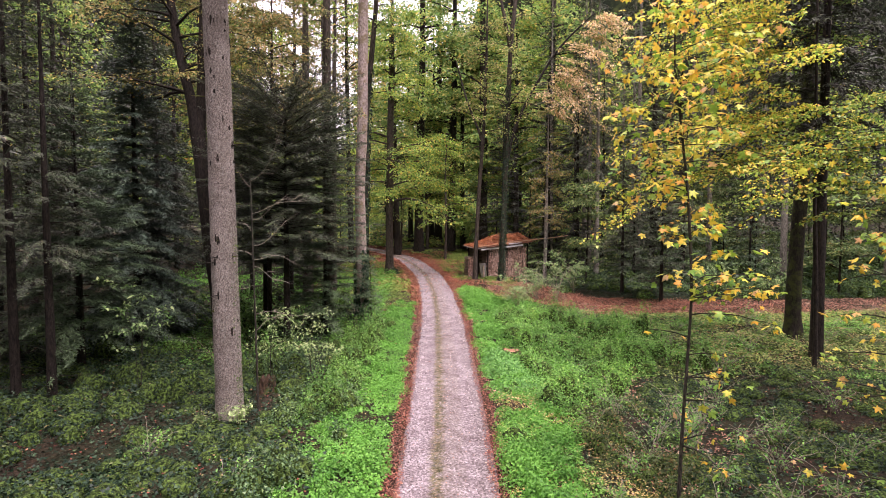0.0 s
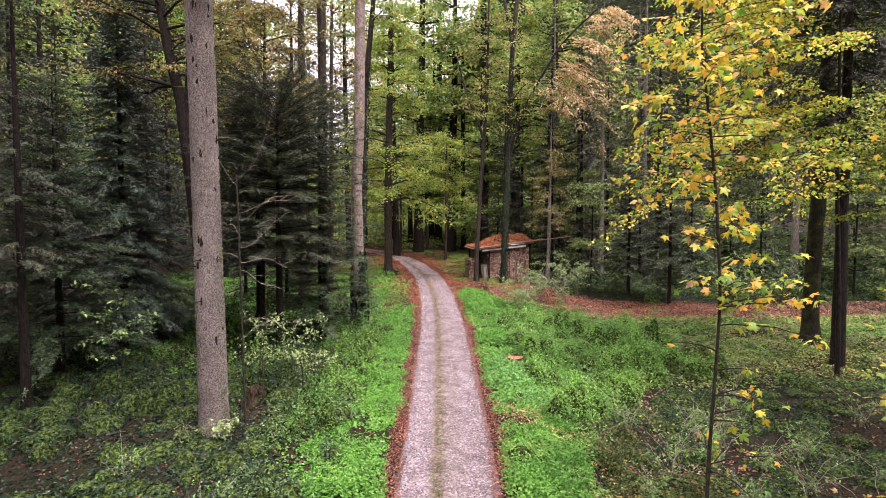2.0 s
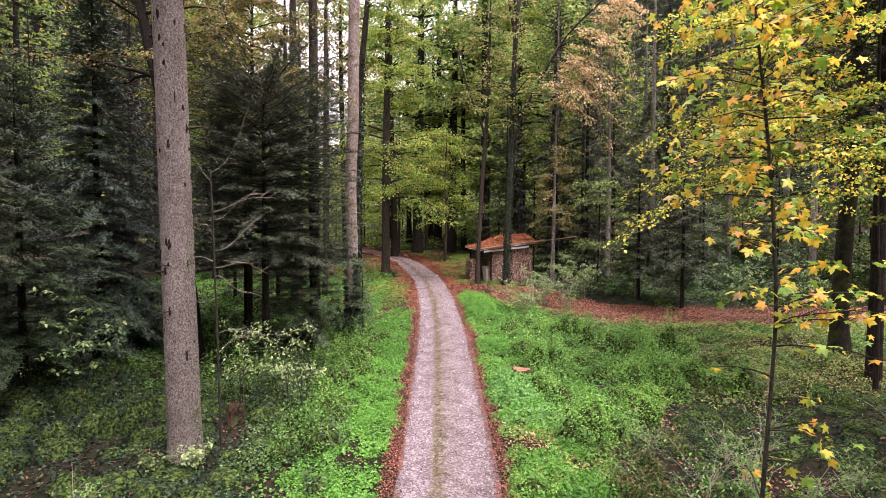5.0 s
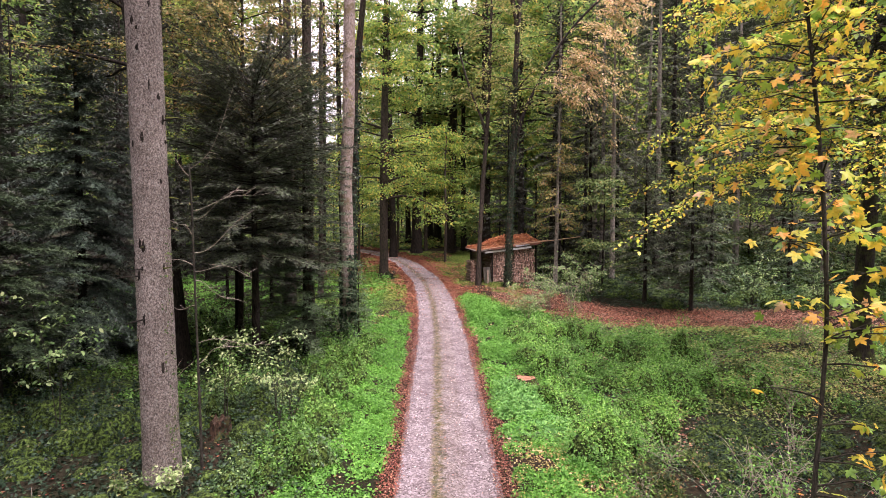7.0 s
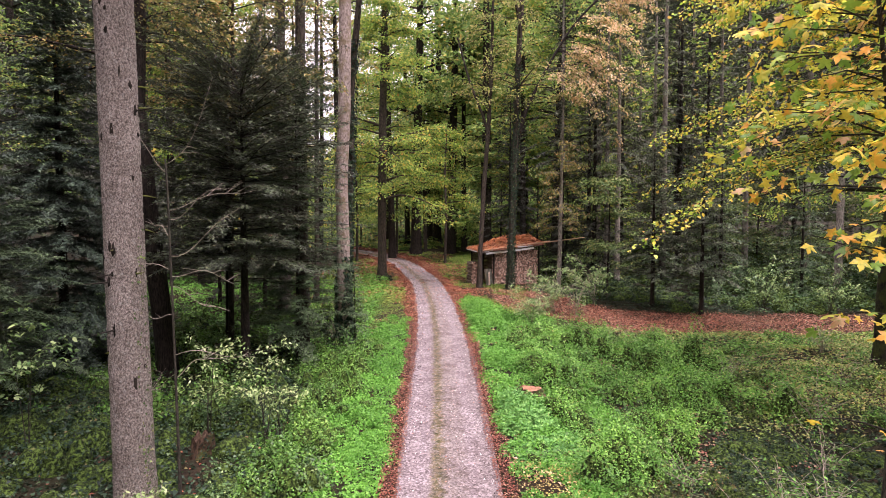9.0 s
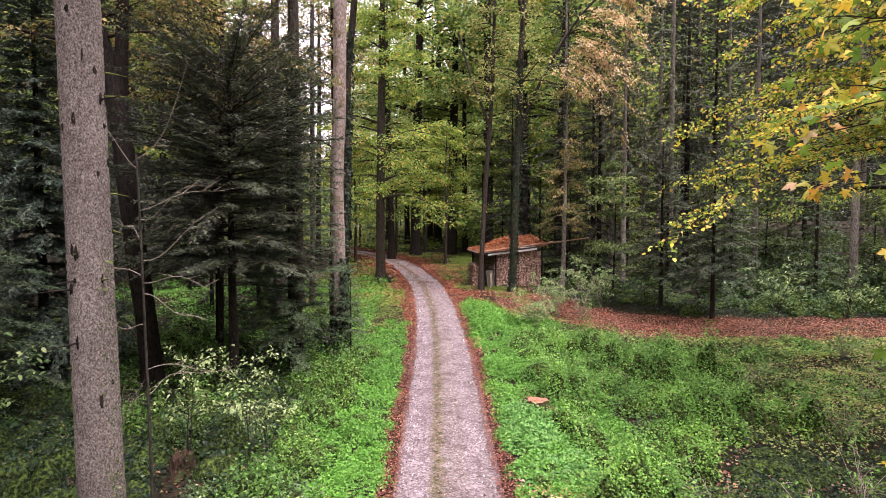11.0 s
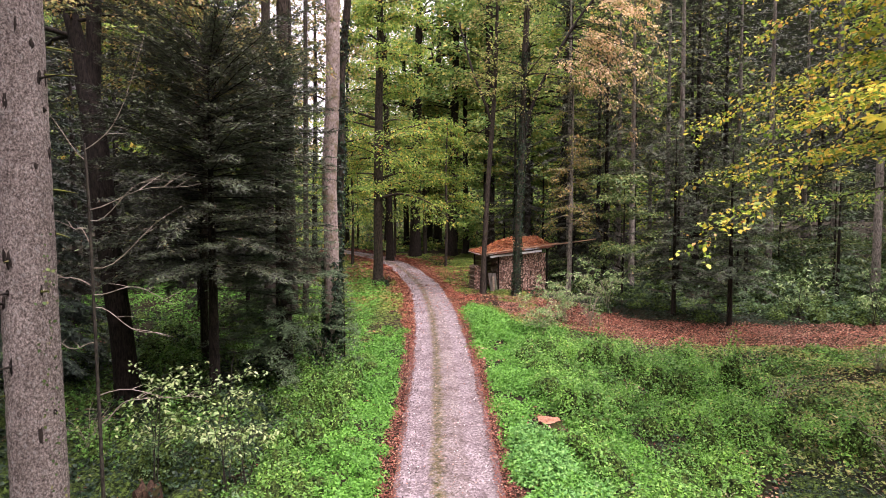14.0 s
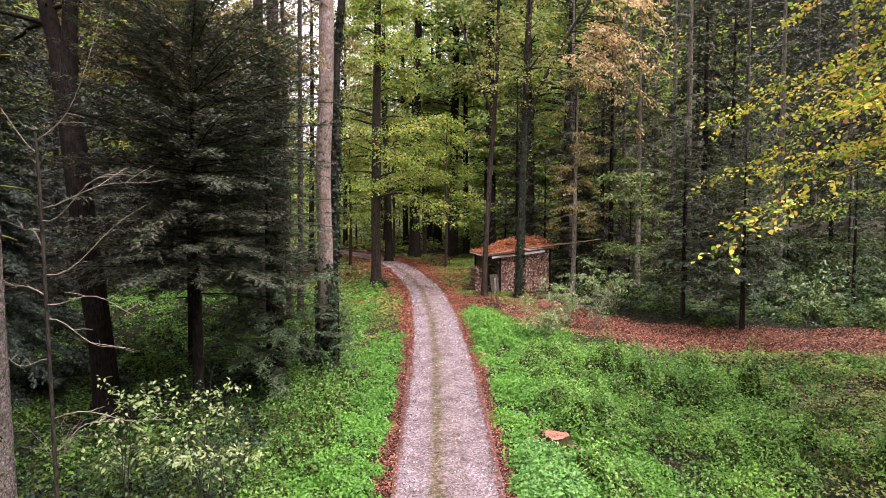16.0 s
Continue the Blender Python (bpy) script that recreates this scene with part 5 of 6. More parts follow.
ivy_r = lambda x, y, u, w: step01(u, 4.2, 6.5) * (1 - step01(y - 0.9 * np.clip(u - 3.5, 0, 5), 16.5, 18.5)) * (1 - step01(y, 21, 23.5)) * (0.25 + 0.75 * step01(value_noise(x, y, 1.7, 14), 0.3, 0.55))
domes("ivy_carpet", "dark ivy and bramble mounds under the saplings", MAT["ivy"], 700, (4, 20), (8.5, 25), ivy_r, (0.35, 0.75), (0.1, 0.4), 190, 0.055, 106, aspect=0.8)
mix_r = lambda x, y, u, w: band(u, 1.6, 6.3, 0.6) * (1 - step01(y, 17, 21)) * step01(value_noise(x, y, 1.2, 15), 0.35, 0.55)
domes("low_shrubs", "patchy green seedlings and low shrubs among litter", MAT["bush"], 330, (1, 11), (8.5, 21), lambda x, y, u, w: mix_r(x, y, u, w) * (1 - step01(u, 3.0, 4.2)), (0.2, 0.5), (0.12, 0.42), 420, 0.055, 107)
domes("bramble_thicket", "brown-green brambles with fading leaves among litter", MAT["bramble"], 620, (3, 13), (8.5, 22), lambda x, y, u, w: band(u, 3.4, 6.0, 0.7) * (1 - step01(y, 17, 21)) * step01(value_noise(x, y, 1.2, 15), 0.32, 0.55), (0.25, 0.6), (0.2, 0.8), 330, 0.058, 138)
cover("low_shrubs", "small dull green plants among litter", MAT["understorey"], 18000, (1, 10), (8.5, 20), lambda x, y, u, w: (u > 1.4) * (u < 7) * step01(value_noise(x, y, 0.9, 34), 0.3, 0.6), 0.15, 0.06, 117, 0.45)
domes("bramble_thicket", "browning brambles with fading leaves towards the clearing", MAT["bramble"], 220, (7.5, 19), (15, 27), lambda x, y, u, w: step01(u, 7.5, 9.0) * (w > 3.0) * step01(value_noise(x, y, 1.5, 45), 0.35, 0.6), (0.25, 0.55), (0.15, 0.5), 230, 0.065, 148)
cover("low_plants", "low green plants along the leaf-strewn spur", MAT["bush"], 26000, (4, 22), (24, 36), lambda x, y, u, w: (u > 4) * band(w, 1.9, 4.8, 0.4) * (away(x, y, SPUR) > 0), 0.3, 0.075, 152, 0.5)
cover("ivy_carpet", "dark ivy creeping along the far edge of the spur", MAT["ivy"], 22000, (5, 24), (33, 42), lambda x, y, u, w: (u > 5) * band(w, 1.9, 4.5, 0.3) * (away(x, y, SPUR) < 0), 0.4, 0.09, 153, 0.5)
dry_r = lambda x, y, u, w: step01(u, 9.0, 11.5) * (w > 2.2) * (0.25 + 0.75 * step01(value_noise(x, y, 1.6, 16), 0.3, 0.6)) * step01(y, 19, 23) * (y < 31.5)
domes("meadow_plants", "brambles and fading plants in the clearing", MAT["bush"], 420, (8, 26), (18, 33), dry_r, (0.3, 0.7), (0.12, 0.45), 170, 0.075, 108)
cover("meadow_plants", "low olive-green plants turning brown in the clearing", MAT["meadow"], 60000, (6.5, 24), (18.5, 33), lambda x, y, u, w: step01(u, 6.5, 9.5) * (w > 1.9) * step01(y - 0.5 * np.clip(u - 6, 0, 4), 18, 21) * (0.3 + 0.7 * step01(value_noise(x, y, 1.3, 48), 0.25, 0.5)), 0.3, 0.08, 156, 0.5)
cover("meadow_plants", "pale grass and fading plants in the clearing", MAT["dry"], 15000, (8, 26), (18, 33), dry_r, 0.4, 0.2, 118, 1.2, aspect=0.12)
edge_r = lambda x, y, u, w: (w > 2.0) * step01(x, 6.0, 8.0) * (y > 34 - (x > 12)) * (0.3 + 0.7 * value_noise(x, y, 1.8, 17))
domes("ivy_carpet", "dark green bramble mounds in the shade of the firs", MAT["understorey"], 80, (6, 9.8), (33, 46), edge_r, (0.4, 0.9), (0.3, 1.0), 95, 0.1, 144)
# dark ivy put here to stand for the shadow beneath the firs
domes("ivy_carpet", "dark ivy mounds standing in for shadow under the young firs", MAT["ivy"], 130, (9.6, 14.5), (33, 46), edge_r, (0.4, 0.9), (0.3, 1.0), 95, 0.1, 146)
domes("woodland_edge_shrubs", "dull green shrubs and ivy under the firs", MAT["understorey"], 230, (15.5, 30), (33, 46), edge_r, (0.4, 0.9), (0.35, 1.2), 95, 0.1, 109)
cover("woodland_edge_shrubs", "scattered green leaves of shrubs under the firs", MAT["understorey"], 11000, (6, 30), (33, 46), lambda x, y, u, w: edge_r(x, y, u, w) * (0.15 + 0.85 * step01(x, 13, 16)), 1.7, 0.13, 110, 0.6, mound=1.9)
grass = lambda x, y, u, w: (np.abs(u) > 1.6) * (w > 1.2) * (0.2 + 0.8 * step01(value_noise(x, y, 2.2, 18), 0.3, 0.55)) * (y > 41 - 3 * (u < 0)) * ~((x > 1.2) & (x < 7) & (y > 42) & (y < 48))
cover("woodland_grass", "short green grass and herbs beside the bend", MAT["moss"], 110000, (-9, 5.5), (37, 64), grass, 0.13, 0.125, 111, 0.5, aspect=0.5)
cover("moss_carpet", "yellow-green moss and short grass beside the bend", MAT["moss"], 60000, (-6.5, 6.5), (32.5, 50), lambda x, y, u, w: band(np.abs(u), 1.7, 6.0, 0.5) * (w > 1.0) * (0.35 + 0.65 * step01(value_noise(x, y, 1.4, 46), 0.25, 0.5)) * (1 - step01(-u, 3.2, 4.4)), 0.07, 0.075, 151, 0.5, aspect=0.6)
cover("woodland_grass", "short green grass before the wood shed", MAT["moss"], 16000, (0.6, 5), (36, 44), lambda x, y, u, w: (u > 1.7) * step01(value_noise(x, y, 1.2, 36), 0.3, 0.55), 0.14, 0.1, 130, 0.5, aspect=0.5)
# dark plants cover bright ground where the tall crowns cast too little shade
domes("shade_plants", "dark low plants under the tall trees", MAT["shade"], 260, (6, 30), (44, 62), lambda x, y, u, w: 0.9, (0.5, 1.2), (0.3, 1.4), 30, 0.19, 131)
domes("herb_carpet", "bright green low herbs along the track", MAT["herb"], 520, (-5, 5), (-12, 10.5), lambda x, y, u, w: band(np.abs(u), 1.55, 3.4 + value_noise(y * 0, y, 2.4, 43), 0.15), (0.25, 0.5), (0.16, 0.4), 110, 0.1, 141, aspect=0.75, core=False)
domes("bramble_thicket", "green brambles and low shrubs beside the track", MAT["bush"], 520, (-11, 11), (-12, 10), lambda x, y, u, w: (np.abs(u) > 3.2) * (0.4 + 0.6 * value_noise(x, y, 2.0, 37)), (0.35, 0.8), (0.25, 0.9), 55, 0.12, 132)
domes("ivy_carpet", "dark ivy mounds in the wood beside the track", MAT["ivy"], 900, (-22, 22), (-12, 9.5), lambda x, y, u, w: np.abs(u) > 4, (0.6, 1.4), (0.25, 0.8), 11, 0.2, 133)
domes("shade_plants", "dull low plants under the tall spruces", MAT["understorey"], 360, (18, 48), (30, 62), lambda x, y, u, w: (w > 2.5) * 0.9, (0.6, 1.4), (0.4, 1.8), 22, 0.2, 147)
cover("woodland_grass", "bright green undergrowth between the far trunks", MAT["lime"], 30000, (-34, 16), (66, 88), lambda x, y, u, w: (np.abs(u) > 1.5) * (0.25 + 0.75 * value_noise(x, y, 3.0, 19)), 1.2, 0.3, 112, 0.6)
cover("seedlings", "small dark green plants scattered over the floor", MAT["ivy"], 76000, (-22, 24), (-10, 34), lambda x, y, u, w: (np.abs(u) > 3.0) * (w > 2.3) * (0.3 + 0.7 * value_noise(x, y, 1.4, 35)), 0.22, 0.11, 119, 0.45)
domes("shade_shrubs", "dull green shrubs under the dark firs", MAT["hedge"], 220, (-13, -4.2), (22, 37), lambda x, y, u, w: (-u > 3.6) * step01(value_noise(x, y, 1.5, 38), 0.35, 0.6), (0.3, 0.75), (0.5, 1.7), 170, 0.085, 139)
cover("fern_carpet", "low green plants under the firs", MAT["herb"], 50000, (-20, -3.5), (27, 48), lambda x, y, u, w: (-u > 2.5) * (0.15 + 0.85 * step01(value_noise(x, y, 2.0, 20), 0.35, 0.6)), 0.45, 0.1, 113, 0.5)


# ---------------------------------------------------------------- fallen leaves
def litter(label, mat, n, xs, ys, chance, size, seed, lift=0.02, surface=land):
    rs = np.random.default_rng(seed)
    x, y = sown(n, xs, ys, rs, chance)
    P = np.stack([x, y, surface(x, y) + lift + rs.uniform(0, 0.025, len(x))], 1)
    a = rs.uniform(0, 6.283, len(x))
    D = np.stack([np.cos(a), np.sin(a), rs.normal(0.05, 0.15, len(x))], 1)
    N = np.array([0, 0, 1.0]) + rs.normal(0, 0.28, (len(x), 3))
    L = size * rs.uniform(0.6, 1.3, len(x)) * (1 + np.clip(y - 22, 0, 40) / 45)
    tagged(new("fallen_leaves", mesh_of("fallen_leaves", *blades(P, D, N, L, L * 0.72, 0.25), mat)), label, "leaf litter", kind="stuff")


verge = lambda x, y, u, w: band(np.abs(u + 0.03), 1.09 - 0.1 * value_noise(x, y, 0.6, 22), 1.47 + 0.55 * step01(y, 30, 44) + 0.2 * (value_noise(x, y, 1.4, 21) - 0.4), 0.07) + 0.45 * band(np.abs(u), 1.2, 2.9, 0.3) * step01(y, 34, 44) * step01(value_noise(x, y, 1.3, 25), 0.35, 0.6)
litter("dark red fallen leaves lying along both edges of the gravel", MAT["litter_dark"], 105000, (-2.2, 2.2), (6, 34), verge, 0.05, 121)
litter("rust-red fallen leaves strewn along the bend of the gravel", MAT["litter"], 130000, (-8, 4), (33, 60), verge, 0.065, 154)
litter("rust-red fallen leaves lying beside the gravel", MAT["litter"], 46000, (-2.5, 2.5), (-14, 6), verge, 0.085, 142)
litter("rust-red fallen leaves along the bend of the track", MAT["litter"], 16000, (-14, -2), (50, 68), verge, 0.12, 122)
litter("scattered fallen leaves on the gravel", MAT["litter_pale"], 3600, (-1.3, 1.3), (-8, 48), lambda x, y, u, w: (np.abs(u) < 1.1) * (0.15 + 0.5 * band(np.abs(u), 0, 0.22, 0.1)), 0.045, 123, 0.03)
litter("fallen leaves scattered on the gravel of the bend", MAT["litter"], 16000, (-12, 1.5), (33, 64), lambda x, y, u, w: (np.abs(u) < 1.15) * (0.1 + 0.5 * step01(y, 34, 46)) * step01(value_noise(x, y, 0.8, 47), 0.3, 0.6), 0.06, 155, 0.03)
litter("thick pinkish-brown fallen leaves covering the spur", MAT["litter_pale"], 60000, (3, 27), (28, 42), lambda x, y, u, w: 1 - step01(w, 1.5, 2.2), 0.06, 124)
litter("red-brown fallen leaves covering the spur and the shed's front", MAT["litter"], 90000, (0.5, 20), (29, 44), lambda x, y, u, w: (np.abs(u) > 1.2) * (0.3 + 0.7 * step01(x, 3, 6)) * (1 - step01(w, 1.3, 2.6)) * (1 - 0.45 * step01(x, 9, 16)), 0.06, 125)
litter("dry fallen leaves among the plants", MAT["litter_pale"], 9000, (1.3, 9), (8, 31), lambda x, y, u, w: (u > 1.4) * step01(value_noise(x, y, 1.3, 26), 0.5, 0.7), 0.09, 126, 0.05)
litter("yellowed fallen leaves between low herbs beside the track", MAT["litter_yellow"], 9000, (1.4, 5.5), (9, 18.5), lambda x, y, u, w: band(u, 1.5, 4.6, 0.4) * (0.15 + 0.85 * step01(value_noise(x, y, 1.1, 9), 0.7, 0.45)), 0.055, 149, 0.12)
litter("pale dry leaves strewn over the clearing", MAT["litter_yellow"], 6000, (8.5, 24), (21, 32), lambda x, y, u, w: step01(u, 8.5, 10.5) * step01(value_noise(x, y, 1.6, 16), 0.75, 0.3), 0.075, 150, 0.05)
litter("dry fallen leaves in the grass of the bend", MAT["litter"], 6000, (-9, 6), (37, 62), lambda x, y, u, w: (np.abs(u) > 1.2) * step01(value_noise(x, y, 1.7, 27), 0.4, 0.65), 0.11, 127, 0.08)
litter("fallen leaves on the dark forest floor", MAT["litter"], 1600, (-16, -3), (8, 36), lambda x, y, u, w: (-u > 2.5) * step01(value_noise(x, y, 1.3, 28), 0.45, 0.7), 0.09, 128, 0.1)
litter("brown leaves and twigs over the bare soil", MAT["litter"], 14000, (-20, 24), (-12, 34), lambda x, y, u, w: (np.abs(u) > 2.0) * 0.8, 0.09, 129, 0.02)


def loose_stones(n, seed):
    """Small broken stones lying on the track, each a low uneven pyramid."""
    rs = np.random.default_rng(seed)
    x, y = sown(n, (-6, 1.4), (4, 58), rs, lambda x, y, u, w: (np.abs(u) < 1.08) * (1 - 0.6 * band(np.abs(u), 0.4, 0.75, 0.12)))
    u = away(x, y, TRACK)
    r = rs.uniform(0.010, 0.024, len(x)) * (1 + np.clip(y - 18, 0, 40) / 40)
    z = land(x, y) - 0.035 * np.exp(-((np.abs(u) - 0.62) / 0.22) ** 2) + 0.03 * np.exp(-(u / 0.24) ** 2)
    a = rs.uniform(0, 6.283, len(x))
    V = [np.stack([x + np.cos(a + k * 2.094) * r * rs.uniform(0.7, 1.3, len(x)), y + np.sin(a + k * 2.094) * r * rs.uniform(0.7, 1.3, len(x)), z - 0.01], 1) for k in range(3)]
    V.append(np.stack([x + rs.normal(0, 0.3, len(x)) * r, y + rs.normal(0, 0.3, len(x)) * r, z + r * rs.uniform(0.7, 1.4, len(x))], 1))
    b = np.arange(len(x))[:, None] * 4
    F = np.concatenate([b + np.array([[k, (k + 1) % 3, 3]]) for k in range(3)])
    tagged(new("loose_stones", mesh_of("loose_stones", np.stack(V, 1).reshape(-1, 3), F, MAT["stone"])), "loose grey and pale pinkish stones on the gravel track", "gravel", kind="stuff")


loose_stones(26000, 134)


# ---------------------------------------------------------------- saplings and shrubs
def lobed_leaf():
    """One maple leaf: five lobes round a stalk, slightly cupped. Length 1 along x."""
    ang = [180, 152, 133, 118, 104, 88, 73, 62, 51, 40, 33, 24, 14, 0]
    rad = [0.10, 0.30, 0.47, 0.37, 0.29, 0.45, 0.52, 0.70, 0.53, 0.42, 0.33, 0.53, 0.58, 0.82]
    pts = [(math.cos(radians(a)) * r, math.sin(radians(a)) * r) for a, r in zip(ang, rad)]
    pts = pts + [(x, -y) for x, y in pts[-2:0:-1]]
    V = [(0.12, 0, 0.03)] + [(x + 0.2, y, -0.2 * (x * x + y * y) ** 0.5 * (1 + 0.5 * math.sin(5 * math.atan2(y, x)))) for x, y in pts]
    n = len(pts)
    F = [(0, 1 + i, 1 + (i + 1) % n) for i in range(n)]
    return np.array(V), np.array(F)


LOBED_V, LOBED_F = lobed_leaf()
leaf_mesh = mesh_of("leaf", LOBED_V, LOBED_F, MAT["maple_single"])


def lobed_cloud(P, D, N, S):
    D = unit(D)
    Y = unit(np.cross(N, D))
    Z = np.cross(D, Y)
    V = P[:, None] + (D[:, None] * LOBED_V[None, :, :1] + Y[:, None] * LOBED_V[None, :, 1:2] + Z[:, None] * LOBED_V[None, :, 2:]) * S[:, None, None]
    F = (np.arange(len(P))[:, None, None] * len(LOBED_V) + LOBED_F[None]).reshape(-1, 3)
    return V.reshape(-1, 3), F


def maple(at, ctrl, label, branches, singles, seed, size=0.2, bark="bark_sapling", group="near maples"):
    """A young maple; branches: rows of (height, compass angle, length, leaves)."""
    rs = np.random.default_rng(seed)
    tree = thing("maple_sapling", at, label, "maple", group)
    P, R = stem(ctrl, 0.12)
    wood = Soup()
    wood.add(*trunk_tube(P, R, 10, 0.3, rs, 0.04))
    Q, D = [], []
    for h, az, L, count in branches:
        i = min(len(P) - 1, int(np.searchsorted(P[:, 2], h)))
        line = limb_line(P[i], radians(az), L, rs.uniform(0.1, 0.55), rs.uniform(0.1, 0.4), rs)
        twig = Soup().add(*tube(line, np.linspace(min(R[i] * 0.5, 0.02), 0.004, len(line)), 5))
        s = (1 - rs.uniform(0, 1, count) ** 1.6 * 0.85) * (len(line) - 1.001)
        k = s.astype(int)
        p = line[k] + (line[k + 1] - line[k]) * (s - k)[:, None]
        a = rs.uniform(0, 6.283, count)
        d = np.stack([np.cos(a), np.sin(a), rs.normal(-0.1, 0.35, count)], 1)
        st = p + d * rs.uniform(0.06, 0.26, count)[:, None]
        twig.add(*sticks(p, st, 0.004, 0.0025))
        part("branch", twig.mesh("branch", MAT[bark], True), tree)
        Q.append(st), D.append(d + np.array([0, 0, -0.35]))
    Q, D = np.concatenate(Q), np.concatenate(D)
    N = np.array([0, -0.1, 1.0]) + rs.normal(0, 0.8, Q.shape)
    S = size * rs.uniform(0.6, 1.25, len(Q))
    part("trunk", wood.mesh("trunk", MAT[bark], True), tree)
    order = rs.permutation(len(Q))
    one, rest = order[:singles], order[singles:]
    if len(rest):
        part("crown", mesh_of("crown", *lobed_cloud(Q[rest], D[rest], N[rest], S[rest]), MAT["maple"]), tree)
    for i in one:
        d = unit(D[i])
        yv = unit(np.cross(N[i], d))
        zv = np.cross(d, yv)
        ob = part("leaf", leaf_mesh, tree)
        m = Matrix((( *[d[0], yv[0], zv[0]], 0), (*[d[1], yv[1], zv[1]], 0), (*[d[2], yv[2], zv[2]], 0), (0, 0, 0, 1)))
        ob.matrix_basis = Matrix.Translation(Q[i]) @ m @ Matrix.Diagonal((S[i], S[i], S[i], 1))
    return tree


rs = np.random.default_rng(90)
rows = [(rs.uniform(4.2, 5.4), rs.uniform(-75, 40), rs.uniform(0.8, 2.0), 15) for _ in range(8)]
rows += [(rs.uniform(4.5, 5.4), rs.uniform(120, 260), rs.uniform(0.5, 1.1), 8) for _ in range(3)]
rows += [(rs.uniform(5.6, 7.6), rs.uniform(0, 360), rs.uniform(0.4, 1.3), 10) for _ in range(13)]
rows += [(rs.uniform(7.4, 12.4), rs.uniform(0, 360), rs.uniform(0.5, 1.6), 12) for _ in range(28)]
rows += [(rs.uniform(1.4, 3.4), rs.uniform(-60, 120), rs.uniform(0.5, 1.3), 5) for _ in range(9)]
rows += [(rs.uniform(6.6, 12.2), rs.uniform(-70, 60), rs.uniform(1.0, 2.3), 13) for _ in range(14)]
rows += [(rs.uniform(6.8, 11.0), rs.uniform(120, 230), rs.uniform(0.9, 1.7), 11) for _ in range(8)]
rows += [(rs.uniform(6.6, 9.0), rs.uniform(90, 300), rs.uniform(0.7, 1.5), 13) for _ in range(12)]
rows += [(rs.uniform(6.8, 11.0), rs.uniform(110, 260), rs.uniform(0.8, 1.6), 12) for _ in range(9)]
rows += [(3.75, 172, 0.95, 2)]
maple(stand(5.05, 12.0, 0.02), [(0, -0.1, 0, 0.042), (2, -0.04, 0, 0.036), (3.9, 0.06, 0, 0.03), (4.9, 0.1, 0, 0.028), (6.7, -0.02, 0, 0.028), (8.3, -0.21, 0, 0.024), (9.5, -0.38, 0, 0.02), (10.7, -0.33, 0, 0.018), (12.8, -0.3, 0, 0.008)],
      "slender young maple with large yellow, orange and green leaves", rows, 300, 91, 0.155)
rows = [(rs.uniform(0.8, 7.5), rs.uniform(110, 230), rs.uniform(0.7, 1.9), 10) for _ in range(22)]
maple(stand(8.9, 10.8, 0.02), [(0, 0, 0, 0.05), (4, -0.1, 0, 0.04), (8, 0, 0, 0.01)], "young maple with green and yellow leaves beside the slender one", rows, 60, 92, 0.14)


def shrub(name, at, stems, height, label, leaf, seed, leaves=26, size=0.12, bark="twig", spread=0.5, low=0.45, radius=0.012, branch=5, aspect=0.45, category="shrub", group="", jitter=0.06):
    """Thin arching stems from one foot with leaves along their upper twigs."""
    rs = np.random.default_rng(seed)
    ob = thing(name, at, label, category, group)
    wood, Q, D = Soup(), [], []
    for k in range(stems):
        az = rs.uniform(0, 6.283)
        h = height * rs.uniform(0.6, 1.05)
        out = spread * h * rs.uniform(0.2, 1.0)
        s = np.linspace(0, 1, 9)
        line = np.stack([np.cos(az) * out * s ** 1.6, np.sin(az) * out * s ** 1.6, h * (s - 0.15 * s ** 3)], 1) + rs.normal(0, 0.025, (9, 3)) * s[:, None]
        line[:, 0] += rs.normal(0, 0.06)
        wood.add(*tube(line, np.linspace(radius, 0.004, 9), 5))
        for b in range(branch):
            i = rs.integers(int(low * 8), 8)
            l2 = limb_line(line[i], rs.uniform(0, 6.283), height * rs.uniform(0.12, 0.3), rs.uniform(0.1, 0.7), rs.uniform(0.1, 0.5), rs, 5)
            wood.add(*tube(l2, np.linspace(radius * 0.5, 0.003, 5), 4))
            if leaves:
                t = rs.uniform(0.2, 1.0, leaves) * 3.999
                j = t.astype(int)
                Q.append(l2[j] + (l2[j + 1] - l2[j]) * (t - j)[:, None] + rs.normal(0, jitter, (leaves, 3)))
                a = rs.uniform(0, 6.283, leaves)
                D.append(np.stack([np.cos(a), np.sin(a), rs.normal(-0.5, 0.3, leaves)], 1))
    part("stem", wood.mesh("stem", MAT[bark], True), ob)
    if leaves:
        Q, D = np.concatenate(Q), np.concatenate(D)
        L = size * rs.uniform(0.6, 1.3, len(Q))
        part("foliage", mesh_of("foliage", *blades(Q, D, np.array([0, 0, 1.0]) + rs.normal(0, 0.4, Q.shape), L, L * aspect * 1.15, oval=True), MAT[leaf]), ob)
    return ob


shrub("elder_shrub", stand(-6.05, 20.1), 3, 4.3, "thin-stemmed shrub with pale yellow-green leaf tufts", "sapling", 201, 34, 0.1, bark="bark_sapling", low=0.6, spread=0.13, jitter=0.08, branch=5, group="pale shrubs by the track")
shrub("elder_shrub", stand(-4.6, 20.3), 4, 3.5, "thin-stemmed shrub with pale yellow-green leaf tufts", "sapling", 202, 26, 0.09, bark="bark_sapling", low=0.8, spread=0.34, jitter=0.07, branch=3, group="pale shrubs by the track")
shrub("elder_shrub", stand(-4.3, 20.6), 4, 2.5, "small shrub with few pale leaves", "sapling", 203, 14, 0.09, bark="bark_sapling", low=0.5, group="pale shrubs by the track")
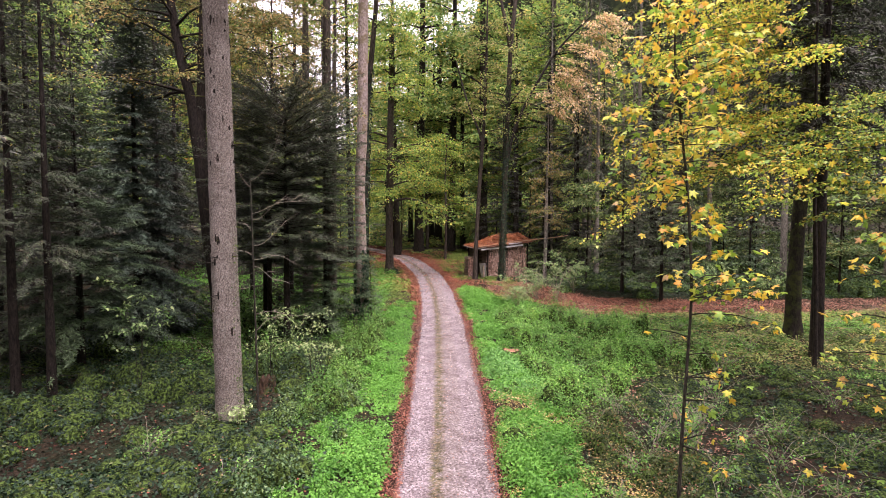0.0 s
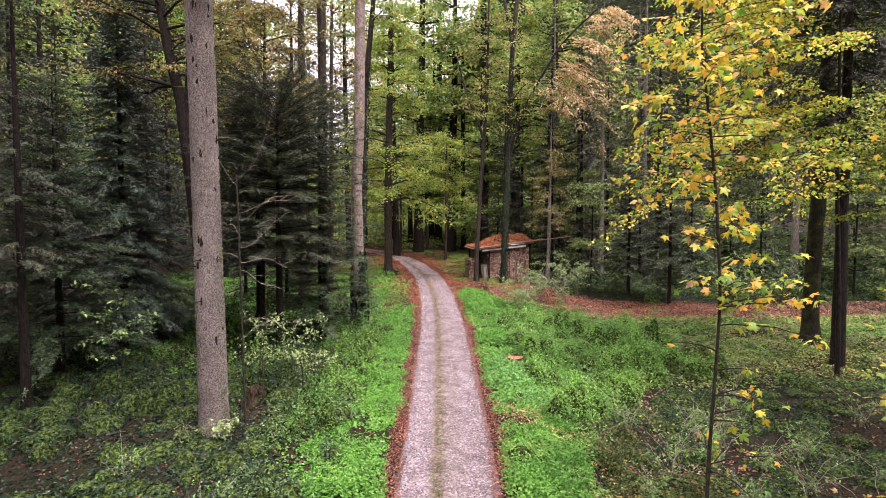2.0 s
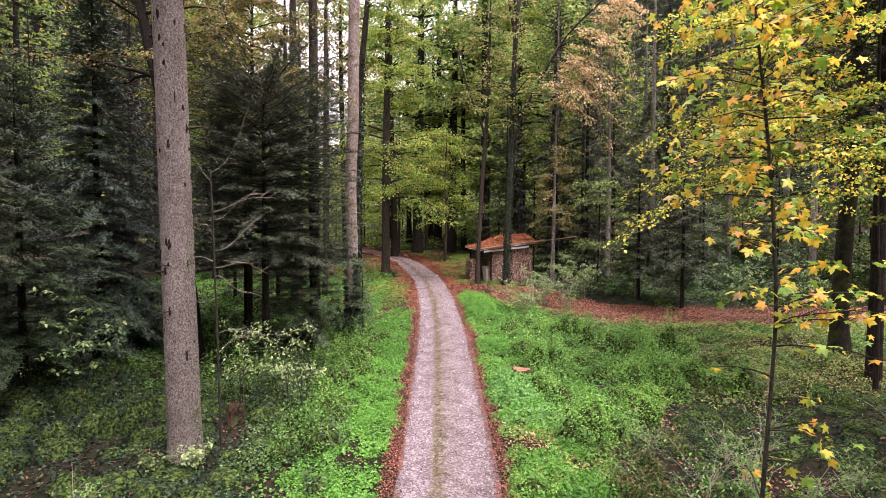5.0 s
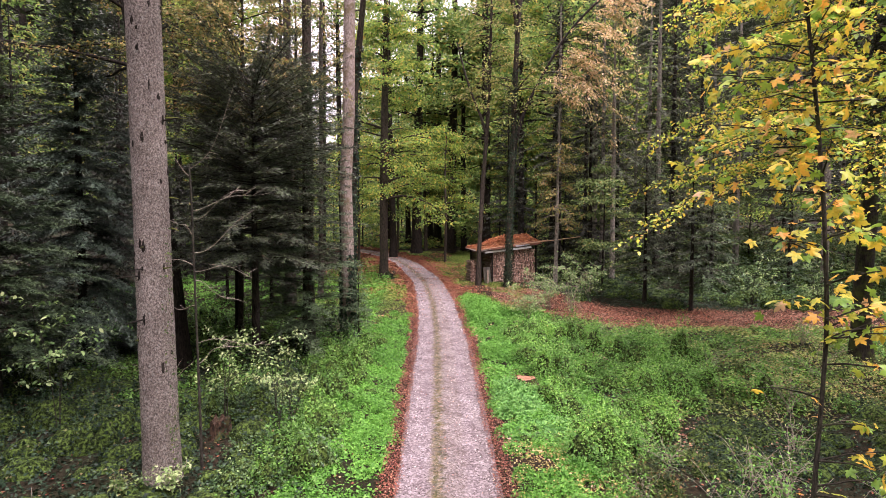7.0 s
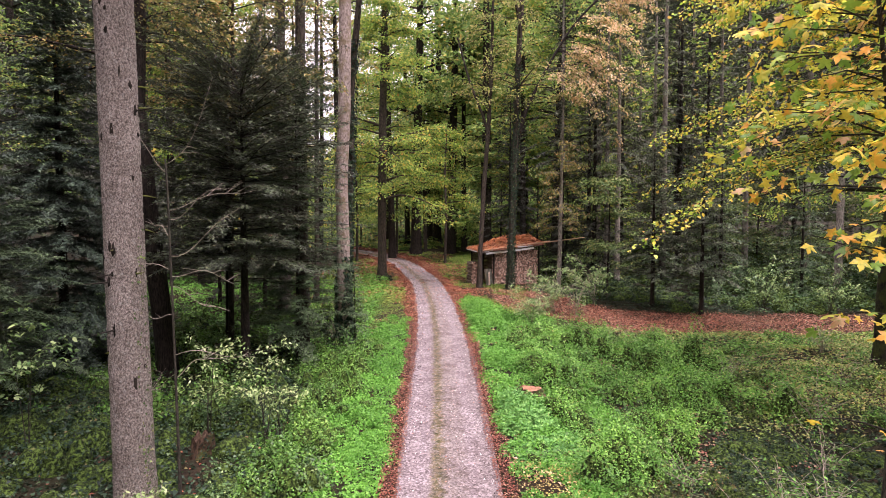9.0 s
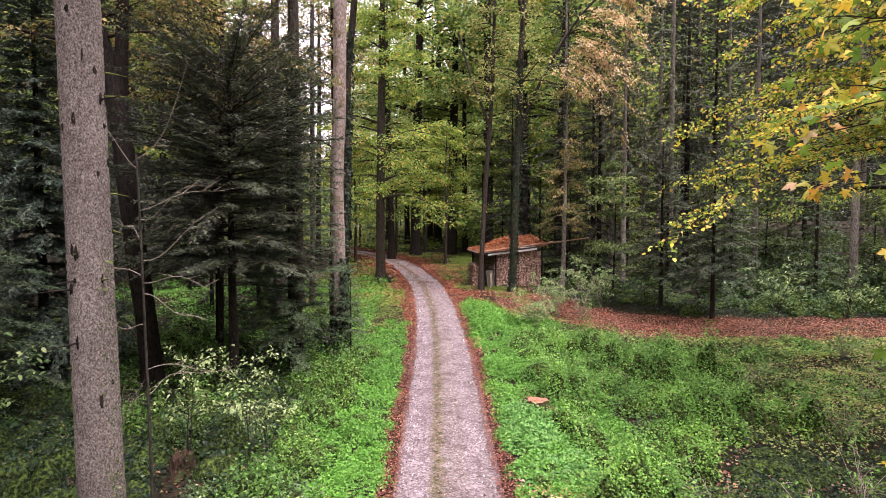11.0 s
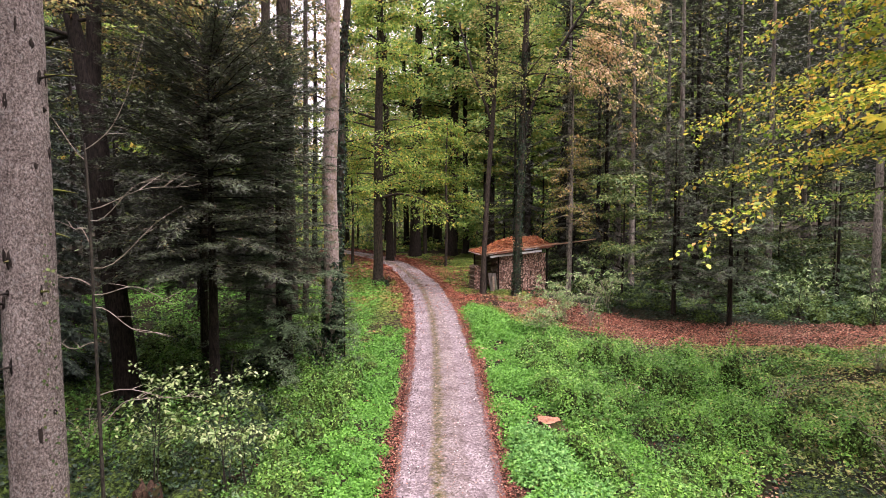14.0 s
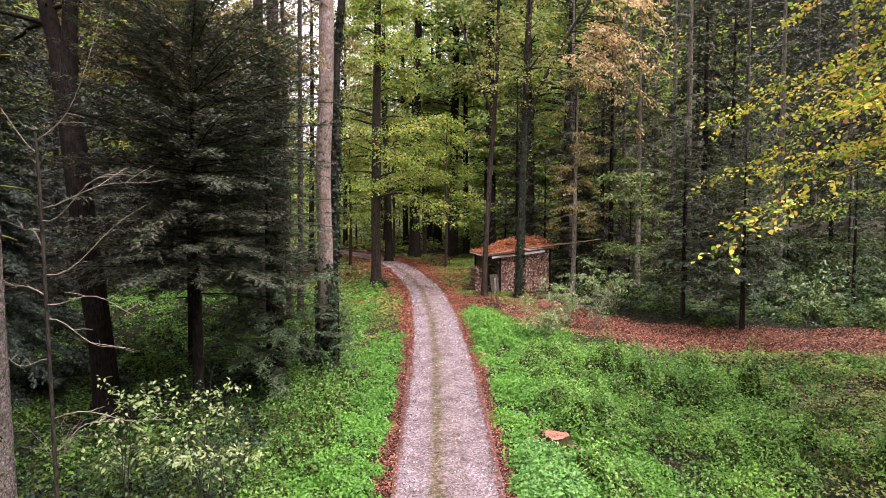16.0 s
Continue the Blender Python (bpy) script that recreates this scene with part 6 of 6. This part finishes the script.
shrub("elder_shrub", stand(-10.4, 19.8), 3, 4.8, "slender grey-green leaved sapling in the fir shade", "ash", 204, 20, 0.15, bark="bark_sapling", low=0.6, spread=0.2)
shrub("elder_shrub", stand(4.3, 33.6), 12, 2.5, "grey-green leaved shrub before the wood shed", "ash", 205, 22, 0.12, spread=0.8, aspect=0.34)
shrub("elder_shrub", stand(5.9, 36.6), 12, 3.0, "grey-green leaved shrub beside the wood shed", "ash", 206, 22, 0.12, spread=0.8, aspect=0.34)
shrub("elder_shrub", stand(8.7, 38.8), 8, 3.0, "grey-green leaved shrub at the forest edge", "ash", 207, 18, 0.16, spread=0.8)
shrub("hazel_shrub", stand(7.0, 35.9), 9, 2.9, "nearly bare shrub with pale thin stems", "ash", 208, 2, 0.12, spread=0.9, low=0.3)
shrub("elder_shrub", stand(16.6, 35.4), 8, 3.4, "shrub with large pale green leaves at the forest edge", "ash", 209, 16, 0.14, bark="bark_sapling", spread=0.8, aspect=0.36)
shrub("elder_shrub", stand(19.0, 33.8), 8, 3.0, "shrub with large pale green leaves at the forest edge", "ash", 210, 16, 0.14, bark="bark_sapling", spread=0.8, aspect=0.36)
shrub("hazel_shrub", stand(7.4, 16.5), 10, 1.7, "bare pale bramble stems among green plants", "bush", 211, 4, 0.08, spread=1.0, low=0.3)
shrub("hazel_shrub", stand(6.6, 15.2), 8, 1.3, "reddish bramble with small leaves", "bush", 212, 14, 0.07, spread=1.0, low=0.3)
shrub("hazel_shrub", stand(10.4, 21.5), 9, 1.7, "bare pale bramble stems among green plants", "bush", 213, 4, 0.08, spread=1.0, low=0.3)
shrub("hazel_shrub", stand(14.5, 27.5), 9, 1.6, "bare pale bramble stems in the clearing", "bush", 214, 5, 0.08, spread=1.0, low=0.3)
shrub("elder_shrub", stand(-4.4, 29.6), 9, 2.2, "ivy-grown shoots round the pale trunk", "ivy", 215, 26, 0.11, spread=0.4, low=0.1)
shrub("elder_shrub", stand(-3.6, 45.3), 6, 0.9, "dark low shoots at the beech's foot", "ivy", 216, 16, 0.1, spread=0.6, low=0.1)


rs = np.random.default_rng(229)
for x, y, h in [(4.6, 13.6, 1.0), (8.4, 14.2, 1.3), (5.4, 18.0, 1.2), (8.8, 18.6, 1.5), (11.8, 17.4, 1.4), (12.4, 23.5, 1.5), (9.6, 25.0, 1.6), (16.4, 24.6, 1.3), (-7.6, 14.6, 1.2), (-4.9, 12.9, 1.0), (-8.9, 22.6, 1.7), (6.6, 28.4, 1.6), (5.2, 14.4, 1.2), (5.8, 15.6, 1.4), (6.6, 13.2, 1.1), (7.0, 17.2, 1.4), (7.9, 15.4, 1.3), (9.4, 16.0, 1.3), (4.4, 16.4, 1.0), (3.9, 12.2, 0.8), (5.6, 11.2, 1.0), (7.2, 11.8, 1.1), (8.6, 12.4, 1.2), (10.4, 14.6, 1.3)]:
    shrub("bramble_bush", stand(x, y), 8, h, "arching thin bramble stems with few leaves", "bush", rs.integers(1000), 4, 0.075, spread=1.1, low=0.3, radius=0.007, group="brambles in the undergrowth")


shrub("beech_sprout", stand(-6.0, 16.75), 5, 0.8, "small sprout with yellow-green leaves at the spruce foot", "sapling", 217, 12, 0.09, spread=0.7, low=0.3, radius=0.006)
shrub("beech_sprout", stand(-6.95, 16.7), 6, 0.7, "low green sprout at the spruce foot", "shade", 218, 18, 0.1, spread=0.9, low=0.2, radius=0.006)


def dead_sapling():
    rs = np.random.default_rng(230)
    ob = thing("dead_sapling", stand(-5.75, 17.9), "thin dead sapling with pale curling bare branches", "tree")
    P, R = stem([(-0.1, 0, 0, 0.036), (3, -0.05, 0, 0.028), (6.9, -0.12, 0, 0.022), (7.4, -0.15, 0, 0.012)], 0.2)
    part("trunk", Soup().add(*trunk_tube(P, R, 8, 0.3, rs, 0.05)).mesh("trunk", MAT["bark_sapling"], True), ob)
    for h, az, L, up in [(7.1, 200, 1.7, 1.6), (7.0, -5, 1.9, 1.7), (6.3, 5, 2.0, 0.25), (6.0, -15, 1.6, 0.5), (5.3, 10, 1.9, 0.7), (4.9, 170, 1.5, 0.45), (4.8, -8, 1.5, -0.1), (4.5, 20, 1.2, -0.5), (3.1, 0, 1.7, 0.05), (3.9, 190, 0.9, 0.4), (5.7, 150, 0.8, 0.6), (2.6, 30, 0.9, 0.5)]:
        i = int(np.searchsorted(P[:, 2], h))
        a = radians(az)
        s = np.linspace(0, 1, 10)
        r = L / (1 + abs(up) * 0.45)
        line = P[min(i, len(P) - 1)] + np.stack([np.cos(a) * r * s, np.sin(a) * r * s, r * up * s ** 1.5 + 0.1 * np.sin(s * 6 + az)], 1)
        b = part("branch", Soup().add(*tube(line, np.linspace(0.009, 0.0035, 10), 6)).mesh("branch", MAT["twig"], True), ob)
        for k in range(4):
            j = rs.integers(3, 9)
            t = limb_line(line[j], a + rs.normal(0, 0.9), rs.uniform(0.2, 0.6), rs.uniform(-0.3, 0.8), 0.1, rs, 5)
            part("twig", Soup().add(*tube(t, np.linspace(0.006, 0.0025, 5), 4)).mesh("twig", MAT["twig"], True), b)


dead_sapling()

MAT["stump_wood"] = bark_material("rotten_wood", (0.018, 0.012, 0.008), (0.095, 0.058, 0.036), (0.05, 0.075, 0.016), 10, (1, 1, 0.3), 0.03, 0.4)
MAT["red_wood"] = bark_material("reddish_cut_wood", (0.20, 0.08, 0.045), (0.50, 0.28, 0.18), None, 16, (1, 1, 1), 0.02)
MAT["cut_wood"] = bark_material("cut_wood", (0.30, 0.17, 0.10), (0.62, 0.42, 0.29), None, 14, (1, 1, 1), 0.01)


def stump(at, r, h, label, seed, ragged=0.2, top="cut_wood"):
    rs = np.random.default_rng(seed)
    ob = thing("tree_stump", at, label, "stump")
    n = 22
    a = np.linspace(0, 6.283, n, endpoint=False)
    wob = 1 + 0.12 * np.sin(3 * a + 1) + 0.06 * rs.normal(0, 1, n)
    rim = h + ragged * rs.uniform(-1, 0.6, n) * h
    rings = []
    for f, k in ((-0.3, 1.5), (0.05, 1.3), (0.35, 1.06), (0.75, 1.0), (1.0, 0.97)):
        rings.append(np.stack([np.cos(a) * r * k * wob, np.sin(a) * r * k * wob, rim * f], 1))
    V = np.concatenate(rings)
    i, j = np.arange(n), (np.arange(n) + 1) % n
    F = np.concatenate([np.stack([q * n + i, q * n + j, q * n + n + j, q * n + n + i], 1) for q in range(4)])
    part("bark", mesh_of("bark", V, F, MAT["stump_wood"], True), ob)
    tops = [rings[-1] * np.array([0.95, 0.95, 1.0]), rings[-1] * np.array([0.6, 0.6, 0.86]), rings[-1] * np.array([0.25, 0.25, 0.8])]
    V = np.concatenate(tops + [np.array([[0, 0, h * 0.72]])])
    F = [np.concatenate([np.stack([q * n + i, q * n + j, q * n + n + j, q * n + n + i], 1) for q in range(2)]), np.stack([2 * n + i, 2 * n + j, np.full(n, 3 * n)], 1)]
    part("cut_top", mesh_of("cut_top", V, F, MAT[top], True), ob, "splintered reddish wood")
    return ob


stump(stand(-6.1, 19.9), 0.26, 0.55, "rotten reddish stump with mossy top among brambles", 241, 0.25, "stump_wood")
stump(stand(2.78, 23.6, 0.13), 0.33, 0.22, "low sawn stump with reddish top among nettles", 242, 0.12, "red_wood")

# ---------------------------------------------------------------- the wood shed
MAT["log_bark"] = bark_material("log_bark", (0.07, 0.052, 0.04), (0.26, 0.20, 0.15), None, 9, (1, 1, 0.3), 0.01)


def log_end_material():
    m, nt, b = base_material("log_end", 0.85)
    oi = nt.nodes.new("ShaderNodeObjectInfo")
    col = ramp_of(nt, oi.outputs["Random"], [(0.0, (0.22, 0.12, 0.09)), (0.5, (0.48, 0.30, 0.23)), (1.0, (0.70, 0.50, 0.40))])
    col = mix_of(nt, 0.6, col, ramp_of(nt, noise_of(nt, 14, 6), [(0.3, (0.45, 0.42, 0.4)), (0.7, (1.1, 1.1, 1.1))]), "MULTIPLY")
    nt.links.new(col, b.inputs["Base Color"])
    return m


MAT["log_end"] = log_end_material()
MAT["board"] = bark_material("weathered_board", (0.10, 0.075, 0.055), (0.32, 0.25, 0.19), None, 6, (0.12, 1, 1), 0.006)
MAT["pole"] = bark_material("peeled_pole", (0.22, 0.12, 0.07), (0.48, 0.31, 0.2), None, 6, (0.1, 1, 1), 0.006)
MAT["white_board"] = bark_material("whitewashed_board", (0.5, 0.49, 0.47), (0.82, 0.81, 0.79), None, 5, (0.1, 1, 1), 0.004)


def sheet_material(name, a, b2, metal):
    m, nt, b = base_material(name, 0.5)
    nt.links.new(ramp_of(nt, noise_of(nt, 2.5, 8, 0.7), [(0.35, a), (0.65, b2)]), b.inputs["Base Color"])
    b.inputs["Metallic"].default_value = metal
    return m


MAT["tin"] = sheet_material("grey_sheet", (0.40, 0.37, 0.37), (0.62, 0.58, 0.58), 0.15)
MAT["rust"] = sheet_material("rusty_roof_sheet", (0.16, 0.055, 0.03), (0.36, 0.17, 0.11), 0.1)


def box_mesh(name, sx, sy, sz, mat, bevel=0.008):
    """A box with broken edges, its lower front left corner at the origin."""
    bm = bmesh.new()
    bmesh.ops.create_cube(bm, size=1)
    for v in bm.verts:
        v.co = Vector(((v.co.x + 0.5) * sx, (v.co.y + 0.5) * sy, (v.co.z + 0.5) * sz))
    bmesh.ops.bevel(bm, geom=bm.edges[:], offset=min(bevel, sx * 0.3, sy * 0.3, sz * 0.3), segments=1, affect="EDGES")
    me = bpy.data.meshes.new(name)
    bm.to_mesh(me)
    bm.free()
    me.materials.append(mat)
    return me


def corrugated(name, w, l, mat, waves, amp=0.018, thick=0.004):
    nx = waves * 6 + 1
    x = np.linspace(0, w, nx)
    z = amp * np.sin(x / w * waves * 2 * np.pi)
    V = np.concatenate([np.stack([x, np.full(nx, yy), z + dz], 1) for dz in (0, thick) for yy in (0.0, l)])
    i = np.arange(nx - 1)
    q = lambda a, b: np.stack([a * nx + i, a * nx + i + 1, b * nx + i + 1, b * nx + i], 1)
    return mesh_of(name, V, np.concatenate([q(0, 1), q(2, 3), q(0, 2), q(1, 3)]), mat, True)


def wood_shed():
    rs = np.random.default_rng(250)
    x0, y0 = 2.5, 43.4
    yaw = 16.0
    base = land1(x0 + 1.5, y0) - 0.05
    shed = thing("wood_shed", (x0, y0, base), "open timber wood shed with rusty corrugated roof under red leaves", "shed")
    shed.matrix_world = pose(x0, y0, base, 0, 0, yaw)
    W, D = 4.25, 2.2
    front, rise = 2.22, 0.46

    def eave(f):
        """Heights of the roof's front and rear edge, f of the way along."""
        return front + rise * f, front + 0.12 + 0.8 * f

    for f in (0.02, 0.21, 0.97):
        for py, hh in ((0.04, eave(f)[0]), (D - 0.1, eave(f)[1])):
            P, R = stem([(0, f * W, py, 0.07), (hh - 0.02, f * W + rs.normal(0, 0.02), py, 0.055)], 0.2)
            part("post", Soup().add(*trunk_tube(P, R, 9, 0.05, rs, 0.05)).mesh("post", MAT["bark_dark"], True), shed)
    for py, k in ((-0.03, 0), (D - 0.05, 1)):
        b = part("rail", box_mesh("rail", W + 0.2, 0.08, 0.1, MAT["board"]), shed)
        b.matrix_basis = pose(-0.1, py, eave(0)[k] - 0.06, 0, -math.degrees(math.atan2(eave(1)[k] - eave(0)[k], W)), 0)
    fascia = part("fascia_board", box_mesh("fascia_board", 3.4, 0.03, 0.13, MAT["white_board"]), shed, "whitewashed board under the roof edge")
    fascia.matrix_basis = pose(0.3, -0.2, front - 0.12, 0, -5.6, 0)
    n_sheets = 5
    for k in range(n_sheets):
        f = k / n_sheets
        fz, rz = eave(f)
        s = part("roof_sheet", corrugated("roof_sheet", 1.0, 2.75, MAT["rust"] if k % 3 else MAT["tin"], 9), shed)
        s.matrix_basis = pose(-0.22 + k * 0.92, -0.3 + rs.uniform(-0.08, 0.05), fz + 0.03 + 0.012 * (k % 2), math.degrees(math.atan2(rz - fz, D)) + rs.normal(0, 0.6), -6.6, 0)
    for q in range(9):
        s = part("wall_board", box_mesh("wall_board", W - 0.2, 0.024, 0.22, MAT["board"]), shed)
        s.matrix_basis = pose(0.1, D - 0.02, 0.1 + q * 0.245)
    inv = shed.matrix_world.copy()

    def log_mesh(r, ln, seed):
        r2 = np.random.default_rng(seed)
        n = 9
        a = np.linspace(0, 6.283, n, endpoint=False)
        k = 1 + r2.normal(0, 0.1, n)
        if seed % 3 == 0:
            k = np.where(np.sin(a) > 0.2, k * 0.55, k)
        ring = np.stack([np.cos(a) * r * k, np.zeros(n), np.sin(a) * r * k], 1)
        V = np.concatenate([ring, ring + [0, ln, 0]])
        bm = bmesh.new()
        vs = [bm.verts.new(v) for v in V]
        for i in range(n):
            f = bm.faces.new((vs[i], vs[(i + 1) % n], vs[n + (i + 1) % n], vs[n + i]))
        for f in (bm.faces.new(vs[:n]), bm.faces.new(vs[n:][::-1])):
            f.material_index = 1
        bmesh.ops.recalc_face_normals(bm, faces=bm.faces[:])
        me = bpy.data.meshes.new("log")
        bm.to_mesh(me)
        bm.free()
        me.materials.append(MAT["log_bark"])
        me.materials.append(MAT["log_end"])
        return me

    kinds = [log_mesh(r, 1.0, i) for i, r in enumerate((0.066, 0.055, 0.05, 0.072, 0.052, 0.06, 0.042))]

    def pile(xa, xb, top, label, depth):
        ob = thing("woodpile", (0, 0, 0), label, "firewood", "stacked firewood")
        ob.matrix_world = inv @ pose(xa, depth, 0.02)
        z = 0.08
        row = 0
        while z < top:
            x = 0.06 + 0.05 * (row % 2)
            while x < xb - xa - 0.05:
                s = part("log", kinds[rs.integers(len(kinds))], ob)
                s.matrix_basis = pose(x, rs.uniform(-0.09, 0.06), z + rs.normal(0, 0.012), rs.normal(0, 1), rs.uniform(0, 360), rs.normal(0, 1.5)) @ Matrix.Diagonal((1, 1, 1, 1))
                x += rs.uniform(0.095, 0.125)
            z += 0.096
            row += 1

    pile(0.8, 2.5, 2.1, "neatly stacked split firewood with pale cut ends", 0.1)
    pile(2.5, 4.1, 2.3, "neatly stacked split firewood with pale cut ends", 0.1)
    pile(-0.5, -0.04, 1.6, "old dark firewood stacked against the shed's end", 0.55)
    for lx, lz, w, l, tl, yw, mt, lab in ((0.28, 0.0, 0.5, 1.15, 72, 4, "tin", "grey corrugated sheet leaning in the shed's opening"), (-0.35, 0.0, 0.28, 0.6, 62, -25, "tin", "small grey sheet leaning beside the shed")):
        ob = new("metal_sheet", corrugated("metal_sheet", w, l, MAT[mt], 5))
        ob.matrix_world = inv @ pose(lx, -0.25, 0.06, tl, 0, yw)
        tagged(ob, lab, "metal sheet")
    ob = new("plank", box_mesh("plank", 0.12, 1.0, 0.03, MAT["board"]))
    ob.matrix_world = inv @ pose(0.36, -0.42, 0.06, 66, 0, -18)
    tagged(ob, "weathered plank leaning on the corrugated sheet", "plank")
    for xa, xb, ya, za, zb, r in ((-0.35, 7.4, -0.22, front + 0.08, front + 0.98, 0.05), (0.7, 5.0, 0.2, front + 0.2, front + 0.75, 0.045), (0.6, 4.0, 0.8, front + 0.26, front + 0.8, 0.05)):
        P = np.stack([np.linspace(xa, xb, 12), np.full(12, ya) + rs.normal(0, 0.015, 12), np.linspace(za, zb, 12) + 0.03 * np.sin(np.linspace(0, 5, 12))], 1)
        ob = new("pole", Soup().add(*tube(P, np.linspace(r, r * 0.6, 12), 8, True)).mesh("pole", MAT["pole"], True))
        ob.matrix_world = inv
        tagged(ob, "long thin peeled pole laid across the shed roof", "pole", "poles on the shed roof")
    n = 6500
    u, v = rs.uniform(-0.2, W + 0.1, n), rs.uniform(0, 1, n) ** 0.8 * 2.6
    hump = 0.3 * np.exp(-((u - 2.3) / 1.1) ** 2) * step01(v, 0.5, 1.6) * rs.uniform(0, 1, n) + 0.09 * rs.uniform(0, 1, n)
    m = value_noise(u * 3, v * 3, 1.0, 33) + 0.6 * step01(v, 0.1, 0.8) > 0.38
    u, v, hump = u[m], v[m], hump[m]
    f = u / W
    Q = np.stack([u, -0.28 + v, front + rise * f + 0.07 + v * (0.12 + 0.34 * f) / D + hump], 1)
    a = rs.uniform(0, 6.283, len(u))
    L = rs.uniform(0.07, 0.16, len(u))
    ob = new("fallen_leaves", mesh_of("fallen_leaves", *blades(Q, np.stack([np.cos(a), np.sin(a), rs.normal(0.1, 0.3, len(u))], 1), np.array([0, -0.3, 1.0]) + rs.normal(0, 0.3, (len(u), 3)), L, L * 0.75), MAT["roof_leaf"]))
    ob.matrix_world = inv
    tagged(ob, "deep red-brown fallen leaves heaped on the shed roof", "leaf litter", kind="stuff")


wood_shed()
